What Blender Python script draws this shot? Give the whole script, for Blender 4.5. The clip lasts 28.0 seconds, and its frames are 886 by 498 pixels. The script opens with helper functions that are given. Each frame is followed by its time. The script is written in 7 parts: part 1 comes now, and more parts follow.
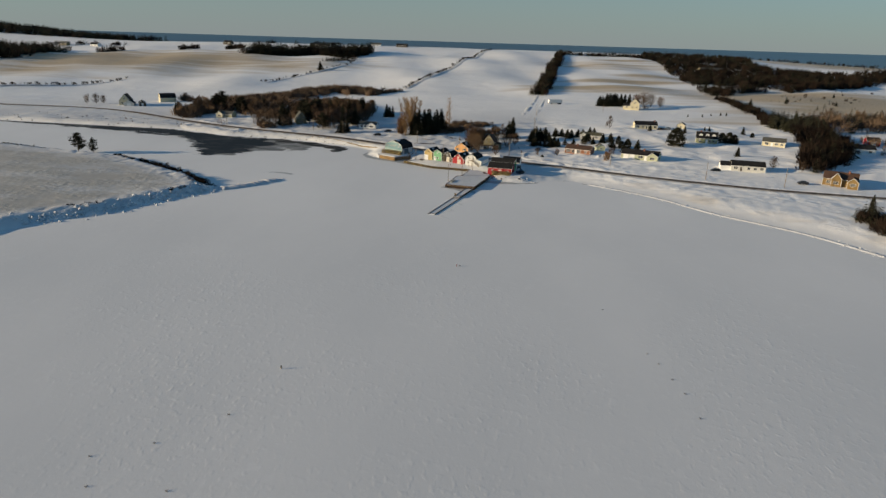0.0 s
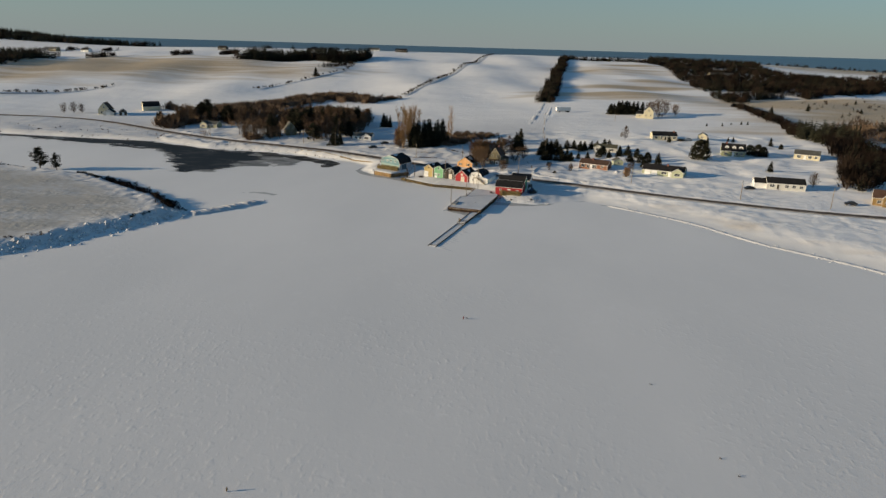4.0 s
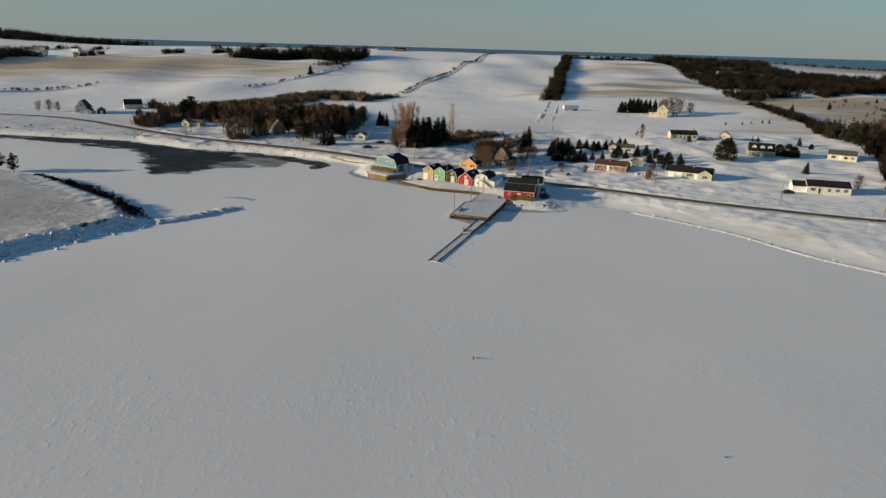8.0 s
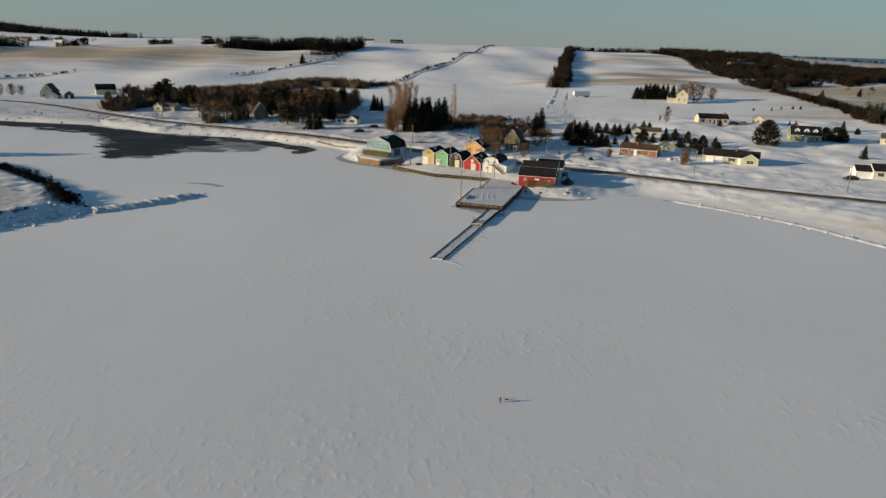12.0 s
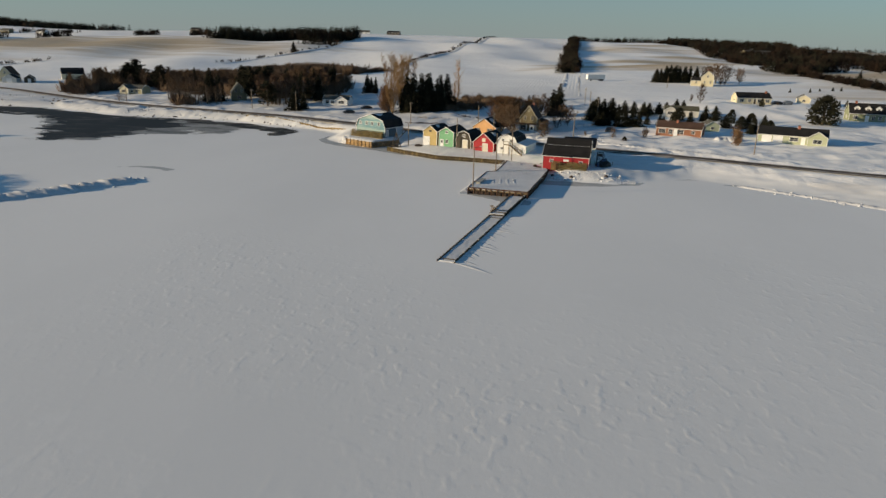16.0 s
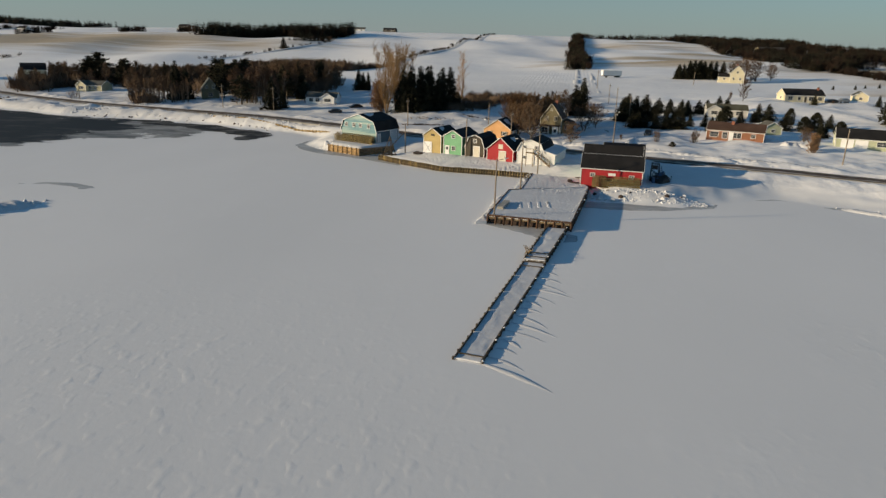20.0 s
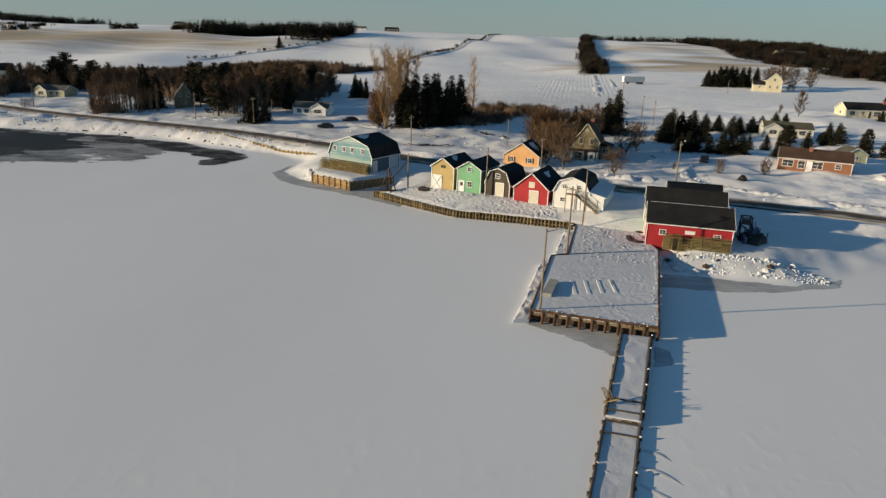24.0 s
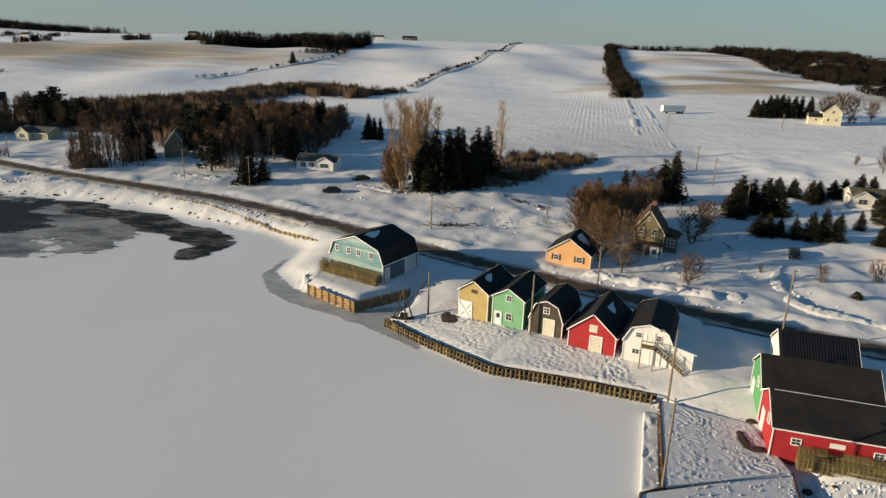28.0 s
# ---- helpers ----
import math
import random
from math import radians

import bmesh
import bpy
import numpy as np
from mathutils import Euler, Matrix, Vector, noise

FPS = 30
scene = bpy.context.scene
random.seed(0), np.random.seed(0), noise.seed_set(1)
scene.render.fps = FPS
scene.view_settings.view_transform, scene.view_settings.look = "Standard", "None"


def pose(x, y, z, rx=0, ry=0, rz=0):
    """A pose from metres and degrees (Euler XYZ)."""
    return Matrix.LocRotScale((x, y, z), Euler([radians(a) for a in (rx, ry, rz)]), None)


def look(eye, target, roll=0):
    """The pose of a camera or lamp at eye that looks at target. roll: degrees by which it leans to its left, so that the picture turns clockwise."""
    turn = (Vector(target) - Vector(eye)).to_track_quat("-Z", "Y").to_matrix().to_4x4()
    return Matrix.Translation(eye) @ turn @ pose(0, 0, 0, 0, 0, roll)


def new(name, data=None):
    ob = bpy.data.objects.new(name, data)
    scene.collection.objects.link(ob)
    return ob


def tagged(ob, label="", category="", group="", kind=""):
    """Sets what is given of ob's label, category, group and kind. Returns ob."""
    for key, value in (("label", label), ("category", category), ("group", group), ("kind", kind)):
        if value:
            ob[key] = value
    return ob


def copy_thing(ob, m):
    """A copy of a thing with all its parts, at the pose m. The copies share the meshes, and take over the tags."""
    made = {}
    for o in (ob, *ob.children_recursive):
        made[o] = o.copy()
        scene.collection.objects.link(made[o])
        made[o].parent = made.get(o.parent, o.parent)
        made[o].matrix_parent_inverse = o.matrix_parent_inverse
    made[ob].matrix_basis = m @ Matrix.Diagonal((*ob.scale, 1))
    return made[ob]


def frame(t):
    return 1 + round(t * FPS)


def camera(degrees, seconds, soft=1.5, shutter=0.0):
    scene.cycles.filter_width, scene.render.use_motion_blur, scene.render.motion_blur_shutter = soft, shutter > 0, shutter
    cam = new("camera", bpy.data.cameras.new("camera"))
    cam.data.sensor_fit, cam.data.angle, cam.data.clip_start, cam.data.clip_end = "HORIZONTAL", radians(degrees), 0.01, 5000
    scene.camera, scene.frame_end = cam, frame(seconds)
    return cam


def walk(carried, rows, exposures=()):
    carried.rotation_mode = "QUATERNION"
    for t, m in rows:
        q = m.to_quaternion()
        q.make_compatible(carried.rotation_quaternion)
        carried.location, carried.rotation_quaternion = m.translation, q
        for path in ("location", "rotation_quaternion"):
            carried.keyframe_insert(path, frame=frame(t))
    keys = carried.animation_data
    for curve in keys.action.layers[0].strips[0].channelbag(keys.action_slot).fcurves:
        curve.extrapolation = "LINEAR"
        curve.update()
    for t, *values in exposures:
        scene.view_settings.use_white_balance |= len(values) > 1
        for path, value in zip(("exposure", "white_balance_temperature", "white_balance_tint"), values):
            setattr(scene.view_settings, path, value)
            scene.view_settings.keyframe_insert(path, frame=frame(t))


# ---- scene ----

# ---------------------------------------------------------------- camera
PATH = [  # seconds, x, y, z, yaw, pitch, roll
    (0, 0.27, 0.07, 59.80, 3.61, -17.76, 1.75),
    (1, -0.58, 8.42, 59.44, 3.64, -17.70, 1.70),
    (2, -1.49, 16.70, 58.80, 3.65, -17.50, 1.70),
    (3, -1.93, 25.66, 59.13, 3.71, -17.38, 1.74),
    (3.5, -2.42, 30.19, 59.22, 3.68, -17.36, 1.65),
    (5.5, -4.09, 46.49, 58.88, 3.62, -17.31, 1.62),
    (6, -4.43, 50.11, 58.62, 3.60, -17.24, 1.62),
    (7, -4.99, 57.04, 56.60, 3.63, -17.24, 1.56),
    (8, -5.93, 64.30, 53.62, 3.56, -17.18, 1.62),
    (9, -6.82, 72.74, 50.58, 3.52, -17.24, 1.59),
    (10, -7.68, 81.43, 47.57, 3.49, -17.27, 1.65),
    (11, -8.88, 90.61, 44.30, 3.38, -17.22, 1.67),
    (12, -9.96, 99.95, 41.31, 3.32, -17.20, 1.69),
    (12.5, -10.54, 104.68, 39.87, 3.29, -17.25, 1.68),
    (14.5, -12.61, 123.30, 33.68, 3.19, -17.29, 1.55),
    (15, -13.10, 127.97, 32.39, 3.17, -17.32, 1.57),
    (16, -14.05, 137.15, 29.58, 3.17, -17.28, 1.51),
    (17, -15.23, 146.72, 27.43, 3.10, -17.28, 1.50),
    (18, -16.29, 156.24, 25.49, 3.03, -17.19, 1.51),
    (19, -17.28, 166.15, 24.88, 2.96, -17.24, 1.54),
    (20, -18.28, 175.43, 25.62, 2.92, -17.26, 1.53),
    (21, -19.41, 183.47, 26.41, 2.83, -17.24, 1.70),
    (21.5, -19.99, 186.96, 26.72, 2.80, -17.28, 1.73),
    (23.5, -21.89, 204.72, 26.48, 2.93, -17.27, 1.99),
    (24, -22.53, 209.33, 26.84, 2.94, -17.31, 2.00),
    (25, -23.56, 218.26, 28.92, 3.09, -17.41, 1.99),
    (26, -24.56, 226.47, 31.84, 3.26, -17.45, 1.97),
    (27, -25.71, 234.19, 35.17, 3.39, -17.43, 1.99),
    (27.5, -26.18, 237.57, 36.73, 3.50, -17.33, 1.94),
    (27.9, -26.70, 239.97, 38.01, 3.57, -17.31, 1.90),
    (28, -26.83, 240.57, 38.32, 4.47, -17.29, 1.86),
]
cam = camera(68.11, 28.0, soft=1.4)
walk(cam, [(t, pose(x, y, z, 90 + pitch, 0, yaw) @ pose(0, 0, 0, 0, 0, roll)) for t, x, y, z, yaw, pitch, roll in PATH],
     exposures=[(0, 0.12, 7330, 10), (18, 0.14, 7330, 10), (24, 0.21, 7330, 10), (28, 0.31, 7330, 10)])

# ---------------------------------------------------------------- sky and sun
SUN_UP, SUN_ROUND = radians(11.0), radians(255.3)
world = bpy.data.worlds.new("winter_sky")
scene.world = world
world.use_nodes = True
wn = world.node_tree.nodes
sky = wn.new("ShaderNodeTexSky")
sky.sky_type, sky.sun_disc = "NISHITA", False
sky.sun_elevation, sky.sun_rotation = SUN_UP, SUN_ROUND
sky.air_density, sky.dust_density, sky.ozone_density = 1.0, 0.0, 3.0
tint = wn.new("ShaderNodeMix")
tint.data_type, tint.blend_type = "RGBA", "MULTIPLY"
tint.inputs["Factor"].default_value, tint.inputs["B"].default_value = 1.0, (0.52, 0.90, 1.03, 1)
world.node_tree.links.new(sky.outputs[0], tint.inputs["A"])
haze = wn.new("ShaderNodeMix")
haze.data_type = "RGBA"
haze.inputs["B"].default_value = (2.18, 2.6, 3.08, 1)
where, height, thin = wn.new("ShaderNodeTexCoord"), wn.new("ShaderNodeSeparateXYZ"), wn.new("ShaderNodeMapRange")
thin.inputs["From Max"].default_value, thin.inputs["To Min"].default_value, thin.inputs["To Max"].default_value = 0.26, 0.88, 0.05
world.node_tree.links.new(where.outputs["Generated"], height.inputs[0])
world.node_tree.links.new(height.outputs[2], thin.inputs["Value"])
world.node_tree.links.new(thin.outputs[0], haze.inputs["Factor"])
world.node_tree.links.new(tint.outputs["Result"], haze.inputs["A"])
world.node_tree.links.new(haze.outputs["Result"], wn["Background"].inputs[0])
wn["Background"].inputs[1].default_value = 0.098
sun_data = bpy.data.lights.new("sun", "SUN")
sun_data.energy, sun_data.angle, sun_data.color = 5.0, radians(0.6), (1.0, 0.845, 0.625)
sun = new("sun", sun_data)
sun.matrix_world = look(
    (math.sin(SUN_ROUND) * math.cos(SUN_UP) * 900, math.cos(SUN_ROUND) * math.cos(SUN_UP) * 900, math.sin(SUN_UP) * 900), (0, 0, 0))

# ---------------------------------------------------------------- terrain
SHORE = [(-900, 440), (-420, 428), (-300, 416), (-230, 410), (-196, 408), (-160, 390), (-134, 387), (-108, 382), (-95, 375), (-72, 366),
         (-63, 357), (-64, 345), (-58.5, 337.5), (-55.3, 336.4), (-46.8, 330.2), (-39.6, 336.6), (-38.6, 333), (-40.9, 325.8), (-34.7, 320.2), (-26.2, 313.9), (-16.0, 311.8), (-7.2, 309.2), (0, 300), (2.5, 291),
         (8, 289), (17, 287), (23, 291), (29, 294), (38, 297), (45, 292), (53, 286), (60, 281), (73, 268), (79, 256),
         (86, 245), (99, 235), (111, 222), (124, 200), (131, 165), (138, 100), (150, -60), (170, -900)]
POINT = [(-175, 100), (-142, 191), (-129, 204), (-123, 217), (-113, 235), (-106, 248), (-109, 252), (-126, 269), (-155, 290),
         (-175, 304), (-206, 312), (-239, 320), (-420, 350), (-900, 380), (-900, -200), (-200, -100)]
ROAD = [(-900, 490), (-420, 482), (-355, 478), (-306, 479), (-263, 468), (-209, 436), (-162, 411), (-121, 396), (-88, 384), (-58, 367),
        (-35, 352), (-14, 340), (2, 331), (20, 323), (45, 313), (70, 302), (98, 293), (122, 285), (156, 279), (230, 268), (420, 240), (900, 170)]
RISE = [(-1000, 1.9), (280, 1.9), (330, 2.2), (365, 3.0), (400, 4.3), (450, 6.4), (550, 10.0), (650, 12.7), (830, 19.0), (1000, 29.0),
        (1180, 41.0), (1262, 44.0), (1330, 44.0), (1420, 38.0), (1700, 12.0), (2000, 0.0), (9000, -2.0)]


def inside(poly, x, y):
    """Whether each (x, y) lies in the polygon."""
    hit = np.zeros(np.shape(x), bool)
    for (ax, ay), (bx, by) in zip(poly, poly[1:] + poly[:1]):
        if ay != by:
            hit ^= ((ay > y) != (by > y)) & (x < (bx - ax) * (y - ay) / (by - ay) + ax)
    return hit


def away(line, x, y):
    """The distance of each (x, y) from a polyline."""
    best = np.full(np.shape(x), 1e9)
    for (ax, ay), (bx, by) in zip(line, line[1:]):
        dx, dy = bx - ax, by - ay
        s = np.clip(((x - ax) * dx + (y - ay) * dy) / (dx * dx + dy * dy), 0, 1)
        best = np.minimum(best, np.hypot(x - ax - s * dx, y - ay - s * dy))
    return best


def smooth(v, a, b):
    s = np.clip((v - a) / (b - a), 0, 1)
    return s * s * (3 - 2 * s)


def hill(x, y):
    """The lie of the land, before the shore cuts it off."""
    ys, zs = zip(*RISE)
    z = sum(np.interp(y + o, ys, zs) for o in (-40, -20, 0, 20, 40)) / 5
    z = z + np.clip(0.015 * x, -3, 3) * smooth(y, 290, 340) * (1 - smooth(y, 650, 900))
    z = z + 2.2 * np.exp(-((x - 95) / 45) ** 2 - ((y - 428) / 30) ** 2)
    hummock = np.sin(x / 7.3 + y / 17 + 0.6) * np.sin(y / 9.1 - x / 23) + 0.6 * np.sin(x / 4.1 - y / 8.3) * np.sin(y / 5.7 + x / 13)
    z = z + 0.42 * hummock * smooth(x, 18, 40) * smooth(y, 325, 345) * (1 - smooth(y, 440, 480)) * (1 - smooth(x, 190, 230))
    z = z - 16 * smooth(x, 260, 900) * smooth(y, 600, 1200) * (1 - smooth(y, 1500, 1800))
    z = z - 8 * smooth(-x, 380, 760) * smooth(y, 750, 1150) * (1 - smooth(y, 1500, 1800))
    z = z + 36 * np.exp(-((x + 1220) / 360) ** 2 - ((y - 1440) / 170) ** 2)
    z = z - 2.4 * np.exp(-((x + 8) / 12) ** 2 - ((y - 407) / 17) ** 2)
    roll = np.sin(x / 41 + y / 95 + 1) * np.sin(y / 57 - x / 130) + 0.7 * np.sin(x / 23 - y / 71 + 2) * np.sin(y / 33 + x / 60)
    z = z + 2.1 * roll * smooth(y, 540, 720) * (1 - smooth(y, 1120, 1250))
    return z - 5 * np.exp(-((x + 330) / 260) ** 2 - ((y - 640) / 130) ** 2)


def ground(x, y):
    """The height of the ground, the ice being at zero."""
    x, y = np.asarray(x, float), np.asarray(y, float)
    land = inside(SHORE + [(2000, -900), (9000, 9000), (-9000, 9000), (-9000, 440)], x, y)
    d = np.where(land, away(SHORE, x, y), 0)
    tip = inside(POINT, x, y)
    e = np.where(tip, away(POINT, x, y), 0)
    built = (x > -57) & (x < 2.5) & (y < 346)
    z = np.where(land, smooth(d, -0.2, np.interp(x, [12, 70], [7.0, 20.0])) * hill(x, y), 0)
    yard = built & (x > -42)
    z = np.where(land & built, smooth(d, -0.2, 0.8) * np.where(yard, 1.0 + (hill(x, y) - 1.0) * smooth(d, 0.8, 7.5), hill(x, y)), z)
    far_side = smooth(y + 0.45 * (x + 106), 240, 256)
    z = np.where(tip, 2.3 * smooth(e, 0.0, 8.5 - 5.0 * far_side) + 0.6 * smooth(e, 10, 60), z)
    return z

# ---------------------------------------------------------------- materials
def material(name, low, high, rough=0.8, metal=0.0, grain=4.0, big=0.15, bump=0.0, bump_size=None, spec=0.4, stripe=None, vary=0.0):
    """Two colours mixed by noise at two scales, with a bump; stripe: (axis, per metre, depth) for boards; vary: by object."""
    m = bpy.data.materials.new(name)
    m.use_nodes = True
    n, link = m.node_tree.nodes, m.node_tree.links.new
    bsdf = n["Principled BSDF"]
    bsdf.inputs["Roughness"].default_value, bsdf.inputs["Metallic"].default_value = rough, metal
    bsdf.inputs["Specular IOR Level"].default_value = spec
    co = n.new("ShaderNodeTexCoord")
    fine, wide = n.new("ShaderNodeTexNoise"), n.new("ShaderNodeTexNoise")
    fine.inputs["Scale"].default_value, fine.inputs["Detail"].default_value = grain, 5
    wide.inputs["Scale"].default_value, wide.inputs["Detail"].default_value = big, 4
    for t in (fine, wide):
        link(co.outputs["Object"], t.inputs["Vector"])
    add = n.new("ShaderNodeMath")
    add.operation = "MULTIPLY_ADD"
    link(fine.outputs[0], add.inputs[0])
    add.inputs[1].default_value = 0.6
    link(wide.outputs[0], add.inputs[2])
    ramp = n.new("ShaderNodeMapRange")
    ramp.inputs["From Min"].default_value, ramp.inputs["From Max"].default_value = 0.55, 1.05
    link(add.outputs[0], ramp.inputs["Value"])
    mix = n.new("ShaderNodeMix")
    mix.data_type = "RGBA"
    mix.inputs["A"].default_value, mix.inputs["B"].default_value = (*low, 1), (*high, 1)
    link(ramp.outputs[0], mix.inputs["Factor"])
    out = mix.outputs["Result"]
    if vary:
        info, hsv, span = n.new("ShaderNodeObjectInfo"), n.new("ShaderNodeHueSaturation"), n.new("ShaderNodeMapRange")
        span.inputs["To Min"].default_value, span.inputs["To Max"].default_value = 1 - vary, 1 + vary
        link(info.outputs["Random"], span.inputs["Value"])
        link(span.outputs[0], hsv.inputs["Value"])
        link(out, hsv.inputs["Color"])
        out = hsv.outputs[0]
    link(out, bsdf.inputs["Base Color"])
    height = fine.outputs[0]
    if stripe:
        axis, per, deep = stripe
        part_xyz, mul, frac = n.new("ShaderNodeSeparateXYZ"), n.new("ShaderNodeMath"), n.new("ShaderNodeMath")
        link(co.outputs["Object"], part_xyz.inputs[0])
        mul.operation, frac.operation = "MULTIPLY", "FRACT"
        link(part_xyz.outputs["XYZ".index(axis)], mul.inputs[0])
        mul.inputs[1].default_value = per
        link(mul.outputs[0], frac.inputs[0])
        height, bump = frac.outputs[0], deep
    if bump:
        b = n.new("ShaderNodeBump")
        b.inputs["Strength"].default_value, b.inputs["Distance"].default_value = min(1.0, bump), (bump_size or bump)
        link(height, b.inputs["Height"])
        link(b.outputs[0], bsdf.inputs["Normal"])
    return m


def snow_ground():
    """Snow over ice and fields: wind-packed drifts, and tan stubble and grass showing through where the attribute bare says so."""
    m = bpy.data.materials.new("snow_ground")
    m.use_nodes = True
    n, link = m.node_tree.nodes, m.node_tree.links.new
    bsdf = n["Principled BSDF"]
    bsdf.inputs["Roughness"].default_value, bsdf.inputs["Specular IOR Level"].default_value = 0.65, 0.3
    co = n.new("ShaderNodeTexCoord")

    def tex(scale, detail=4, squash=(1, 1, 1), turn=0.0):
        mp, t = n.new("ShaderNodeMapping"), n.new("ShaderNodeTexNoise")
        mp.inputs["Scale"].default_value, mp.inputs["Rotation"].default_value = squash, (0, 0, turn)
        link(co.outputs["Object"], mp.inputs[0])
        link(mp.outputs[0], t.inputs["Vector"])
        t.inputs["Scale"].default_value, t.inputs["Detail"].default_value = scale, detail
        return t.outputs[0]

    def blend(fac, a, b):
        mx = n.new("ShaderNodeMix")
        mx.data_type = "RGBA"
        link(fac, mx.inputs["Factor"])
        for key, v in (("A", a), ("B", b)):
            if isinstance(v, tuple):
                mx.inputs[key].default_value = (*v, 1)
            else:
                link(v, mx.inputs[key])
        return mx.outputs["Result"]

    def span(v, a, b):
        r = n.new("ShaderNodeMapRange")
        r.inputs["From Min"].default_value, r.inputs["From Max"].default_value = a, b
        link(v, r.inputs["Value"])
        return r.outputs[0]

    def calc(op, a, b):
        k = n.new("ShaderNodeMath")
        k.operation = op
        for i, v in enumerate((a, b)):
            if isinstance(v, float):
                k.inputs[i].default_value = v
            else:
                link(v, k.inputs[i])
        return k.outputs[0]

    drift = calc("ADD", calc("MULTIPLY", calc("POWER", tex(0.40, 5, (1.0, 0.6, 1), 0.5), 2.0), 0.16), calc("MULTIPLY", span(tex(0.85, 1, (1.0, 0.7, 1), 0.3), 0.54, 0.88), 0.13))
    drift = calc("MULTIPLY", drift, span(tex(0.025, 3), 0.32, 0.62))
    place = n.new("ShaderNodeSeparateXYZ")
    link(co.outputs["Object"], place.inputs[0])
    drift = calc("MULTIPLY", drift, calc("SUBTRACT", 1.0, calc("MULTIPLY", span(place.outputs[1], 205.0, 265.0), 0.8)))
    rows = n.new("ShaderNodeAttribute")
    rows.attribute_name = "rows"
    across = calc("SUBTRACT", place.outputs[0], calc("MULTIPLY", place.outputs[1], 0.135))
    comb = calc("MULTIPLY", calc("SINE", calc("MULTIPLY", across, 3.2), 0.0), calc("MULTIPLY", rows.outputs["Fac"], span(tex(0.08, 4), 0.42, 0.6)))
    field = n.new("ShaderNodeAttribute")
    field.attribute_name = "field"
    solid = n.new("ShaderNodeAttribute")
    solid.attribute_name = "solid"
    lumps = calc("MULTIPLY", calc("MULTIPLY", tex(0.45, 6), span(tex(0.06, 3), 0.36, 0.62)), solid.outputs["Fac"])
    sweep = calc("MULTIPLY", tex(0.03, 6, (0.5, 1.3, 1), -0.2), field.outputs["Fac"])
    wide = tex(0.02, 4, (1, 0.5, 1), 0.35)
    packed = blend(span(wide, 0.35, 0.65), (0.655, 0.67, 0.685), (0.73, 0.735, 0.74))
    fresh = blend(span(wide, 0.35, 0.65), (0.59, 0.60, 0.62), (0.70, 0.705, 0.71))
    # distant ice is paled in its colour, in place of brighter grazing light
    far_pale_ice = blend(span(wide, 0.35, 0.65), (0.76, 0.765, 0.765), (0.83, 0.83, 0.825))
    # untrodden snow, whitened further so its colour carries distant haze and sunlit shore
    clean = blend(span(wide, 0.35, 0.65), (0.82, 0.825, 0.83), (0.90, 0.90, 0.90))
    snow = blend(span(place.outputs[1], 70.0, 250.0), packed, far_pale_ice)
    lightened_by = n.new("ShaderNodeAttribute")
    lightened_by.attribute_name = "clean"
    snow = blend(solid.outputs["Fac"], snow, blend(lightened_by.outputs["Fac"], fresh, clean))
    dab = calc("MULTIPLY", span(tex(0.40, 3, (1.0, 0.7, 1), 0.4), 0.56, 0.76), span(tex(0.05, 3), 0.38, 0.62))
    snow = blend(calc("MULTIPLY", dab, 0.38), snow, (0.84, 0.845, 0.85))
    stub = n.new("ShaderNodeAttribute")
    stub.attribute_name = "stub"
    stalks = calc("ADD", span(tex(0.05, 6, (0.45, 1.5, 1), -0.25), 0.30, 0.62), calc("MULTIPLY", span(tex(0.7, 5, (0.5, 1.4, 1), -0.25), 0.40, 0.60), 0.5))
    snow = blend(calc("MULTIPLY", calc("MINIMUM", stalks, 1.0), calc("MULTIPLY", stub.outputs["Fac"], 0.85)), snow, (0.43, 0.40, 0.35))
    grass = blend(span(tex(0.9, 6), 0.35, 0.65), (0.36, 0.265, 0.15), (0.52, 0.40, 0.25))
    bare = n.new("ShaderNodeAttribute")
    bare.attribute_name = "bare"
    streak = tex(0.03, 6, (0.35, 1.6, 1), 0.05)
    level = calc("ADD", bare.outputs["Fac"], calc("MULTIPLY", calc("SUBTRACT", streak, 0.5), 1.6))
    cover = calc("MULTIPLY", span(level, 0.12, 0.86), 0.9)
    cover = calc("MULTIPLY", cover, span(bare.outputs["Fac"], 0.0, 0.1))
    link(blend(cover, snow, grass), bsdf.inputs["Base Color"])
    small = tex(1.6, 4)
    height = calc("ADD", calc("MULTIPLY", drift, 0.66), calc("MULTIPLY", small, 0.018))
    height = calc("ADD", height, calc("ADD", calc("MULTIPLY", comb, 0.10), calc("MULTIPLY", sweep, 4.5)))
    height = calc("ADD", height, calc("MULTIPLY", lumps, 1.0))
    b = n.new("ShaderNodeBump")
    b.inputs["Strength"].default_value, b.inputs["Distance"].default_value = 0.35, 1.0
    link(height, b.inputs["Height"])
    link(b.outputs[0], bsdf.inputs["Normal"])
    return m


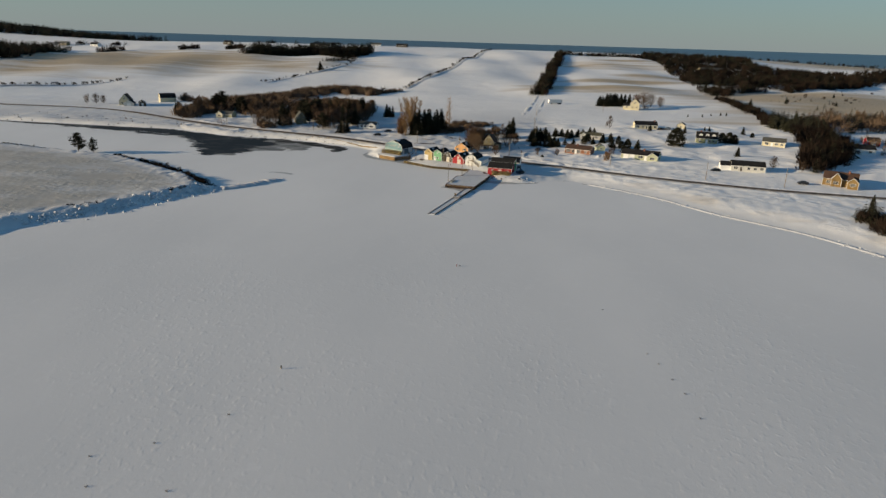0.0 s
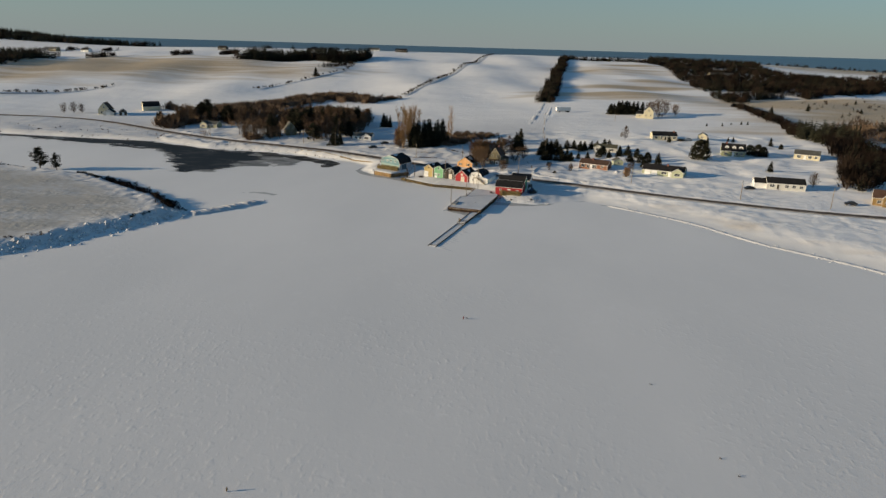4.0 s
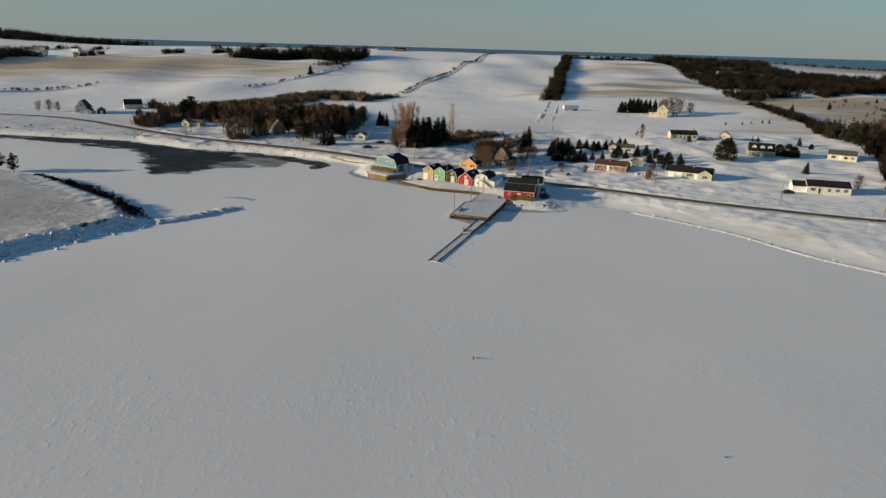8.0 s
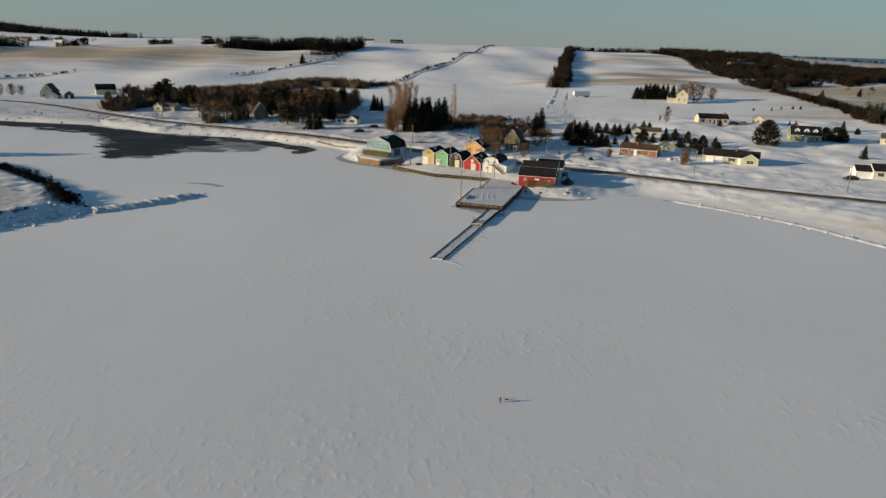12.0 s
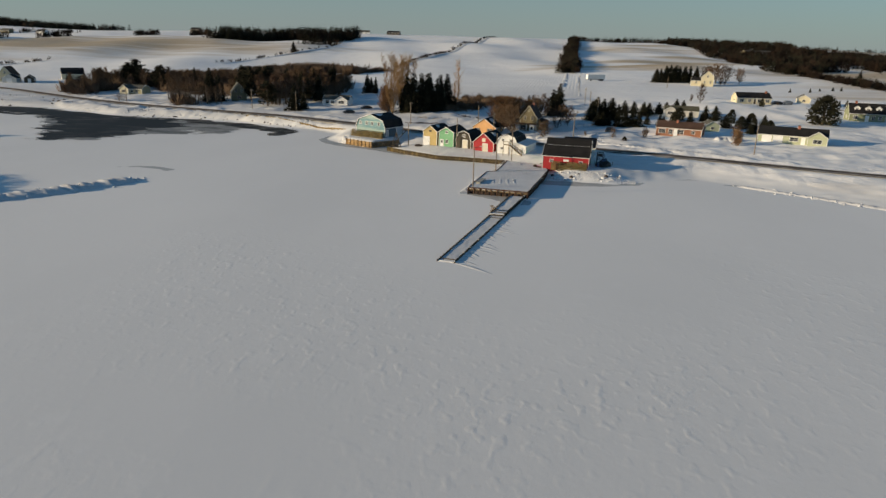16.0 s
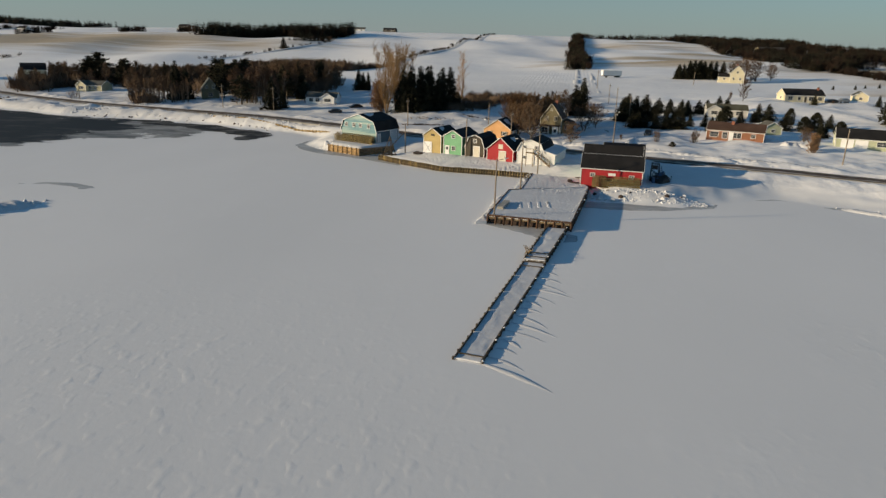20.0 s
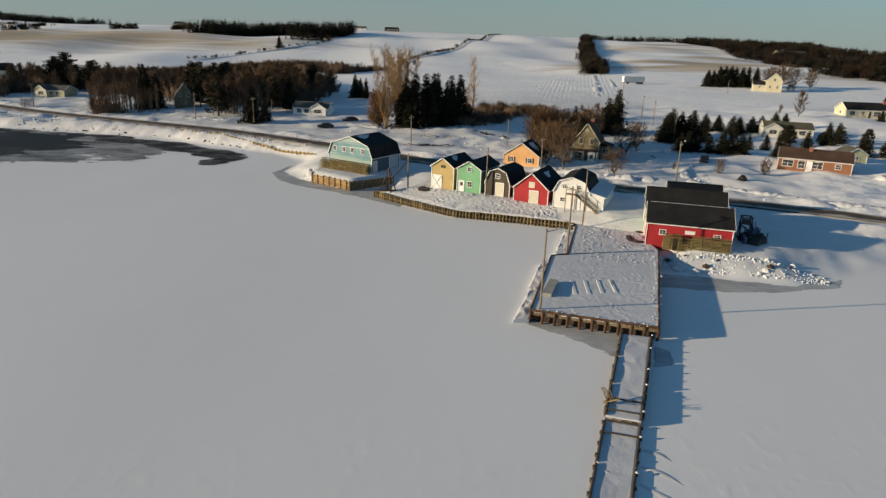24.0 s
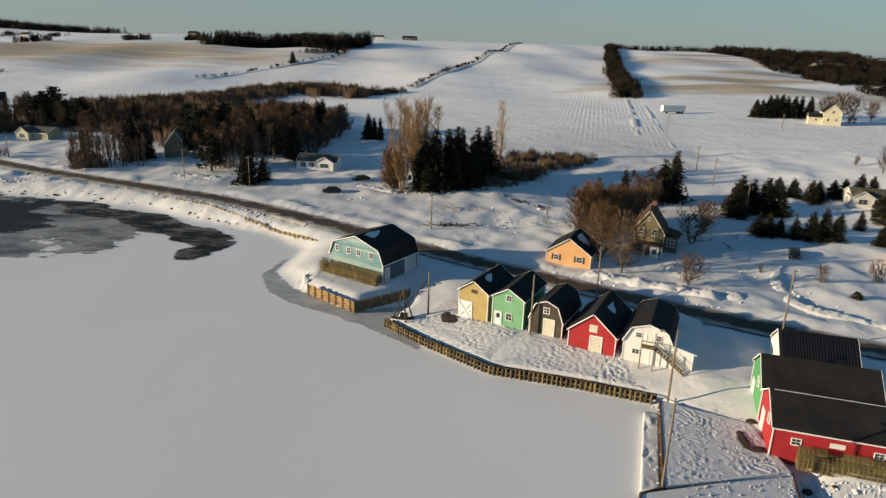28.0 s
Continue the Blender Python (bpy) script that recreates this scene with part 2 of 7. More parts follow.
def wet_sheet(name, ragged, size, colours, patch, rough):
    """Open water or wet ice whose edge follows the attribute cover, in metres, broken up by noise; colours: dark and pale."""
    m = bpy.data.materials.new(name)
    m.use_nodes = True
    n, link = m.node_tree.nodes, m.node_tree.links.new
    bsdf = n["Principled BSDF"]
    bsdf.inputs["Roughness"].default_value, bsdf.inputs["Specular IOR Level"].default_value = rough, 0.15
    co, att = n.new("ShaderNodeTexCoord"), n.new("ShaderNodeAttribute")
    att.attribute_name = "cover"

    def tex(scale, squash, detail=8):
        mp, t = n.new("ShaderNodeMapping"), n.new("ShaderNodeTexNoise")
        mp.inputs["Scale"].default_value = squash
        link(co.outputs["Object"], mp.inputs[0])
        link(mp.outputs[0], t.inputs["Vector"])
        t.inputs["Scale"].default_value, t.inputs["Detail"].default_value, t.inputs["Roughness"].default_value = scale, detail, 0.72
        return t.outputs[0]

    def span(v, a, b):
        r = n.new("ShaderNodeMapRange")
        r.inputs["From Min"].default_value, r.inputs["From Max"].default_value = a, b
        link(v, r.inputs["Value"])
        return r.outputs[0]

    edge = n.new("ShaderNodeMath")
    edge.operation = "MULTIPLY_ADD"
    link(tex(size, (0.6, 1.3, 1)), edge.inputs[0])
    edge.inputs[1].default_value = ragged
    link(att.outputs["Fac"], edge.inputs[2])
    link(span(edge.outputs[0], ragged * 0.5 - 0.15, ragged * 0.5 + 0.15), bsdf.inputs["Alpha"])
    mix = n.new("ShaderNodeMix")
    mix.data_type = "RGBA"
    mix.inputs["A"].default_value, mix.inputs["B"].default_value = (*colours[0], 1), (*colours[1], 1)
    link(span(tex(size * 0.8, (0.7, 1.4, 1)), *patch), mix.inputs["Factor"])
    link(mix.outputs["Result"], bsdf.inputs["Base Color"])
    return m


WATER = wet_sheet("open_water", 42.0, 0.085, ((0.014, 0.022, 0.030), (0.06, 0.065, 0.07)), (0.50, 0.66), 0.8)
DARK_LEAD = wet_sheet("dark_lead", 9.0, 0.22, ((0.010, 0.011, 0.011), (0.19, 0.185, 0.175)), (0.47, 0.62), 0.7)
FLATS = wet_sheet("wet_flats", 46.0, 0.16, ((0.03, 0.03, 0.03), (0.2, 0.2, 0.19)), (0.42, 0.58), 0.5)
THIN_ICE = wet_sheet("thin_ice", 20.0, 0.14, ((0.09, 0.088, 0.084), (0.34, 0.335, 0.32)), (0.38, 0.56), 0.5)
WET_PATCH = wet_sheet("wet_patch", 1.0, 0.5, ((0.30, 0.32, 0.34), (0.44, 0.46, 0.48)), (0.4, 0.6), 0.4)
GREY_ICE = wet_sheet("grey_ice", 3.2, 0.35, ((0.28, 0.29, 0.295), (0.54, 0.55, 0.55)), (0.35, 0.65), 0.45)
SNOW_GROUND = snow_ground()
SNOW = material("snow", (0.55, 0.565, 0.59), (0.66, 0.67, 0.685), 0.7, grain=2.5, big=0.3, bump=0.35, bump_size=0.07, spec=0.3)
ROAD_SURFACE = material("snow_dusted_asphalt", (0.032, 0.020, 0.014), (0.105, 0.068, 0.045), 0.85, grain=1.2, big=0.12, bump=0.1)


def dirty_edges(m):
    """Packed dirty snow that creeps over a road from its edges, by the attribute edge."""
    n, link = m.node_tree.nodes, m.node_tree.links.new
    bsdf = n["Principled BSDF"]
    old = bsdf.inputs["Base Color"].links[0].from_socket
    co, tex, att = n.new("ShaderNodeTexCoord"), n.new("ShaderNodeTexNoise"), n.new("ShaderNodeAttribute")
    att.attribute_name = "edge"
    tex.inputs["Scale"].default_value, tex.inputs["Detail"].default_value = 0.35, 5
    link(co.outputs["Object"], tex.inputs["Vector"])
    add, fac, mix = n.new("ShaderNodeMath"), n.new("ShaderNodeMapRange"), n.new("ShaderNodeMix")
    add.operation = "MULTIPLY_ADD"
    link(tex.outputs[0], add.inputs[0])
    add.inputs[1].default_value = 1.5
    link(att.outputs["Fac"], add.inputs[2])
    fac.inputs["From Min"].default_value, fac.inputs["From Max"].default_value, fac.inputs["To Max"].default_value = 1.20, 1.65, 0.85
    link(add.outputs[0], fac.inputs["Value"])
    mix.data_type = "RGBA"
    mix.inputs["B"].default_value = (0.50, 0.46, 0.42, 1)
    link(fac.outputs[0], mix.inputs["Factor"])
    link(old, mix.inputs["A"])
    link(mix.outputs["Result"], bsdf.inputs["Base Color"])


dirty_edges(ROAD_SURFACE)
SEA = material("sea", (0.015, 0.045, 0.08), (0.025, 0.06, 0.10), 0.35, grain=0.01, big=0.003, spec=0.3)
TIMBER = material("weathered_timber", (0.10, 0.07, 0.04), (0.26, 0.19, 0.11), 0.85, grain=3, big=0.6, bump=0.2)
BLACK_ROOF = material("black_shingles", (0.010, 0.010, 0.011), (0.026, 0.025, 0.025), 0.85, grain=6, big=0.4, bump=0.1, spec=0.2)
BROWN_ROOF = material("brown_shingles", (0.06, 0.035, 0.025), (0.10, 0.06, 0.045), 0.85, grain=6, big=0.4, bump=0.1, spec=0.2)
OLIVE_ROOF = material("olive_shingles", (0.075, 0.070, 0.045), (0.12, 0.115, 0.08), 0.85, grain=6, big=0.4, bump=0.1, spec=0.2)
GREY_ROOF = material("grey_shingles", (0.07, 0.07, 0.06), (0.12, 0.12, 0.11), 0.85, grain=6, big=0.4, bump=0.1, spec=0.2)
WHITE = material("white_paint", (0.70, 0.70, 0.68), (0.80, 0.80, 0.79), 0.6, grain=3, big=0.5)
GLASS = material("window_glass", (0.02, 0.025, 0.03), (0.05, 0.055, 0.06), 0.08, grain=1, big=0.3, spec=0.6)


def siding(name, low, high, per=7.0):
    return material(name, low, high, 0.7, grain=3.0, big=0.5, stripe=("Z", per, 0.02))


YELLOW = siding("yellow_shingle", (0.37, 0.275, 0.11), (0.48, 0.36, 0.155))
OCHRE = siding("ochre_clapboard", (0.17, 0.105, 0.035), (0.27, 0.17, 0.062))
GREEN = siding("green_clapboard", (0.135, 0.35, 0.185), (0.19, 0.43, 0.245))
DARK_BROWN = siding("dark_brown_shingle", (0.042, 0.035, 0.024), (0.072, 0.059, 0.041))
RED = siding("red_clapboard", (0.32, 0.017, 0.022), (0.42, 0.027, 0.034))
WHITE_BOARD = siding("white_clapboard", (0.66, 0.66, 0.64), (0.78, 0.78, 0.76))
# darker version of the barn's blue, with the side wall's shade in its colour
SHADED_BLUE = siding("shaded_blue_clapboard", (0.045, 0.085, 0.115), (0.07, 0.12, 0.155), 4.0)
BLUE = siding("blue_clapboard", (0.095, 0.21, 0.25), (0.15, 0.29, 0.32), 4.0)
ORANGE = siding("orange_clapboard", (0.64, 0.34, 0.14), (0.74, 0.42, 0.20))
OLIVE = siding("olive_shingle", (0.13, 0.11, 0.06), (0.20, 0.17, 0.10))
BRICK_BROWN = siding("brown_clapboard", (0.19, 0.080, 0.042), (0.28, 0.12, 0.065))
CREAM = siding("cream_clapboard", (0.52, 0.47, 0.31), (0.64, 0.58, 0.42))
PALE_GREEN = siding("pale_green_clapboard", (0.34, 0.37, 0.24), (0.45, 0.47, 0.33))
OFF_WHITE = siding("off_white_clapboard", (0.50, 0.49, 0.45), (0.62, 0.61, 0.57))
MOSS_PALE = siding("olive_cream_clapboard", (0.30, 0.28, 0.17), (0.40, 0.37, 0.24))
MOSS = siding("moss_green_clapboard", (0.17, 0.19, 0.11), (0.25, 0.27, 0.16))
BARN_GREEN = siding("barn_green_board", (0.06, 0.25, 0.10), (0.09, 0.32, 0.14))


def weathered_rows(m, pale, per):
    """Pale worn rows along the clapboards of a painted wall."""
    n, link = m.node_tree.nodes, m.node_tree.links.new
    bsdf = n["Principled BSDF"]
    old = bsdf.inputs["Base Color"].links[0].from_socket
    co, mp, tex = n.new("ShaderNodeTexCoord"), n.new("ShaderNodeMapping"), n.new("ShaderNodeTexNoise")
    mp.inputs["Scale"].default_value = (0.12, 0.12, per)
    tex.inputs["Scale"].default_value, tex.inputs["Detail"].default_value = 1.0, 3
    link(co.outputs["Object"], mp.inputs[0])
    link(mp.outputs[0], tex.inputs["Vector"])
    fac, mix = n.new("ShaderNodeMapRange"), n.new("ShaderNodeMix")
    fac.inputs["From Min"].default_value, fac.inputs["From Max"].default_value, fac.inputs["To Max"].default_value = 0.46, 0.58, 0.7
    link(tex.outputs[0], fac.inputs["Value"])
    mix.data_type = "RGBA"
    mix.inputs["B"].default_value = (*pale, 1)
    link(fac.outputs[0], mix.inputs["Factor"])
    link(old, mix.inputs["A"])
    link(mix.outputs["Result"], bsdf.inputs["Base Color"])


weathered_rows(BLUE, (0.36, 0.45, 0.40), 2.6)

# ---------------------------------------------------------------- helpers for things
def mesh_of(bm, name):
    me = bpy.data.meshes.new(name)
    bm.to_mesh(me)
    bm.free()
    return me


def from_lists(name, verts, faces):
    me = bpy.data.meshes.new(name)
    me.from_pydata(verts, [], faces)
    return me


def part(name, bm, mat, parent, label=""):
    ob = new(name, mesh_of(bm, name) if isinstance(bm, bmesh.types.BMesh) else bm)
    if mat and not ob.data.materials:
        ob.data.materials.append(mat)
    ob.parent = parent
    return tagged(ob, label)


def thing(name, at, label, category, group=""):
    """An Empty at the base of a thing; at: a pose."""
    ob = new(name)
    ob.empty_display_size = 0.3
    ob.matrix_world = at
    return tagged(ob, label, category, group)


def block(bm, x0, x1, y0, y1, z0, z1, m=None):
    """Adds a box to bm."""
    v = [bm.verts.new((x, y, z)) for x in (x0, x1) for y in (y0, y1) for z in (z0, z1)]
    for a in ((0, 1, 3, 2), (4, 6, 7, 5), (0, 4, 5, 1), (2, 3, 7, 6), (0, 2, 6, 4), (1, 5, 7, 3)):
        bm.faces.new([v[i] for i in a])
    if m:
        bmesh.ops.transform(bm, matrix=m, verts=v)
    return bm


def box(x0, x1, y0, y1, z0, z1):
    return block(bmesh.new(), x0, x1, y0, y1, z0, z1)


def beam(bm, a, b, r, sides=6, r2=None):
    """Adds a round bar from a to b."""
    a, b = Vector(a), Vector(b)
    q = (b - a).to_track_quat("Z", "Y").to_matrix()
    rings = []
    for c, rad in ((a, r), (b, r if r2 is None else r2)):
        rings.append([bm.verts.new(c + q @ Vector((rad * math.cos(2 * math.pi * i / sides), rad * math.sin(2 * math.pi * i / sides), 0))) for i in range(sides)])
    for i in range(sides):
        bm.faces.new((rings[0][i], rings[0][(i + 1) % sides], rings[1][(i + 1) % sides], rings[1][i]))
    bm.faces.new(rings[0][::-1])
    bm.faces.new(rings[1])
    return bm


def rod(a, b, r, sides=6, r2=None):
    return beam(bmesh.new(), a, b, r, sides, r2)


def gz(x, y):
    return float(ground(x, y))


def setting(name, me, mat, label, category):
    ob = new(name, me)
    ob.data.materials.append(mat)
    return tagged(ob, label, category, kind="structure")


# ---------------------------------------------------------------- ground
def steps(*runs):
    """Coordinates from runs of (start, end, step)."""
    out = []
    for a, b, s in runs:
        out += list(np.arange(a, b, s))
    return np.array(out + [runs[-1][1]])


def far_steps(a, b, s, grow):
    out = [a]
    while out[-1] < b:
        out.append(out[-1] + s)
        s *= grow
    return out[1:]


def ground_mesh():
    near_x = steps((-330, -200, 3.0), (-200, -90, 1.3), (-90, 70, 1.0), (70, 190, 1.6))
    xs = np.array([-v for v in far_steps(330, 4800, 4, 1.09)][::-1] + list(near_x) + far_steps(190, 4800, 4, 1.09))
    near_y = steps((120, 180, 4.0), (180, 260, 2.0), (260, 370, 1.0), (370, 440, 1.25), (440, 520, 2.5), (520, 1500, 10.0))
    ys = np.array([120 - v for v in far_steps(0, 900, 5, 1.12)][::-1] + list(near_y) + far_steps(1500, 2600, 12, 1.12))
    X, Y = np.meshgrid(xs, ys)
    Z = ground(X, Y)
    lump = np.array([[noise.noise((x * 0.25, y * 0.25, 3.0)) for x in xs] for y in ys])
    slow = np.array([[noise.noise((x * 0.012, y * 0.012, 9.0)) for x in xs] for y in ys])
    ridge = np.array([[1 - 2 * abs(noise.noise((x * 0.07 + y * 0.03, y * 0.11 - x * 0.02, 5.0))) for x in xs] for y in ys])
    rubble = np.array([[noise.noise((x * 0.75, y * 0.75, 1.0)) for x in xs] for y in ys])
    land = smooth(Z, 0.3, 1.2)
    lane = smooth(away(ROAD, X, Y), 3.0, 6.0) * (1 - 0.8 * ((X > -60) & (X < 4) & (Y < 350)))
    Z = Z + land * lane * (0.34 * lump * (away(SHORE, X, Y) < 60) + 0.9 * slow * smooth(Y, 380, 520))
    Z = Z + land * lane * 0.45 * ridge * (Y < 470) * smooth(Y, 300, 325) * (np.abs(X) < 320)
    bank_side = (X < -62) & (X > -200) & (Y < 470) & (away(SHORE, X, Y) < 16) & (Z > 0.2)
    Z = Z + 0.55 * rubble * bank_side * lane * smooth(away(SHORE, X, Y), 0, 2)
    tip_edge = away(POINT, X, Y)
    Z = Z + inside(POINT, X, Y) * (0.6 * rubble + 0.5 * lump) * smooth(tip_edge, 0, 2) * (1 - smooth(tip_edge, 8, 14))
    ring = smooth(away(SHORE, X, Y), 0, 1.5) * (1 - smooth(away(SHORE, X, Y), 2, 9)) * (Z > 0.05)
    Z = Z + 0.35 * ring * np.abs(lump) * (lane > 0.5)
    bank = (lane > 0.1) * smooth(away(ROAD, X, Y), 3.2, 4.2) * (1 - smooth(away(ROAD, X, Y), 5.0, 7.5)) * land
    Z = Z + 0.45 * bank * (0.6 + lump)
    nx, ny = len(xs), len(ys)
    idx = np.arange(nx * ny).reshape(ny, nx)
    faces = np.stack([idx[:-1, :-1], idx[:-1, 1:], idx[1:, 1:], idx[1:, :-1]], -1).reshape(-1, 4)
    me = bpy.data.meshes.new("ground")
    me.from_pydata(np.stack([X, Y, Z], -1).reshape(-1, 3).tolist(), [], faces.tolist())
    me.polygons.foreach_set("use_smooth", np.ones(len(faces), bool))

    def patch(cx, cy, rx, ry):
        return np.clip(1.4 - np.hypot((X - cx) / rx, (Y - cy) / ry), 0, 1)

    bare = np.maximum.reduce([patch(-480, 900, 260, 130), patch(-600, 760, 200, 60) * 0.7, patch(125, 700, 95, 38) * 0.95, patch(160, 800, 75, 26) * 0.9, patch(200, 862, 50, 24) * 0.8, patch(165, 1010, 90, 55) * 0.7, patch(215, 1085, 50, 18),
                              patch(420, 560, 200, 140) * 1.3, patch(310, 640, 130, 80) * 1.2, patch(175, 480, 45, 16) * 0.5, patch(700, 1250, 300, 120),
                              0.22 * (1 - smooth(np.abs(Z - 1.1), 0.3, 0.9)) * (Z > 0.3) * (X > 60) * (Y < 300)])
    stub = inside(POINT, X, Y) * smooth(tip_edge, 6, 17)
    me.attributes.new("stub", "FLOAT", "POINT").data.foreach_set("value", stub.ravel().astype(np.float32))
    rows = smooth(Y, 455, 500) * (1 - smooth(Y, 660, 800)) * smooth(X, -8, 14) * (1 - smooth(X, 30 + 0.135 * (Y - 470), 36 + 0.135 * (Y - 470)))
    me.attributes.new("rows", "FLOAT", "POINT").data.foreach_set("value", rows.ravel().astype(np.float32))
    me.attributes.new("solid", "FLOAT", "POINT").data.foreach_set("value", smooth(Z, 0.4, 1.4).ravel().astype(np.float32))
    fields = smooth(Y, 430, 560)
    me.attributes.new("field", "FLOAT", "POINT").data.foreach_set("value", fields.ravel().astype(np.float32))
    # far fields whitened for haze, the eastern shore for its sunlit slope
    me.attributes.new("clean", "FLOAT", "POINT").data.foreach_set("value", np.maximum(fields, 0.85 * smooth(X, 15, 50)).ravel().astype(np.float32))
    me.attributes.new("bare", "FLOAT", "POINT").data.foreach_set("value", bare.ravel().astype(np.float32))
    return me


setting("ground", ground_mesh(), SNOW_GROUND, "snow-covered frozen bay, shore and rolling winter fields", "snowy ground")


def sea_mesh():
    bm = bmesh.new()
    v = [bm.verts.new(p) for p in ((-4900, 1750, 0), (4900, 1750, 0), (4900, 4950, 42), (-4900, 4950, 42))]
    bm.faces.new(v)
    return mesh_of(bm, "sea")


setting("water_sea", sea_mesh(), SEA, "dark blue sea on the horizon beyond the fields", "sea")


def along(line, step):
    """Points every step metres on a polyline, rounded at the corners."""
    pts = np.array(line, float)
    for _ in range(3):
        a, b = pts[:-1], pts[1:]
        mid = np.stack([0.75 * a + 0.25 * b, 0.25 * a + 0.75 * b], 1).reshape(-1, 2)
        pts = np.vstack([pts[:1], mid, pts[-1:]])
    seg = np.hypot(*np.diff(pts, axis=0).T)
    far = np.r_[0, np.cumsum(seg)]
    s = np.arange(0, far[-1], step)
    return np.stack([np.interp(s, far, pts[:, 0]), np.interp(s, far, pts[:, 1])], 1)


def ribbon(line, half, lift, step=4.0):
    """A strip over the ground along a line."""
    pts = along(line, step)
    t = np.gradient(pts, axis=0)
    t /= np.hypot(*t.T)[:, None]
    verts, edge, faces = [], [], []
    for (x, y), (dx, dy), z in zip(pts.tolist(), t.tolist(), ground(*pts.T).tolist()):
        for k in (-1, -0.75, -0.4, 0, 0.4, 0.75, 1):
            rough = 0.14 * noise.noise((x * 0.1, y * 0.1, k * 5)) + 0.14 * noise.noise((x * 0.5, y * 0.5, k * 5))
            w = half * (1 - 0.2 * float(smooth(x, 10, 60))) * k * (1 + rough * (abs(k) == 1))
            verts.append((x - dy * w, y + dx * w, z + lift - 0.05 * abs(k)))
            edge.append(abs(k))
    for r in range(len(pts) - 1):
        faces += [(7 * r + i + 7, 7 * r + i + 8, 7 * r + i + 1, 7 * r + i) for i in range(6)]
    me = from_lists("road", verts, faces)
    me.attributes.new("edge", "FLOAT", "POINT").data.foreach_set("value", np.array(edge, np.float32))
    return me


setting("road", ribbon(ROAD, 2.9, 0.28, 1.5), ROAD_SURFACE, "ploughed two-lane asphalt road with snowy edges", "road")

# ---------------------------------------------------------------- buildings
MESHES = {}


def shared(key, make):
    """One mesh for alike parts."""
    if key not in MESHES:
        MESHES[key] = mesh_of(make(), key[0])
    return MESHES[key]


def frame_bm(w, h, bar=0.085, deep=0.08, cross=True):
    bm = bmesh.new()
    block(bm, -w / 2 - bar, -w / 2, -deep, 0.02, -h / 2 - bar, h / 2 + bar)
    block(bm, w / 2, w / 2 + bar, -deep, 0.02, -h / 2 - bar, h / 2 + bar)
    block(bm, -w / 2, w / 2, -deep, 0.02, h / 2, h / 2 + bar)
    block(bm, -w / 2, w / 2, -deep - 0.04, 0.02, -h / 2 - bar, -h / 2)
    if cross:
        block(bm, -w / 2, w / 2, -0.06, 0.01, -0.018, 0.018)
        block(bm, -0.018, 0.018, -0.055, 0.01, -h / 2, h / 2)
    return bm


def put(name, key, make, mat, parent, m, label=""):
    ob = part(name, shared((name, mat.name) + key, make), mat, parent, label)
    ob.matrix_local = m
    return ob


def window(h, m, w, t, trim=None, name="window"):
    win = put(name, (w, t), lambda: frame_bm(w, t), trim or WHITE, h, m)
    put("pane", (w, t), lambda: box(-w / 2, w / 2, -0.03, 0.0, -t / 2, t / 2), GLASS, win, Matrix())
    return win


def door(h, m, w, t, mat, trim=None, brace=False, glazed=False, garage=False):
    leaf = put("door", (w, t), lambda: box(-w / 2, w / 2, -0.06, 0.0, -t / 2, t / 2), mat, h, m)
    put("door_frame", (w, t), lambda: frame_bm(w, t, 0.12, 0.10, False), trim or WHITE, leaf, Matrix())
    if brace:
        def cross():
            bm = bmesh.new()
            for s in (-1, 1):
                beam(bm, (-w / 2, -0.09, -s * t / 2), (w / 2, -0.09, s * t / 2), 0.07, 4)
            block(bm, -w / 2, w / 2, -0.1, -0.06, -0.07, 0.07)
            return bm
        put("brace", (w, t), cross, WHITE, leaf, Matrix())
    if glazed:
        put("pane", (w * 0.6, t * 0.3), lambda: box(-w * 0.3, w * 0.3, -0.075, -0.05, t * 0.1, t * 0.4), GLASS, leaf, Matrix())
    if garage:
        for k in range(3):
            z = -t / 2 + t * (k + 1) / 4
            put("door_panel_rail", (w, k), lambda: box(-w / 2, w / 2, -0.08, -0.05, z - 0.03, z + 0.03), WHITE, leaf, Matrix())
    else:
        put("handle", (w,), lambda: box(w * 0.36, w * 0.42, -0.12, -0.05, -0.10, 0.02), DARK_METAL, leaf, Matrix())
    return leaf


def slab(bm, ax, az, bx, bz, y0, y1, low, high):
    """A sloping board from (ax, az) to (bx, bz) that runs from y0 to y1, between two offsets along its normal."""
    nx, nz = -(bz - az), bx - ax
    s = math.hypot(nx, nz)
    nx, nz = nx / s, nz / s
    v = [bm.verts.new((x + nx * o, y, z + nz * o)) for y in (y0, y1) for o in (low, high) for x, z in ((ax, az), (bx, bz))]
    for a in ((0, 1, 3, 2), (4, 6, 7, 5), (0, 4, 5, 1), (2, 3, 7, 6), (0, 2, 6, 4), (1, 5, 7, 3)):
        bm.faces.new([v[i] for i in a])
    bmesh.ops.recalc_face_normals(bm, faces=bm.faces)
    return bm


def profile(w, eave, peak, knee=None, mid=0.0):
    """Left eave to right eave, as (x, z)."""
    pts = [(-w / 2, eave), (mid, peak), (w / 2, eave)]
    if knee:
        kx, kz = w / 2 * knee[0], knee[1]
        pts = [(-w / 2, eave), (-kx, kz), (0, peak), (kx, kz), (w / 2, eave)]
    return pts


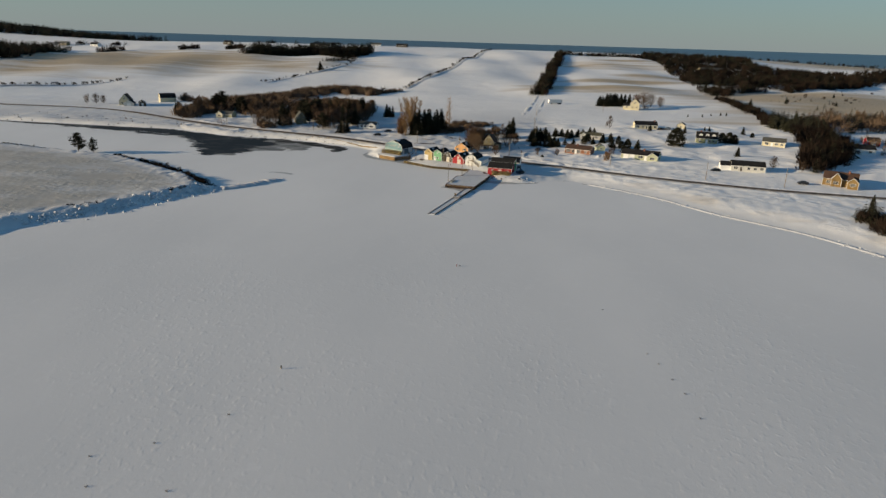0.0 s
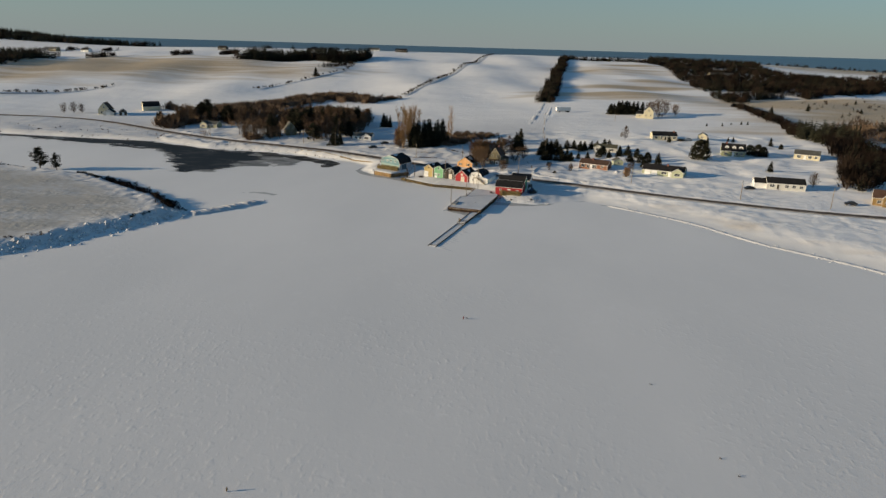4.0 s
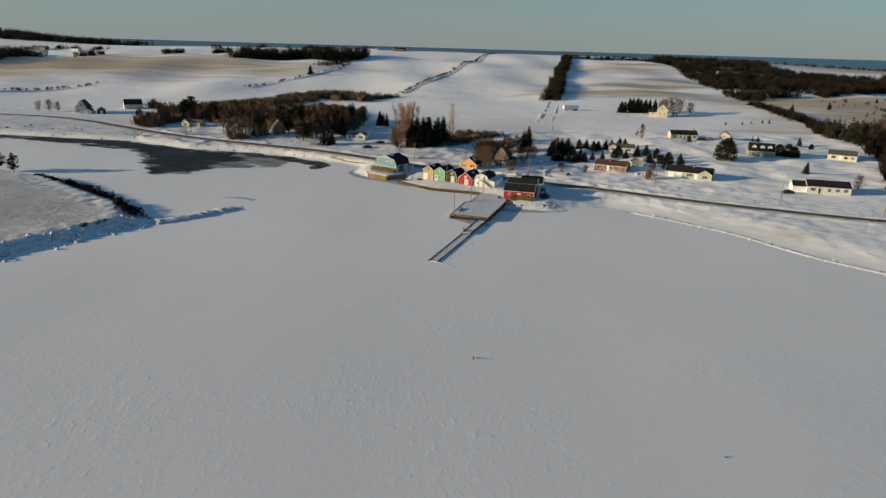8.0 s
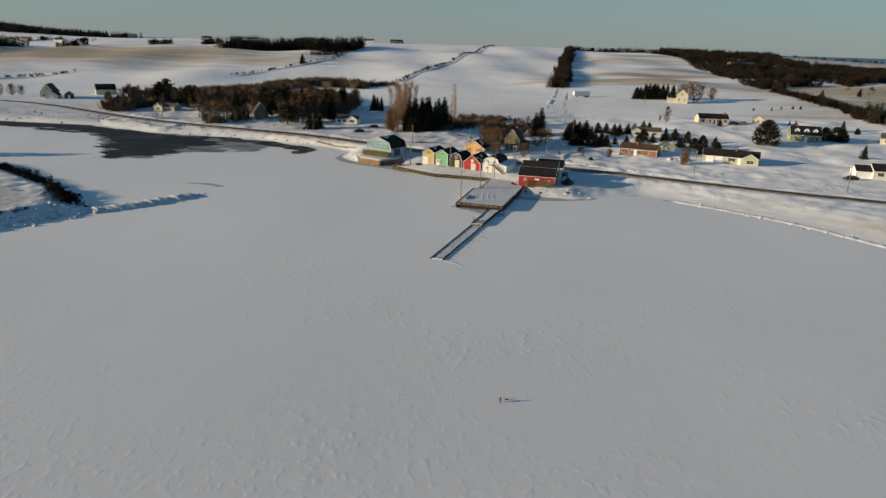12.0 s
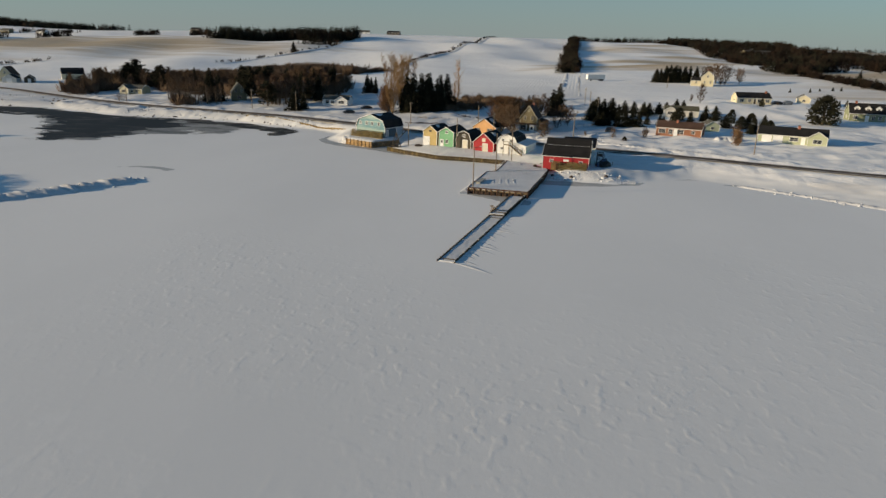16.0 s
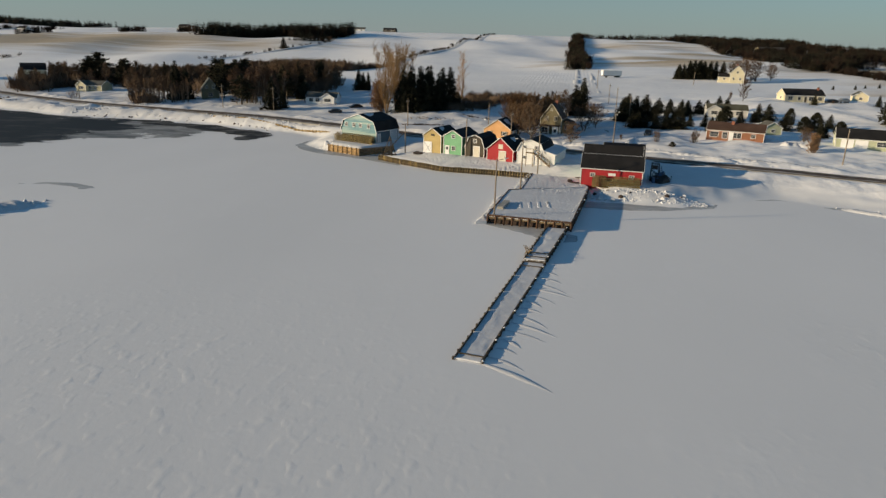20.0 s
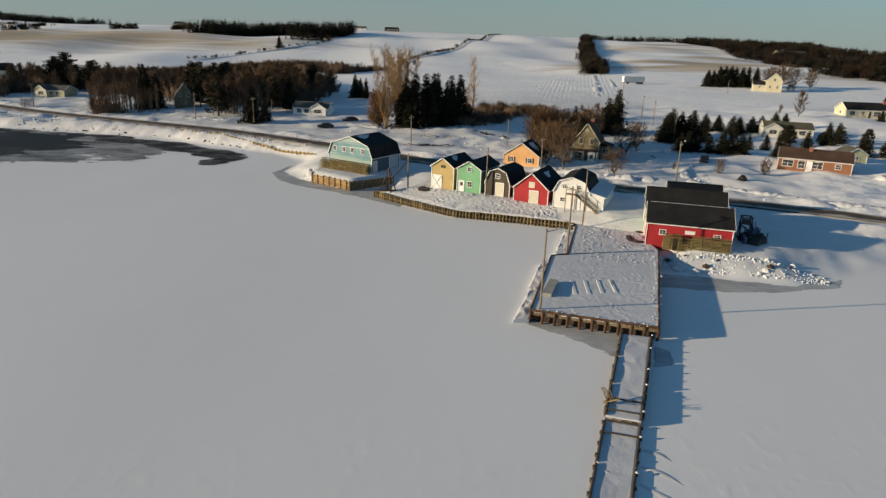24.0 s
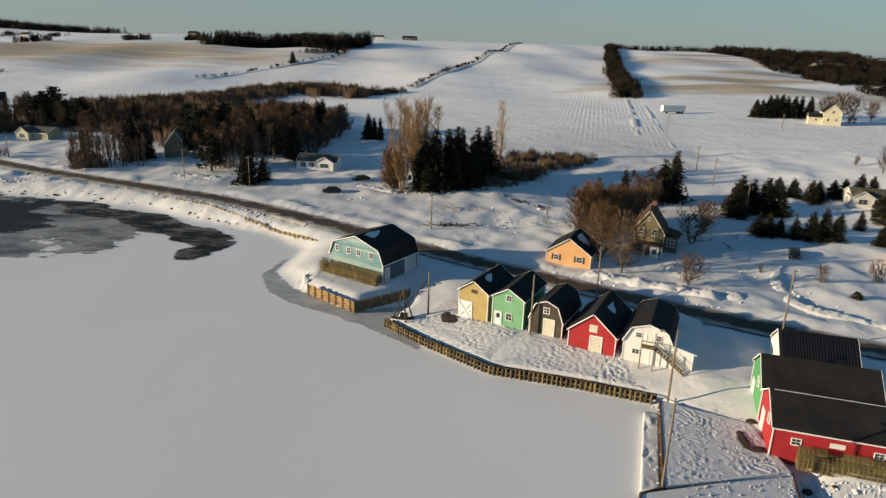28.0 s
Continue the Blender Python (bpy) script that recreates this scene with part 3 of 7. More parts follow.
def body(h, prof, d, wall, roof, trim, over=0.2, low=-0.8, y0=None, boards=True, m=None):
    """Walls, roof panels and trim of one gabled volume under h. The ridge runs along y."""
    def add(name, bm, mat):
        ob = part(name, bm, mat, h)
        if m:
            ob.matrix_local = m
    a, b = (-d / 2, d / 2) if y0 is None else (y0, y0 + d)
    bm = bmesh.new()
    ring = [[bm.verts.new((x, y, z)) for x, z in [(prof[0][0], low), *prof, (prof[-1][0], low)]] for y in (a, b)]
    n = len(ring[0])
    bm.faces.new(ring[0])
    bm.faces.new(ring[1][::-1])
    for i in range(n):
        bm.faces.new((ring[0][i], ring[1][i], ring[1][(i + 1) % n], ring[0][(i + 1) % n]))
    bmesh.ops.recalc_face_normals(bm, faces=bm.faces)
    add("wall", bm, wall)
    segs = list(zip(prof, prof[1:]))
    for i, ((ax, az), (bx, bz)) in enumerate(segs):
        s = math.hypot(bx - ax, bz - az)
        ex, ez = (bx - ax) / s * over, (bz - az) / s * over
        if i == 0:
            ax, az = ax - ex, az - ez
        if i == len(segs) - 1:
            bx, bz = bx + ex, bz + ez
        add("roof_panel", slab(bmesh.new(), ax, az, bx, bz, a - over, b + over, 0.03, 0.17), roof)
        if boards:
            add("bargeboard", slab(bmesh.new(), ax, az, bx, bz, a - over - 0.05, a - over + 0.003, 0.04, 0.18), trim)
            add("bargeboard", slab(bmesh.new(), ax, az, bx, bz, b + over - 0.003, b + over + 0.05, 0.04, 0.18), trim)
    if boards:
        for (px, pz), s in ((prof[0], -1), (prof[-1], 1)):
            x = px + s * over
            add("fascia", box(min(x, x + 0.05 * s), max(x, x + 0.05 * s), a - over, b + over, pz - 0.19, pz - 0.06), trim)
            for y in (a, b):
                add("corner_board", box(px - 0.06 + 0.02 * s, px + 0.06 + 0.02 * s, y - 0.06, y + 0.06, low, pz - 0.05), trim)


FACES = {"F": 0, "B": 180, "L": -90, "R": 90}


def on_face(face, u, z, w, d):
    """The pose of an opening on a face of a box w by d."""
    x, y = {"F": (u, -d / 2), "B": (u, d / 2), "L": (-w / 2, u), "R": (w / 2, u)}[face]
    return pose(x, y, z, 0, 0, FACES[face])


def fit_out(h, w, d, openings, trim=None):
    for kind, face, u, z, ow, oh, *mat in openings:
        m = on_face(face, u, z, w, d)
        if kind == "win":
            window(h, m, ow, oh, trim)
        elif kind == "vent":
            put("vent", (ow, oh), lambda: box(-ow / 2, ow / 2, -0.06, 0, -oh / 2, oh / 2), DARK_BROWN, h, m)
        elif kind == "shutter":
            put("shutter", (ow, oh), lambda: box(-ow / 2, ow / 2, -0.05, 0, -oh / 2, oh / 2), mat[0], h, m)
        else:
            door(h, m, ow, oh, mat[0] if mat else WHITE, trim, kind == "xdoor", kind == "gdoor", kind == "garage")


def house(name, label, x, y, rz, w, d, eave, peak, wall, roof, openings=(), knee=None, base=None, trim=None, category="house", chimney=None, over=0.2, group=""):
    z = gz(x, y) if base is None else base
    h = thing(name, pose(x, y, z, 0, 0, rz), label, category, group)
    body(h, profile(w, eave, peak, knee), d, wall, roof, trim or WHITE, over)
    fit_out(h, w, d, openings, trim)
    if chimney:
        cx, cy, top = chimney
        part("chimney", box(cx - 0.35, cx + 0.35, cy - 0.35, cy + 0.35, eave, top), CHIMNEY, h, "brick chimney")
        part("chimney_cap", box(cx - 0.42, cx + 0.42, cy - 0.42, cy + 0.42, top, top + 0.12), GREY_ROOF, h)
    return h


def from_front(lx, ly, rx, ry, d):
    """Centre, turn and width of a house whose front runs from (lx, ly) to (rx, ry), d deep."""
    w, a = math.hypot(rx - lx, ry - ly), math.atan2(ry - ly, rx - lx)
    return (lx + rx) / 2 - math.sin(a) * d / 2, (ly + ry) / 2 + math.cos(a) * d / 2, math.degrees(a), w


DARK_METAL = material("dark_metal", (0.03, 0.03, 0.03), (0.06, 0.06, 0.06), 0.5, 0.6)
CHIMNEY = material("red_brick", (0.20, 0.07, 0.045), (0.32, 0.13, 0.09), 0.9, grain=9, big=1.5, bump=0.2)
BLUE_DOOR = material("grey_blue_door", (0.34, 0.40, 0.44), (0.44, 0.50, 0.53), 0.6)
CREAM_DOOR = material("cream_door", (0.55, 0.50, 0.40), (0.66, 0.62, 0.52), 0.6)
BLACK_STEEL = material("black_ribbed_steel", (0.012, 0.012, 0.014), (0.03, 0.03, 0.032), 0.45, 0.3, spec=0.5)


def roof_snow(h, prof, d, side, u0, u1, s0, s1, seed):
    """A ragged patch of old snow on one slope; s runs from the eave to the ridge."""
    k = 0 if side < 0 else len(prof) - 2
    if len(prof) > 3:
        k = 1 if side < 0 else 2
    (ax, az), (bx, bz) = (prof[k], prof[k + 1]) if side < 0 else (prof[k + 1], prof[k])
    nx, nz = (bz - az), -(bx - ax)
    s = math.hypot(nx, nz) * (1 if nz > 0 else -1)
    nx, nz = nx / s, nz / s
    bm = bmesh.new()
    top, rim = [], []
    for i in range(28):
        t = 2 * math.pi * i / 28
        r = 0.85 + 0.3 * noise.noise((math.cos(t) * 2, math.sin(t) * 2, seed * 3.7))
        c, q = math.cos(t), math.sin(t)
        u = (u0 + u1) / 2 + (u1 - u0) / 2 * (0.55 + 0.45 * q) * r * math.copysign(abs(c) ** 0.8, c) - 0.5 * (1 - q)
        q = min(0.97, (s0 + s1) / 2 + (s1 - s0) / 2 * r * math.copysign(abs(q) ** 0.6, q))
        x, z = ax + (bx - ax) * q, az + (bz - az) * q
        rim.append(bm.verts.new((x + nx * 0.16, u, z + nz * 0.16)))
        top.append(bm.verts.new((x + nx * 0.20, u, z + nz * 0.20)))
    for i in range(28):
        bm.faces.new((rim[i], rim[(i + 1) % 28], top[(i + 1) % 28], top[i]))
    bm.faces.new(top)
    bmesh.ops.recalc_face_normals(bm, faces=bm.faces)
    part("snow_patch", bm, SNOW, h, "thin old snow on the roof")


def prism_y(section, y0, y1):
    """A bar along y with the given (x, z) section, a little uneven along its length."""
    bm, prev = bmesh.new(), None
    for i in range(25):
        y, k = y0 + (y1 - y0) * i / 24, 1 + 0.25 * noise.noise((i * 0.9, 0, 4.0))
        cx, cz = sum(p[0] for p in section) / len(section), sum(p[1] for p in section) / len(section)
        row = [bm.verts.new((cx + (px - cx) * k, y, cz + (pz - cz) * k)) for px, pz in section]
        for j in range(len(row)) if prev else ():
            bm.faces.new((prev[j], prev[(j + 1) % len(row)], row[(j + 1) % len(row)], row[j]))
        if i in (0, 24):
            bm.faces.new(row)
        prev = row
    bmesh.ops.recalc_face_normals(bm, faces=bm.faces)
    return bm


# ---- the fishing huts in a row
HUTS = "fishing huts in a row"
x, y, rz, w = from_front(-31.0, 325.8, -27.0, 324.0, 8.3)
hut = house("yellow_hut", "mustard yellow shingled fishing hut with a white braced door", x, y, rz, w, 8.3, 4.2, 5.7, YELLOW, BLACK_ROOF,
            [("xdoor", "F", -1.15, 1.35, 1.9, 2.5), ("vent", "F", 0.1, 4.3, 0.9, 0.5)], base=1.85, category="fishing hut", group=HUTS)
roof_snow(hut, profile(w, 4.2, 5.7), 8.3, 1, -2.4, 1.6, 0.45, 0.97, 1)
x, y, rz, w = from_front(-26.3, 323.8, -22.2, 322.1, 8.5)
hut = house("green_hut", "bright green clapboard fishing hut with white trim", x, y, rz, w, 8.5, 4.3, 5.6, GREEN, BLACK_ROOF,
            [("gdoor", "F", -1.35, 1.1, 0.85, 2.1), ("win", "F", 0.2, 1.7, 0.8, 0.9), ("win", "F", 0.1, 4.35, 0.7, 0.7)], base=1.85, category="fishing hut", group=HUTS)
x, y, rz, w = from_front(-21.3, 321.8, -17.2, 320.0, 7.6)
hut = house("brown_hut", "dark brown fishing hut with a gambrel roof and white trim", x, y, rz, w, 7.6, 2.4, 5.0, DARK_BROWN, BLACK_ROOF,
            [("door", "F", 0.45, 1.35, 1.35, 2.4, CREAM_DOOR), ("win", "F", 0.0, 3.75, 0.7, 0.7)], knee=(0.66, 4.4), base=1.85, category="fishing hut", group=HUTS)
x, y, rz, w = from_front(-16.5, 318.3, -11.0, 316.1, 9.5)
hut = house("red_hut", "bright red fishing hut with a cream door and white trim", x, y, rz, w, 9.5, 2.6, 5.1, RED, BLACK_ROOF,
            [("door", "F", 0.55, 1.2, 1.4, 2.2, CREAM_DOOR), ("shutter", "F", 0.1, 3.3, 1.0, 1.0, CREAM_DOOR)], base=1.8, category="fishing hut", group=HUTS)
roof_snow(hut, profile(w, 2.6, 5.1), 9.5, 1, -1.0, 3.2, 0.45, 0.85, 2)
x, y, rz, w = from_front(-10.1, 315.7, -4.7, 313.9, 9.3)
hut = house("white_hut", "white fishing hut with a gambrel roof, outside stairs and a lean-to", x, y, rz, w, 9.3, 2.9, 5.2, WHITE_BOARD, BLACK_ROOF,
            [("win", "F", -1.35, 1.55, 0.75, 0.55), ("win", "F", -1.2, 3.75, 0.6, 0.55), ("win", "F", 1.15, 3.75, 0.6, 0.55), ("door", "F", 0.2, 3.5, 0.8, 1.5, WHITE),
             ("door", "F", 0.9, 1.0, 1.1, 2.0, WHITE)],
            knee=(0.72, 4.5), base=1.8, category="fishing hut", group=HUTS)
bm = slab(bmesh.new(), 2.70, 3.15, 5.6, 2.45, -4.9, 6.4, 0.0, 0.14)
part("lean_to_roof", bm, SNOW, hut, "snow-covered lean-to roof")
bm = bmesh.new()
v = [bm.verts.new(p) for yy in (-4.68, 6.2) for p in ((2.86, yy, -0.8), (5.3, yy, -0.8), (5.3, yy, 2.5), (2.86, yy, 3.1))]
for a in ((0, 1, 2, 3), (7, 6, 5, 4), (0, 4, 5, 1), (1, 5, 6, 2), (2, 6, 7, 3), (3, 7, 4, 0)):
    bm.faces.new([v[i] for i in a])
part("lean_to_wall", bm, WHITE_BOARD, hut)


def outside_stairs(h, y):
    part("landing", box(-0.7, 0.9, y - 1.1, y, 2.62, 2.72), TIMBER, h)
    for s in (0, 1):
        part("stringer", rod((0.9, y - 0.15 - 0.8 * s, 2.65), (4.6, y - 0.15 - 0.8 * s, 0.0), 0.09, 4), TIMBER, h)
        part("handrail", rod((0.9, y - 0.15 - 0.8 * s, 3.55), (4.6, y - 0.15 - 0.8 * s, 0.9), 0.05, 4), TIMBER, h)
    for k in range(11):
        f = (k + 0.5) / 11
        put("tread", (0,), lambda: box(-0.13, 0.13, -0.4, 0.4, -0.02, 0.03), TIMBER, h, pose(0.9 + 3.7 * f, y - 0.55, 2.65 * (1 - f)))
    for px, pz in ((-0.65, 2.6), (0.85, 2.6), (2.7, 1.4), (4.5, 0.05)):
        part("baluster", box(px - 0.05, px + 0.05, y - 1.06, y - 0.96, pz, pz + 1.0), TIMBER, h)
    for px in (-0.65, 0.85):
        part("landing_post", box(px - 0.06, px + 0.06, y - 1.06, y - 0.94, -0.5, 2.62), TIMBER, h)
    part("landing_rail", box(-0.7, 0.9, y - 1.08, y - 1.0, 3.5, 3.6), TIMBER, h)


outside_stairs(hut, -4.75)

# ---- the blue barn on its own plot
x, y, rz, w = from_front(-53.5, 342.4, -43.8, 337.2, 9.4)
barn = house("blue_barn", "pale blue gambrel-roofed barn with white window frames", x, y, rz, w, 9.4, 3.0, 6.7, BLUE, BLACK_ROOF,
             [("win", "F", u, 4.1, 0.75, 0.9) for u in (-3.9, -1.5, 0.6, 3.2)] + [("door", "R", -3.6, 1.15, 0.95, 2.1, BLUE_DOOR), ("garage", "R", 2.6, 1.45, 2.8, 2.7, BLUE_DOOR)],
             knee=(0.84, 5.1), base=1.9, category="barn")
# thin panel added over the side wall to deepen its shade by colour
part("side_cladding", box(w / 2, w / 2 + 0.025, -4.6, 4.6, -0.75, 2.9), SHADED_BLUE, barn, "blue clapboard of the side wall, coloured darker for its shade")
roof_snow(barn, profile(w, 3.0, 6.7, (0.84, 5.1)), 9.4, 1, -4.2, 2.2, 0.60, 0.97, 3)

# ---- the red barn and the two buildings behind it
x, y, rz, w = from_front(0.9, 297.9, 11.7, 295.6, 7.0)
barn = house("red_barn", "long red fishing barn with a black roof and white eaves", x, y, rz - 90, 7.0, w, 3.0, 5.0, RED, BLACK_ROOF,
             [("win", "R", -3.4, 1.75, 0.75, 0.6), ("shutter", "R", 0.1, 2.0, 1.3, 0.5, WHITE), ("win", "R", 3.6, 1.75, 0.8, 0.5),
              ("win", "F", 1.3, 2.6, 0.8, 0.8), ("door", "F", -1.2, 1.1, 1.0, 2.1, WHITE)], base=1.6, category="barn")
part("ridge_snow", prism_y([(-0.34, 4.95), (-0.04, 5.17), (0.05, 5.13), (-0.28, 4.87)], -5.3, 5.2), SNOW, barn, "thin line of snow along the ridge")
x, y, rz, w = from_front(2.1, 304.2, 12.8, 301.85, 6.4)
house("green_barn", "green storage barn with a black roof and pale gable", x, y, rz - 90, 6.4, w, 3.7, 5.9, BARN_GREEN, BLACK_ROOF,
      [("win", "F", 0.6, 3.0, 0.8, 0.9), ("door", "F", -1.6, 1.1, 1.0, 2.1, WHITE)], base=1.7, category="barn")
x, y, rz, w = from_front(7.7, 313.7, 15.7, 312.1, 5.6)
shed = house("black_shed", "long shed with a black ribbed steel roof", x, y, rz - 90, 5.6, w, 2.8, 4.9, WHITE_BOARD, BLACK_STEEL,
             [("door", "F", 0.8, 1.1, 1.0, 2.0, WHITE)], base=1.9, category="shed")
for k in range(26):
    u = -w / 2 + w * (k + 0.5) / 26
    put("roof_rib", (0,), lambda: slab(bmesh.new(), 0.05, 4.88, 2.95, 2.70, -0.04, 0.04, 0.17, 0.24), BLACK_STEEL, shed, pose(0, u, 0))

# ---- the village
x, y, rz, w = from_front(-17.3, 350.4, -10.1, 348.0, 7.6)
h = house("orange_house", "small orange clapboard house with dark shutters", x, y, rz, w, 7.6, 2.2, 4.8, ORANGE, BLACK_ROOF,
          [("win", "F", -2.1, 1.35, 0.7, 0.9), ("win", "F", 1.9, 1.35, 0.9, 0.9)] + [("shutter", "F", u, 1.35, 0.3, 1.1, DARK_BROWN) for u in (-2.75, -1.45, 1.15, 2.65)]
          + [("win", "R", 0.5, 1.3, 0.8, 0.9), ("door", "R", -2.2, 1.05, 0.9, 2.0, WHITE)], base=2.6)
roof_snow(h, profile(w, 2.2, 4.8), 7.6, 1, -2.0, 3.4, 0.25, 0.9, 4)
h = house("olive_house", "two-storey olive shingled house with a porch and cream trim", 1.9, 360.2, -16, 5.6, 8.0, 4.5, 8.4, OLIVE, BROWN_ROOF,
          [("win", "F", -1.2, 4.6, 0.75, 1.2), ("win", "F", 1.2, 4.6, 0.75, 1.2), ("win", "F", 0, 7.0, 0.4, 0.5)], base=2.9, trim=CREAM_DOOR, chimney=(0.3, 1.5, 9.1))
part("porch_roof", slab(bmesh.new(), -3.0, 2.75, 3.0, 2.75, -6.0, -4.0, 0.0, 0.15), BROWN_ROOF, h)
part("porch_deck", box(-2.9, 2.9, -5.9, -4.0, -0.6, 0.25), CHIMNEY, h)
for px in (-2.75, -0.2, 1.0, 2.75):
    part("porch_post", box(px - 0.08, px + 0.08, -5.85, -5.7, 0.25, 2.75), WHITE, h)
window(h, pose(-1.6, -4.0, 1.5), 1.7, 1.4)
door(h, pose(1.5, -4.0, 1.3), 0.9, 2.1, WHITE, glazed=True)
part("porch_panel", box(0.8, 2.3, -5.8, -5.74, 0.3, 2.5), WHITE_BOARD, h)
put("porch_window", (1,), lambda: box(1.2, 1.9, -5.84, -5.78, 1.1, 2.0), GLASS, h, Matrix())
part("ell_wall", box(2.8, 5.2, -1.0, 3.0, -0.6, 3.4), OLIVE, h)
part("ell_roof", slab(bmesh.new(), 2.7, 4.2, 5.5, 3.3, -1.3, 3.3, 0.0, 0.15), BROWN_ROOF, h)
window(h, pose(4.0, -1.0, 2.2), 1.2, 1.2)


def ranch(name, label, lx, ly, rx, ry, deep, eave, peak, wall, roof, front, base=None, chimney=None, side=(), trim=None):
    """A long low house with its ridge along the front; front: openings with u from the front's middle."""
    x, y, rz, w = from_front(lx, ly, rx, ry, deep)
    ops = [(k, "R", *rest) for k, *rest in front] + [("win", "F", 0.0, 1.5, 1.0, 0.9)] + list(side)
    return house(name, label, x, y, rz - 90, deep, w, eave, peak, wall, roof, ops, base=base, chimney=chimney, trim=trim)


def front_gable(h, u, w, out, eave, peak, wall, roof, deep, win=True):
    """A gabled bay on the front ('R' face) of a ranch."""
    m = pose(deep / 2, u, 0, 0, 0, 90)
    body(h, profile(w, eave, peak), out + deep / 2, wall, roof, WHITE, 0.25, y0=-out, m=m)
    if win:
        window(h, m @ pose(0, -out, 1.5), w * 0.45, 1.1)


h = ranch("brown_bungalow", "long brown clapboard bungalow with large white windows", 41.6, 354.0, 54.2, 348.3, 7.5, 2.6, 4.3, BRICK_BROWN, BROWN_ROOF,
          [("win", -5.0, 1.5, 2.0, 1.3), ("win", -2.4, 1.4, 1.2, 1.5), ("win", 0.6, 1.5, 1.9, 1.3), ("win", 4.4, 1.6, 1.0, 0.9), ("door", -0.9, 1.1, 0.9, 2.1, WHITE)], chimney=(0.8, -1.0, 4.9))
house("green_shed", "small pale green garden shed", 61.6, 363.6, 0, 4.6, 5.2, 2.2, 3.6, PALE_GREEN, GREY_ROOF, [("win", "F", 0.0, 1.4, 0.9, 0.8)], category="shed")
h = ranch("white_bungalow", "white bungalow with an olive grey roof behind spruces", 54.4, 394.6, 66.4, 392.2, 7.0, 2.5, 3.9, OFF_WHITE, OLIVE_ROOF,
      [("win", -1.6, 1.5, 1.2, 1.1), ("door", 0.4, 1.1, 0.9, 2.1, CREAM_DOOR), ("win", 3.4, 1.5, 1.6, 1.1)])
front_gable(h, -4.0, 4.2, 0.8, 2.5, 3.8, OFF_WHITE, OLIVE_ROOF, 7.0)
h = ranch("green_ranch_house", "pale green ranch house with a double garage and gabled porch", 69.2, 342.7, 86.3, 335.4, 7.5, 2.6, 4.6, PALE_GREEN, BLACK_ROOF,
          [("garage", -6.8, 1.15, 2.5, 2.1, WHITE), ("garage", -3.8, 1.15, 2.5, 2.1, WHITE), ("win", 0.5, 1.6, 2.2, 1.1), ("door", 3.0, 1.1, 0.9, 2.1, WHITE)], chimney=(0.5, 1.5, 5.3))
front_gable(h, 6.6, 5.0, 1.6, 2.6, 4.2, PALE_GREEN, BLACK_ROOF, 7.5)
ranch("cream_ranch_house", "cream ranch house with a dark brown roof on the slope", 93.3, 429.1, 107.3, 429.0, 7.5, 2.6, 4.6, CREAM, BLACK_ROOF,
      [("win", -5.2, 1.5, 1.6, 1.2), ("win", -2.0, 1.5, 1.0, 1.2), ("door", 0.2, 1.1, 0.9, 2.1, DARK_BROWN), ("win", 2.4, 1.4, 2.0, 1.4), ("win", 5.4, 1.5, 1.4, 1.2)], chimney=(0.6, 5.6, 5.3))
h = house("cream_farmhouse", "cream two-storey farmhouse with a steep gable and low ell", 115.6, 541.5, -14, 6.8, 8.5, 4.6, 8.0, CREAM, BLACK_ROOF,
          [("win", "F", -1.6, 1.6, 0.8, 1.2), ("win", "F", 1.6, 1.6, 0.8, 1.2), ("win", "F", 0, 4.9, 0.8, 1.2), ("win", "R", -2.0, 1.6, 0.8, 1.2), ("win", "R", 2.0, 1.6, 0.8, 1.2)], chimney=(0, 2, 8.8))
m = pose(-3.4, -1.2, 0, 0, 0, -90)
body(h, profile(4.4, 2.4, 3.9), 5.4, CREAM, BLACK_ROOF, WHITE, 0.25, y0=-5.4, m=m)
window(h, m @ pose(2.2, -2.6, 1.4, 0, 0, 90), 0.9, 1.0)
h = ranch("long_white_house", "long low white house with a black roof by the road", 117.3, 320.4, 132.0, 317.4, 8.0, 2.7, 4.5, OFF_WHITE, BLACK_ROOF,
          [("win", -5.5, 1.6, 1.8, 1.1), ("door", -3.2, 1.1, 0.9, 2.1, DARK_BROWN), ("win", 0.2, 1.6, 1.3, 1.1), ("win", 3.0, 1.6, 1.3, 1.1), ("win", 5.8, 1.6, 1.3, 1.1)])
body(h, profile(6.4, 2.2, 3.7), 4.8, WHITE_BOARD, BLACK_ROOF, WHITE, 0.25, y0=-4.8, m=pose(-0.6, -7.4, 0))
h = ranch("cape_house", "moss green one-and-a-half-storey house with three roof dormers", 120.9, 392.2, 132.2, 389.1, 8.0, 3.0, 6.4, MOSS, BLACK_ROOF,
          [("win", -3.8, 1.6, 1.3, 1.3), ("door", 0.0, 1.15, 1.0, 2.2, WHITE), ("win", 2.0, 1.6, 1.0, 1.3), ("win", 4.2, 1.6, 1.0, 1.3)], chimney=(0, -3.5, 7.2))
for u in (-3.4, 0.2, 3.6):
    m = pose(2.6, u, 3.7, 0, 0, 90)
    body(h, profile(1.7, 1.2, 1.9), 2.6, WHITE_BOARD, BLACK_ROOF, WHITE, 0.15, low=-0.4, y0=-0.1, m=m)
    window(h, m @ pose(0, -0.1, 0.6), 0.8, 0.9)
ranch("tan_ranch_house", "cream house with a grey roof below the woods", 158.2, 391.7, 169.0, 386.4, 8.0, 2.7, 4.6, CREAM, GREY_ROOF,
      [("win", -3.6, 1.6, 1.8, 1.2), ("door", -0.8, 1.1, 0.9, 2.1, WHITE), ("win", 1.5, 1.6, 1.6, 1.2), ("win", 4.3, 1.6, 1.3, 1.1)])
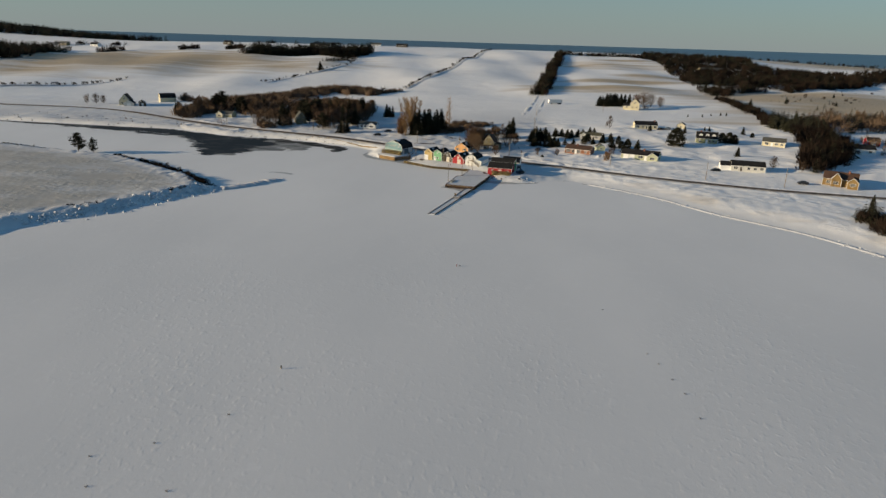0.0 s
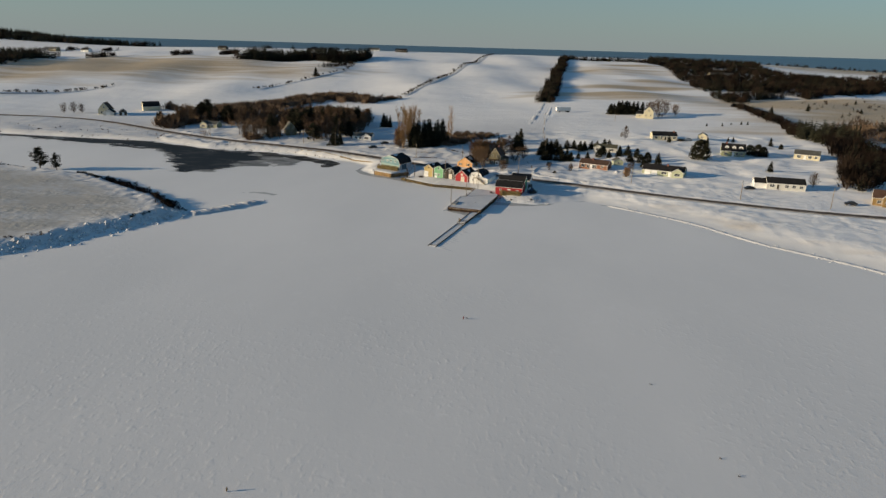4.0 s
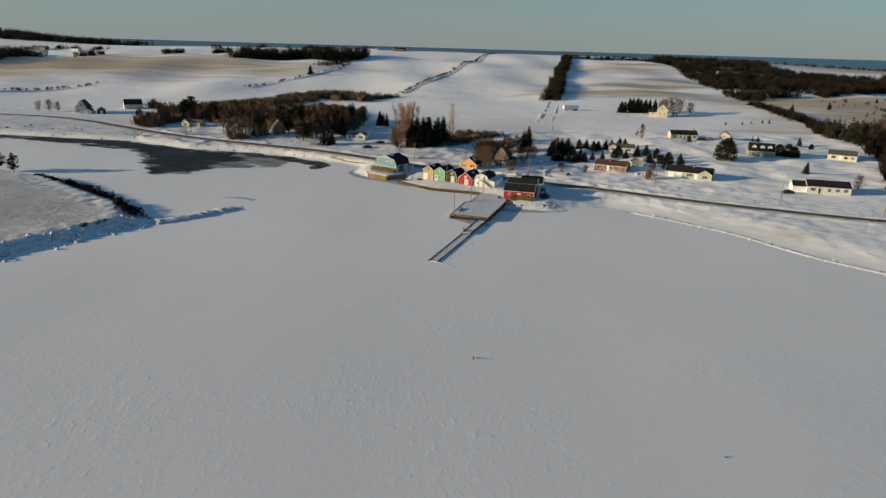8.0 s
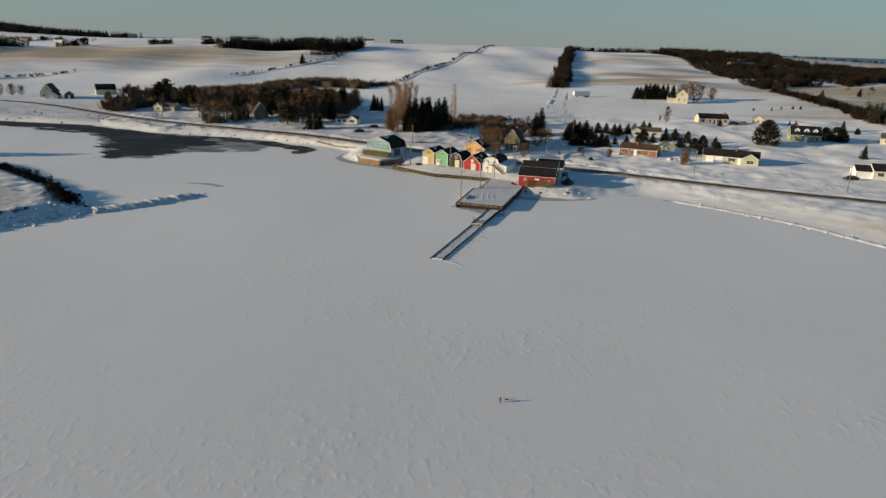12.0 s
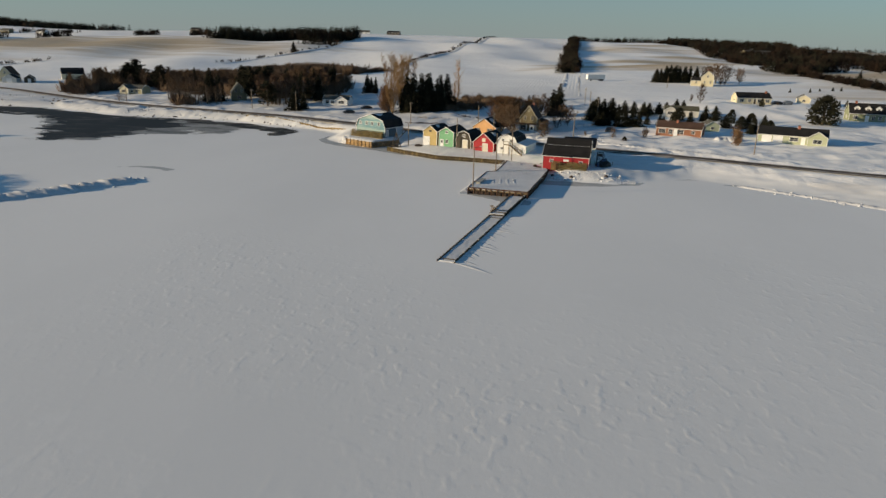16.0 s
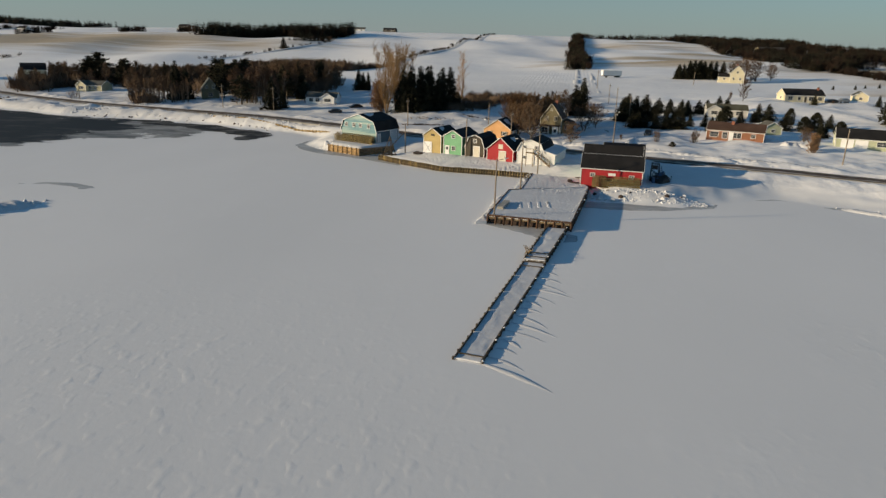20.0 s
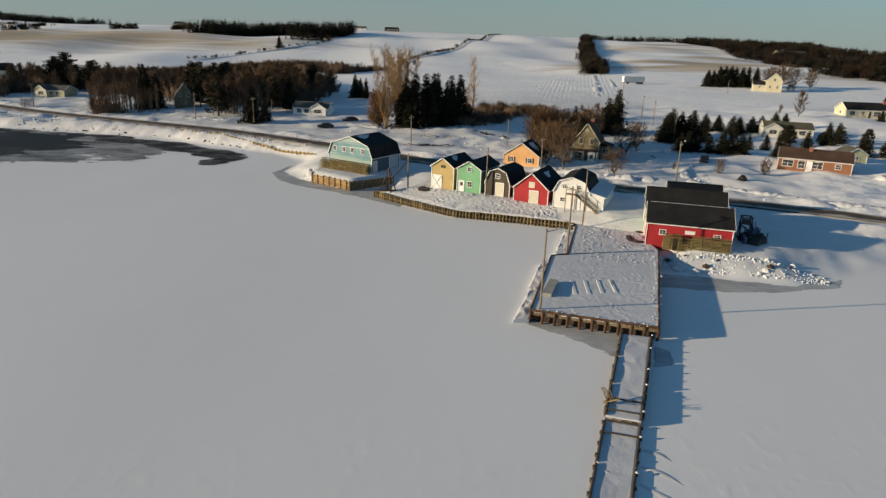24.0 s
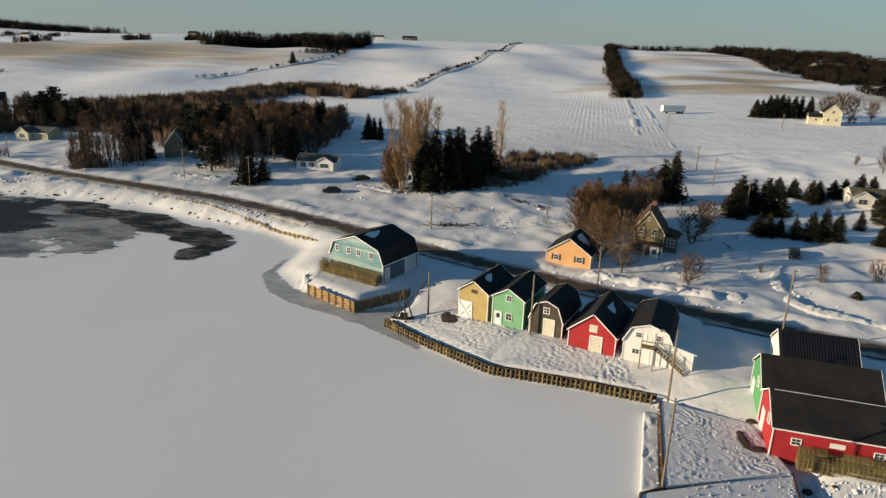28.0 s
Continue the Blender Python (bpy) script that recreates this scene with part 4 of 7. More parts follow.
h = ranch("ochre_house", "ochre yellow house with two front gables by the road", 151.4, 302.2, 163.5, 296.0, 8.0, 3.0, 5.6, OCHRE, BROWN_ROOF,
          [("win", -4.5, 1.5, 1.4, 1.2), ("win", 0.0, 1.5, 1.2, 1.2)], chimney=(0.5, 3.0, 6.4))
front_gable(h, -1.5, 4.0, 1.5, 3.2, 5.6, OCHRE, BROWN_ROOF, 8.0)
front_gable(h, 5.0, 4.2, 3.0, 2.6, 4.4, OCHRE, BROWN_ROOF, 8.0)
h = ranch("grey_cabin", "grey-white cabin with a gabled front room by the woods", -82.4, 418.2, -71.1, 417.6, 6.5, 2.4, 4.0, WHITE_BOARD, GREY_ROOF,
          [("win", -3.8, 1.4, 1.4, 1.2), ("win", -1.4, 1.4, 1.4, 1.2)])
front_gable(h, 2.6, 5.0, 1.2, 2.4, 3.9, WHITE_BOARD, GREY_ROOF, 6.5)
h = ranch("yellow_cottage", "pale yellow cottage with a gabled front at the woods", -189.0, 451.4, -178.0, 450.2, 7.0, 2.5, 4.1, MOSS_PALE, GREY_ROOF,
          [("win", 0.3, 1.4, 1.2, 1.2), ("win", 2.6, 1.4, 1.0, 1.2)])
front_gable(h, -3.0, 4.6, 1.5, 2.5, 4.2, CREAM, GREY_ROOF, 7.0)
house("woods_house", "weathered grey house with a steep gable in the woods", -124.4, 433.0, 24, 6.4, 9.0, 3.4, 7.6, OLIVE, GREY_ROOF,
      [("win", "F", -1.2, 4.4, 0.8, 1.2), ("win", "F", 1.2, 4.4, 0.8, 1.2), ("win", "F", 0, 1.6, 1.6, 1.3)], trim=CREAM_DOOR)
house("left_farmhouse", "cream farmhouse with a steep dark roof beyond the road", -283.5, 505.0, 15, 8.0, 10.0, 3.2, 8.2, CREAM, BROWN_ROOF,
      [("win", "F", -1.8, 1.6, 1.0, 1.3), ("win", "F", 1.8, 1.6, 1.0, 1.3), ("win", "F", 0, 5.0, 0.9, 1.2)])
house("farm_shed", "small dark shed in the western farmyard", -268.0, 500.0, 30, 5.0, 6.0, 2.4, 4.2, DARK_BROWN, BLACK_ROOF, [("door", "F", 0, 1.1, 1.2, 2.0, WHITE)], category="shed")
house("farm_garage", "grey garage with a dark roof in the western farmyard", -276.0, 496.5, 12, 7.0, 6.0, 2.4, 4.4, OFF_WHITE, BLACK_ROOF, [("garage", "F", 0, 1.2, 2.6, 2.2, WHITE)], category="garage")
house("cream_barn", "cream gambrel barn with a dark roof beyond the road", -266.0, 537.0, -55, 9.0, 12.0, 3.2, 6.6, CREAM, BLACK_ROOF,
      [("win", "F", -2.0, 1.6, 1.0, 1.2), ("win", "F", 2.0, 1.6, 1.0, 1.2), ("win", "F", 0, 4.6, 0.9, 1.0)], knee=(0.75, 5.2), category="barn")
ranch("far_dark_house", "dark low house on the crest of the hill", -176, 1248, -156, 1246, 12, 3.0, 6.0, DARK_BROWN, BLACK_ROOF, [("win", -4, 1.5, 2.4, 1.4), ("win", 3, 1.5, 2.4, 1.4)])
ranch("far_white_house", "small white house on the crest of the hill", -222, 1252, -205, 1252, 9, 3.0, 6.0, WHITE_BOARD, GREY_ROOF, [("win", -4, 1.5, 2.0, 1.4), ("win", 3, 1.5, 2.0, 1.4)])
ranch("far_long_barn", "long dark barn on the hill", -318, 1180, -290, 1180, 10, 3.0, 5.5, DARK_BROWN, BLACK_ROOF, [("door", 0, 1.5, 3.0, 2.8, DARK_BROWN)])
ranch("roadside_house", "white house with a dark roof behind the trees", 199, 372.0, 210, 370.0, 8, 2.8, 4.8, WHITE_BOARD, BLACK_ROOF, [("win", -3, 1.5, 1.6, 1.2), ("win", 3, 1.5, 1.6, 1.2)])
ranch("red_shed", "red outbuilding with a dark roof among the bare trees", 221, 400, 228, 399, 6, 2.8, 4.8, RED, BLACK_ROOF, [("door", 0, 1.2, 2.0, 2.2, WHITE)])
ranch("woodland_barn", "long grey barn roof among the woods", 286, 948, 318, 955, 12, 3.2, 6.5, OLIVE, GREY_ROOF, [("door", 0, 1.5, 3.0, 2.8, DARK_BROWN)])
house("cream_outbuilding", "small cream outbuilding with a pale roof", 124.5, 438, -20, 5.0, 6.0, 2.3, 3.8, CREAM, GREY_ROOF, [("win", "F", 0, 1.4, 1.0, 0.9)], category="shed")
for lx, ly, roof, wall, words in ((-742, 1128, GREY_ROOF, OLIVE, "small olive farmhouse on the far western slope"), (-690, 1134, BLACK_ROOF, WHITE_BOARD, "white farmhouse with a dark roof on the far western slope"),
                                  (-478, 1192, BLACK_ROOF, DARK_BROWN, "long dark barn near the far crest")):
    ranch("far_farmhouse", words, lx, ly, lx + 15, ly - 3, 9, 3.0, 6.2, wall, roof, [("win", -4, 1.5, 2.0, 1.4), ("win", 3, 1.5, 2.0, 1.4)])

# ---------------------------------------------------------------- waterfront
YELLOW_TIMBER = material("ochre_timber", (0.22, 0.155, 0.06), (0.38, 0.28, 0.115), 0.85, grain=4, big=1.0, bump=0.2, vary=0.25)
RUST = material("rusty_timber", (0.17, 0.105, 0.05), (0.40, 0.27, 0.13), 0.85, grain=2, big=0.5, bump=0.2, vary=0.2)
GREY_WOOD = material("grey_planks", (0.24, 0.24, 0.22), (0.38, 0.37, 0.34), 0.85, grain=3, big=0.6, bump=0.1)
WIRE = material("green_trap_wire", (0.14, 0.11, 0.04), (0.28, 0.23, 0.10), 0.8, grain=8, big=1.0, vary=0.3)
PILE = material("tarred_pile", (0.06, 0.045, 0.022), (0.20, 0.15, 0.07), 0.85, grain=2.5, big=0.8, bump=0.2, vary=0.4)
WHARF_PILE = material("brown_wharf_pile", (0.04, 0.02, 0.012), (0.12, 0.062, 0.034), 0.85, grain=2.5, big=0.6, bump=0.2, vary=0.35)
DARK_WOOD = material("dark_wet_timber", (0.035, 0.026, 0.018), (0.10, 0.075, 0.05), 0.85, grain=3, big=0.6, bump=0.2)
GRIT = material("bare_gravel", (0.035, 0.025, 0.02), (0.075, 0.05, 0.04), 0.9, grain=3, big=0.5, bump=0.2)


def prism(poly, z0, z1):
    bm = bmesh.new()
    a, b = ([bm.verts.new((x, y, z)) for x, y in poly] for z in (z0, z1))
    bm.faces.new(b)
    bm.faces.new(a[::-1])
    for i in range(len(poly)):
        j = (i + 1) % len(poly)
        bm.faces.new((a[i], a[j], b[j], b[i]))
    bmesh.ops.recalc_face_normals(bm, faces=bm.faces)
    return bm


def snow_deck(quad, nx, ny, top, amp, rough, seed, drop=0.25):
    """A lumpy sheet of trodden snow over a four-cornered deck (corners front left, front right, back right, back left)."""
    a, b, c, d = [np.array(p, float) for p in quad]
    bm, rows = bmesh.new(), []
    for j in range(ny + 1):
        row = []
        for i in range(nx + 1):
            u, v = i / nx, j / ny
            x, y = a * (1 - u) * (1 - v) + b * u * (1 - v) + c * u * v + d * (1 - u) * v
            edge = min(u, 1 - u, v, 1 - v)
            wx, wy = x + 1.4 * noise.noise((x * 0.5, y * 0.5, seed + 7)), y + 1.4 * noise.noise((x * 0.5, y * 0.5, seed + 8))
            lump = noise.noise((wx * rough * 0.8, wy * rough * 0.45, seed)) + 0.7 * noise.noise((wx * rough * 2.1, wy * rough * 1.3, seed + 4))
            lump *= 0.35 + 1.3 * max(0.0, noise.noise((x * 0.33, y * 0.33, seed + 11)) + 0.3)
            row.append(bm.verts.new((x, y, top + amp * lump * min(1, edge * 12))))
        rows.append(row)
    for p, q in zip(rows, rows[1:]):
        for i in range(nx):
            f = bm.faces.new((p[i], p[i + 1], q[i + 1], q[i]))
            f.smooth = True
    skirt = [v for v in rows[0]] + [r[-1] for r in rows[1:]] + rows[-1][-2::-1] + [r[0] for r in rows[-2:0:-1]]
    low = [bm.verts.new((v.co.x, v.co.y, top - drop)) for v in skirt]
    for i in range(len(skirt)):
        j = (i + 1) % len(skirt)
        bm.faces.new((skirt[j], skirt[i], low[i], low[j]))
    return bm


def lerp(p, q, f):
    return (p[0] + (q[0] - p[0]) * f, p[1] + (q[1] - p[1]) * f)


W_FL, W_FR, W_R, W_BR, W_BL, W_S, W_L = (-16.6, 271.7), (-4.4, 268.9), (2.1, 295.2), (1.0, 303.5), (-7.3, 307.0), (-10.4, 291.6), (-12.7, 290.4)
wharf = thing("wharf", pose(0, 0, 0), "square timber wharf with a trodden snow deck", "wharf")
part("deck", prism([W_FL, W_FR, W_R, W_BR, W_BL, W_S, W_L], 0.85, 1.22), TIMBER, wharf)
part("snow_cover", snow_deck((W_FL, W_FR, W_R, W_L), 100, 150, 1.38, 0.032, 2.3, 2.0), SNOW, wharf, "trodden snow on the deck")
part("snow_cover", snow_deck((W_S, W_R, W_BR, W_BL), 90, 120, 1.42, 0.085, 3.0, 3.0), SNOW, wharf, "trodden snow by the land")
part("crib", prism([lerp(W_FL, W_R, 0.02), lerp(W_FR, W_L, 0.02), W_R, W_BR, W_BL, W_S, W_L], -0.2, 0.85), GRIT, wharf, "dark timber cribwork")
for n, (a, b) in enumerate(((W_FL, W_FR), (W_FR, W_R), (W_L, W_FL), (W_BL, W_S), (W_S, W_L))):
    part("cap_log", rod((*a, 1.36), (*b, 1.36), 0.13, 6), WHARF_PILE, wharf)
    if n:
        part("waling", rod((*a, 0.55), (*b, 0.55), 0.12, 6), WHARF_PILE, wharf)
    length = math.hypot(b[0] - a[0], b[1] - a[1])
    count = int(length / (1.15 if n == 0 else 1.6))
    for k in range(count + 1):
        px, py = lerp(a, b, k / count)
        put("timber_post", (n == 0,), lambda: rod((0, 0, -0.3), (0, 0, 1.25), 0.15, 7), WHARF_PILE, wharf, pose(px, py, 0, 2 * math.sin(k * 7), 2 * math.cos(k * 5), 40 * k))
for quad, top, seed in ((((-18.3, 271.2), (-16.7, 271.5), (-14.7, 280.6), (-15.9, 280.8)), 0.42, 31.0), (((-16.2, 280.4), (-14.8, 280.6), (-12.8, 290.2), (-13.9, 290.6)), 0.58, 33.0),
                        (((-12.3, 292.0), (-10.6, 291.9), (-7.7, 305.6), (-9.2, 305.9)), 0.55, 35.0)):
    ledge = new("ice_ledge", mesh_of(snow_deck(quad, 8, 40, top, 0.22, 0.8, seed, top + 0.1), "ice_ledge"))
    ledge.data.materials.append(SNOW)
    tagged(ledge, "low snowy ledge of ice along the wharf", "ice ledge", "ice ledges along the wharf")
# a low plank box with slats along the left side of the deck
bench = thing("plank_box", pose(-14.0, 277.9, 1.36, 0, 0, -15), "long low grey plank box on the snowy wharf", "storage box")
part("side", box(-0.45, 0.45, -2.3, 2.3, 0.0, 0.36), GREY_WOOD, bench)
part("lid", box(-0.52, 0.52, -2.4, 2.4, 0.36, 0.43), GREY_WOOD, bench, "snow-dusted grey lid")
for k in range(4):
    lath = thing("loose_plank", pose(-11.3 + k * 1.53, 279.0 + 0.35 * k, 1.39, 0, 0, -2), "plank buried under snow on the trodden deck", "plank", "planks on the wharf")
    part("board", box(-0.15, 0.15, -2.0, 2.0, -0.05, 0.02), GREY_WOOD, lath)
    part("snow_cover", snow_deck(((-0.22, -2.1), (0.2, -2.1), (0.2, 2.1), (-0.22, 2.1)), 6, 40, 0.03, 0.03, 0.9, 3.0 + k, 0.1), SNOW, lath)

# ---- the long narrow pier
P_L, P_R, P_BR, P_BL = (-19.65, 226.2), (-17.35, 225.55), (-5.15, 268.5), (-7.85, 268.9)
pier = thing("pier", pose(0, 0, 0), "long narrow timber pier filled with drifted snow", "pier")
STEP = 0.64


def across_pier(f0, f1, z0, z1):
    quad = [lerp(P_L, P_BL, f0), lerp(P_R, P_BR, f0), lerp(P_R, P_BR, f1), lerp(P_L, P_BL, f1)]
    return prism(quad, z0, z1), quad


for f0, f1, high, seed in ((0.0, STEP, 0.16, 6.0), (STEP, 1.0, 0.55, 9.0)):
    bm, quad = across_pier(f0, f1, -0.2, high - 0.12)
    part("crib", bm, DARK_WOOD, pier)
    part("snow_cover", snow_deck(quad, 14, 130, high - 0.02, 0.07, 0.45, seed), SNOW, pier, "drifted snow between the rails")
    for a, b in ((P_L, P_BL), (P_R, P_BR)):
        count = 5 if f0 == 0 else 3
        for k in range(count):
            p, q = lerp(a, b, f0 + (f1 - f0) * k / count + 0.003), lerp(a, b, f0 + (f1 - f0) * (k + 1) / count - 0.003)
            part("rail_log", rod((*p, high + 0.04), (*q, high + 0.04 - 0.02 * math.sin(k * 5)), 0.09, 6), DARK_WOOD, pier)
            part("side_log", rod((*p, high - 0.10), (*q, high - 0.10), 0.12, 6), DARK_WOOD, pier)
for a, b, out in ((P_L, P_BL, -0.12), (P_R, P_BR, 0.12)):
    for k in range(31):
        px, py = lerp(a, b, k / 30)
        put("post", (k > 19,), lambda: rod((0, 0, -0.3), (0, 0, 0.28 if k <= 19 else 0.70), 0.10, 6), DARK_WOOD, pier, pose(px + out, py, 0, 3 * math.sin(k * 9), 3 * math.cos(k * 4), 33 * k))
        if out > 0 and (k * 7) % 5 < 2:
            put("snow_cap", (0,), lambda: rod((0, 0, 0), (0, 0, 0.08), 0.13, 6, 0.06), SNOW, pier, pose(px + out, py, 0.28 if k <= 19 else 0.70))
for f in (0.02, 0.60, 0.66, 0.70):
    a, b = lerp(P_L, P_BL, f), lerp(P_R, P_BR, f)
    part("cross_beam", rod((*a, 0.24 if f < STEP else 0.64), (*b, 0.22 if f < STEP else 0.62), 0.06, 6), DARK_WOOD, pier)
ladder = thing("fishing_gear", pose(-11.5, 255.4, 0.5), "tangle of dark ropes and poles on the pier", "fishing gear")
for k in range(9):
    t = k * 2.4
    part("pole", rod((0.5 * math.cos(t), 0.9 * math.sin(t * 1.3), 0.1), (0.6 * math.cos(t + 2), 1.0 * math.sin(t + 1.2), 0.9), 0.04, 5), TIMBER, ladder)


def drifts(name, label, rows, seed):
    """Tapered snow ridges: rows of x, y, length, turn, height, width."""
    rnd = random.Random(seed)
    for x, y, length, turn, high, wide in rows:
        bm, prev, n = bmesh.new(), None, 12
        for i in range(n + 1):
            f = i / n
            hgt = high * math.sin(math.pi * min(1, 0.08 + f * 0.92)) ** 0.8 * (1 - 0.6 * f)
            half = wide * (0.25 + 0.75 * math.sin(math.pi * min(1, 0.1 + 0.9 * f)))
            bend = 0.25 * math.sin(f * 3 + rnd.random() * 0.3)
            row = [bm.verts.new((f * length, bend + half * k, -0.05 if abs(k) == 1 else hgt * (1 - k * k))) for k in (-1, -0.5, 0, 0.4, 1)]
            if prev:
                for p in range(4):
                    bm.faces.new((prev[p], row[p], row[p + 1], prev[p + 1])).smooth = True
            prev = row
        bmesh.ops.recalc_face_normals(bm, faces=bm.faces)
        ob = new(name, mesh_of(bm, name))
        ob.data.materials.append(SNOW)
        ob.matrix_world = pose(x, y, gz(x, y), 0, 0, turn)
        tagged(ob, label, "snow drift", "drifts beside the pier")


side = []
for k in range(13):
    f = 0.03 + 0.045 * k
    px, py = lerp(P_R, P_BR, f)
    side.append((px + 0.35, py, 3.6 + 1.5 * math.sin(k * 5.1), -38 + 9 * math.sin(k * 2.3), 0.055 + 0.02 * math.sin(k * 3.7), 0.42))
drifts("snow_drift", "wind-blown snow ridge trailing from the pier", side + [(-17.3, 225.6, 7.0, -38, 0.11, 0.5), (-19.4, 226.1, 2.2, -18, 0.16, 0.4)], 5)

inner = []
for k in range(9):
    px, py = lerp(P_L, P_BL, 0.04 + 0.065 * k)
    inner.append((px + 0.15, py, 1.5 + 0.4 * math.sin(k * 3.1), -32 + 8 * math.sin(k * 1.7), 0.10, 0.34))
drifts("snow_drift", "small wind-blown snow ridge lying across the pier", [(x, y, n, turn, high + 0.10, wide) for x, y, n, turn, high, wide in inner], 6)

# ---- the piled wall in front of the huts
WALL = [(-41.3, 325.1), (-35.0, 319.6), (-26.4, 313.2), (-16.1, 311.1), (-7.3, 308.6)]
wall = tagged(new("harbour_wall"), "low retaining wall of close-set timber piles capped with ochre logs", "retaining wall")
wall_rnd = random.Random(8)
for a, b in zip(WALL, WALL[1:]):
    length = math.hypot(b[0] - a[0], b[1] - a[1])
    part("backing", prism([(a[0] + 0.05, a[1] + 0.1), (b[0] + 0.05, b[1] + 0.1), (b[0] + 0.2, b[1] + 0.6), (a[0] + 0.2, a[1] + 0.6)], -0.2, 0.95), GRIT, wall)
    part("waling", rod((a[0], a[1] - 0.16, 0.55), (b[0], b[1] - 0.16, 0.55), 0.10, 6), TIMBER, wall)
    logs = max(2, int(length / 3.4))
    for k in range(logs):
        (px, py), (qx, qy) = lerp(a, b, k / logs + 0.006), lerp(a, b, (k + 1) / logs - 0.006)
        part("cap_log", rod((px, py + wall_rnd.uniform(-0.06, 0.06), 1.08 + wall_rnd.uniform(-0.05, 0.06)), (qx, qy + wall_rnd.uniform(-0.06, 0.06), 1.08 + wall_rnd.uniform(-0.05, 0.06)), 0.09, 7, 0.08), PILE, wall)
    count = int(length / 0.55)
    for k in range(count):
        px, py = lerp(a, b, k / count)
        put("pile", (0,), lambda: rod((0, 0, -0.3), (0, 0, 1.08), 0.16, 7), YELLOW_TIMBER if wall_rnd.random() < 0.16 else PILE, wall,
            pose(px, py - 0.16 - 0.07 * (k % 2), 0.16 * wall_rnd.random(), 3 * math.sin(k * 7), 4 * math.cos(k * 5), 50 * k))


def trodden(name, quad, nx, ny, seed, label, amp=0.21):
    """A sheet of trodden snow that follows the ground and sinks into it at its edges; footprints are small dents."""
    a, b, c, d = [np.array(p, float) for p in quad]
    U, V = np.meshgrid(np.arange(nx + 1) / nx, np.arange(ny + 1) / ny)
    X, Y = [a[k] * (1 - U) * (1 - V) + b[k] * U * (1 - V) + c[k] * U * V + d[k] * (1 - U) * V for k in (0, 1)]
    under = ground(X, Y)
    bm, rows = bmesh.new(), []
    for j in range(ny + 1):
        row = []
        for i in range(nx + 1):
            u, v, x, y = i / nx, j / ny, float(X[j, i]), float(Y[j, i])
            fade = min(1, min(u, 1 - u, v, 1 - v) * 7)
            feet = noise.noise((x * 1.9, y * 1.9, seed)) + 0.9 * noise.noise((x * 4.3, y * 4.3, seed + 4))
            path = 0.35 + 0.9 * max(0.0, noise.noise((x * 0.22, y * 0.22, seed + 9)) + 0.15)
            row.append(bm.verts.new((x, y, under[j, i] - 0.12 + fade * (0.24 + amp * path * min(0.25, feet)))))
        rows.append(row)
    for p, q in zip(rows, rows[1:]):
        for i in range(nx):
            bm.faces.new((p[i], p[i + 1], q[i + 1], q[i])).smooth = True
    tagged(new(name, mesh_of(bm, name)), label, "trodden snow", kind="structure").data.materials.append(SNOW)


trodden("ground_trodden", ((-40.4, 325.6), (-26.0, 314.0), (-20.5, 322.0), (-31.0, 329.0)), 110, 62, 11.0, "trodden lumpy snow in front of the fishing huts")
trodden("ground_trodden", ((-27.0, 314.4), (-7.2, 309.6), (-8.0, 315.2), (-22.5, 322.4)), 120, 56, 14.0, "trodden lumpy snow in front of the fishing huts")

# ---- the blue barn's plot: a planked face and a side wall
PLOT = [(-55.3, 335.2), (-46.6, 329.2), (-39.3, 336.2)]
plot = tagged(new("plot_wall"), "rust-stained timber retaining wall round the barn's plot", "retaining wall")
for n, (a, b) in enumerate(zip(PLOT, PLOT[1:])):
    for k in range(4):
        z = 0.05 + 0.42 * k
        part("plank", rod((*a, z + 0.2), (*b, z + 0.2), 0.205, 4), RUST if n == 0 else TIMBER, plot)
    length = math.hypot(b[0] - a[0], b[1] - a[1])
    for k in range(int(length / 1.6) + 1):
        px, py = lerp(a, b, k * 1.6 / length)
        put("post", (n,), lambda: rod((0, 0, -0.3), (0, 0, 1.85), 0.14, 6), RUST if n == 0 else TIMBER, plot, pose(px, py - 0.2, 0))


# ---- lobster traps in stacks
def trap_parts():
    bm = bmesh.new()
    L, W, H, r = 1.15, 0.55, 0.38, 0.022
    for x in (-L / 2, -L / 6, L / 6, L / 2):
        for y in (-W / 2, W / 2):
            beam(bm, (x, y, 0), (x, y, H), r, 4)
        beam(bm, (x, -W / 2, H), (x, W / 2, H), r, 4)
        beam(bm, (x, -W / 2, 0), (x, W / 2, 0), r, 4)
    for y in (-W / 2, W / 2):
        for z in (0, H / 2, H):
            beam(bm, (-L / 2, y, z), (L / 2, y, z), r, 4)
    return bm


def trap_slats():
    bm = bmesh.new()
    for k in range(5):
        y = -0.24 + 0.12 * k
        block(bm, -0.57, 0.57, y - 0.03, y + 0.03, 0.02, 0.04)
        block(bm, -0.57, 0.57, y - 0.02, y + 0.02, 0.37, 0.385)
    return bm


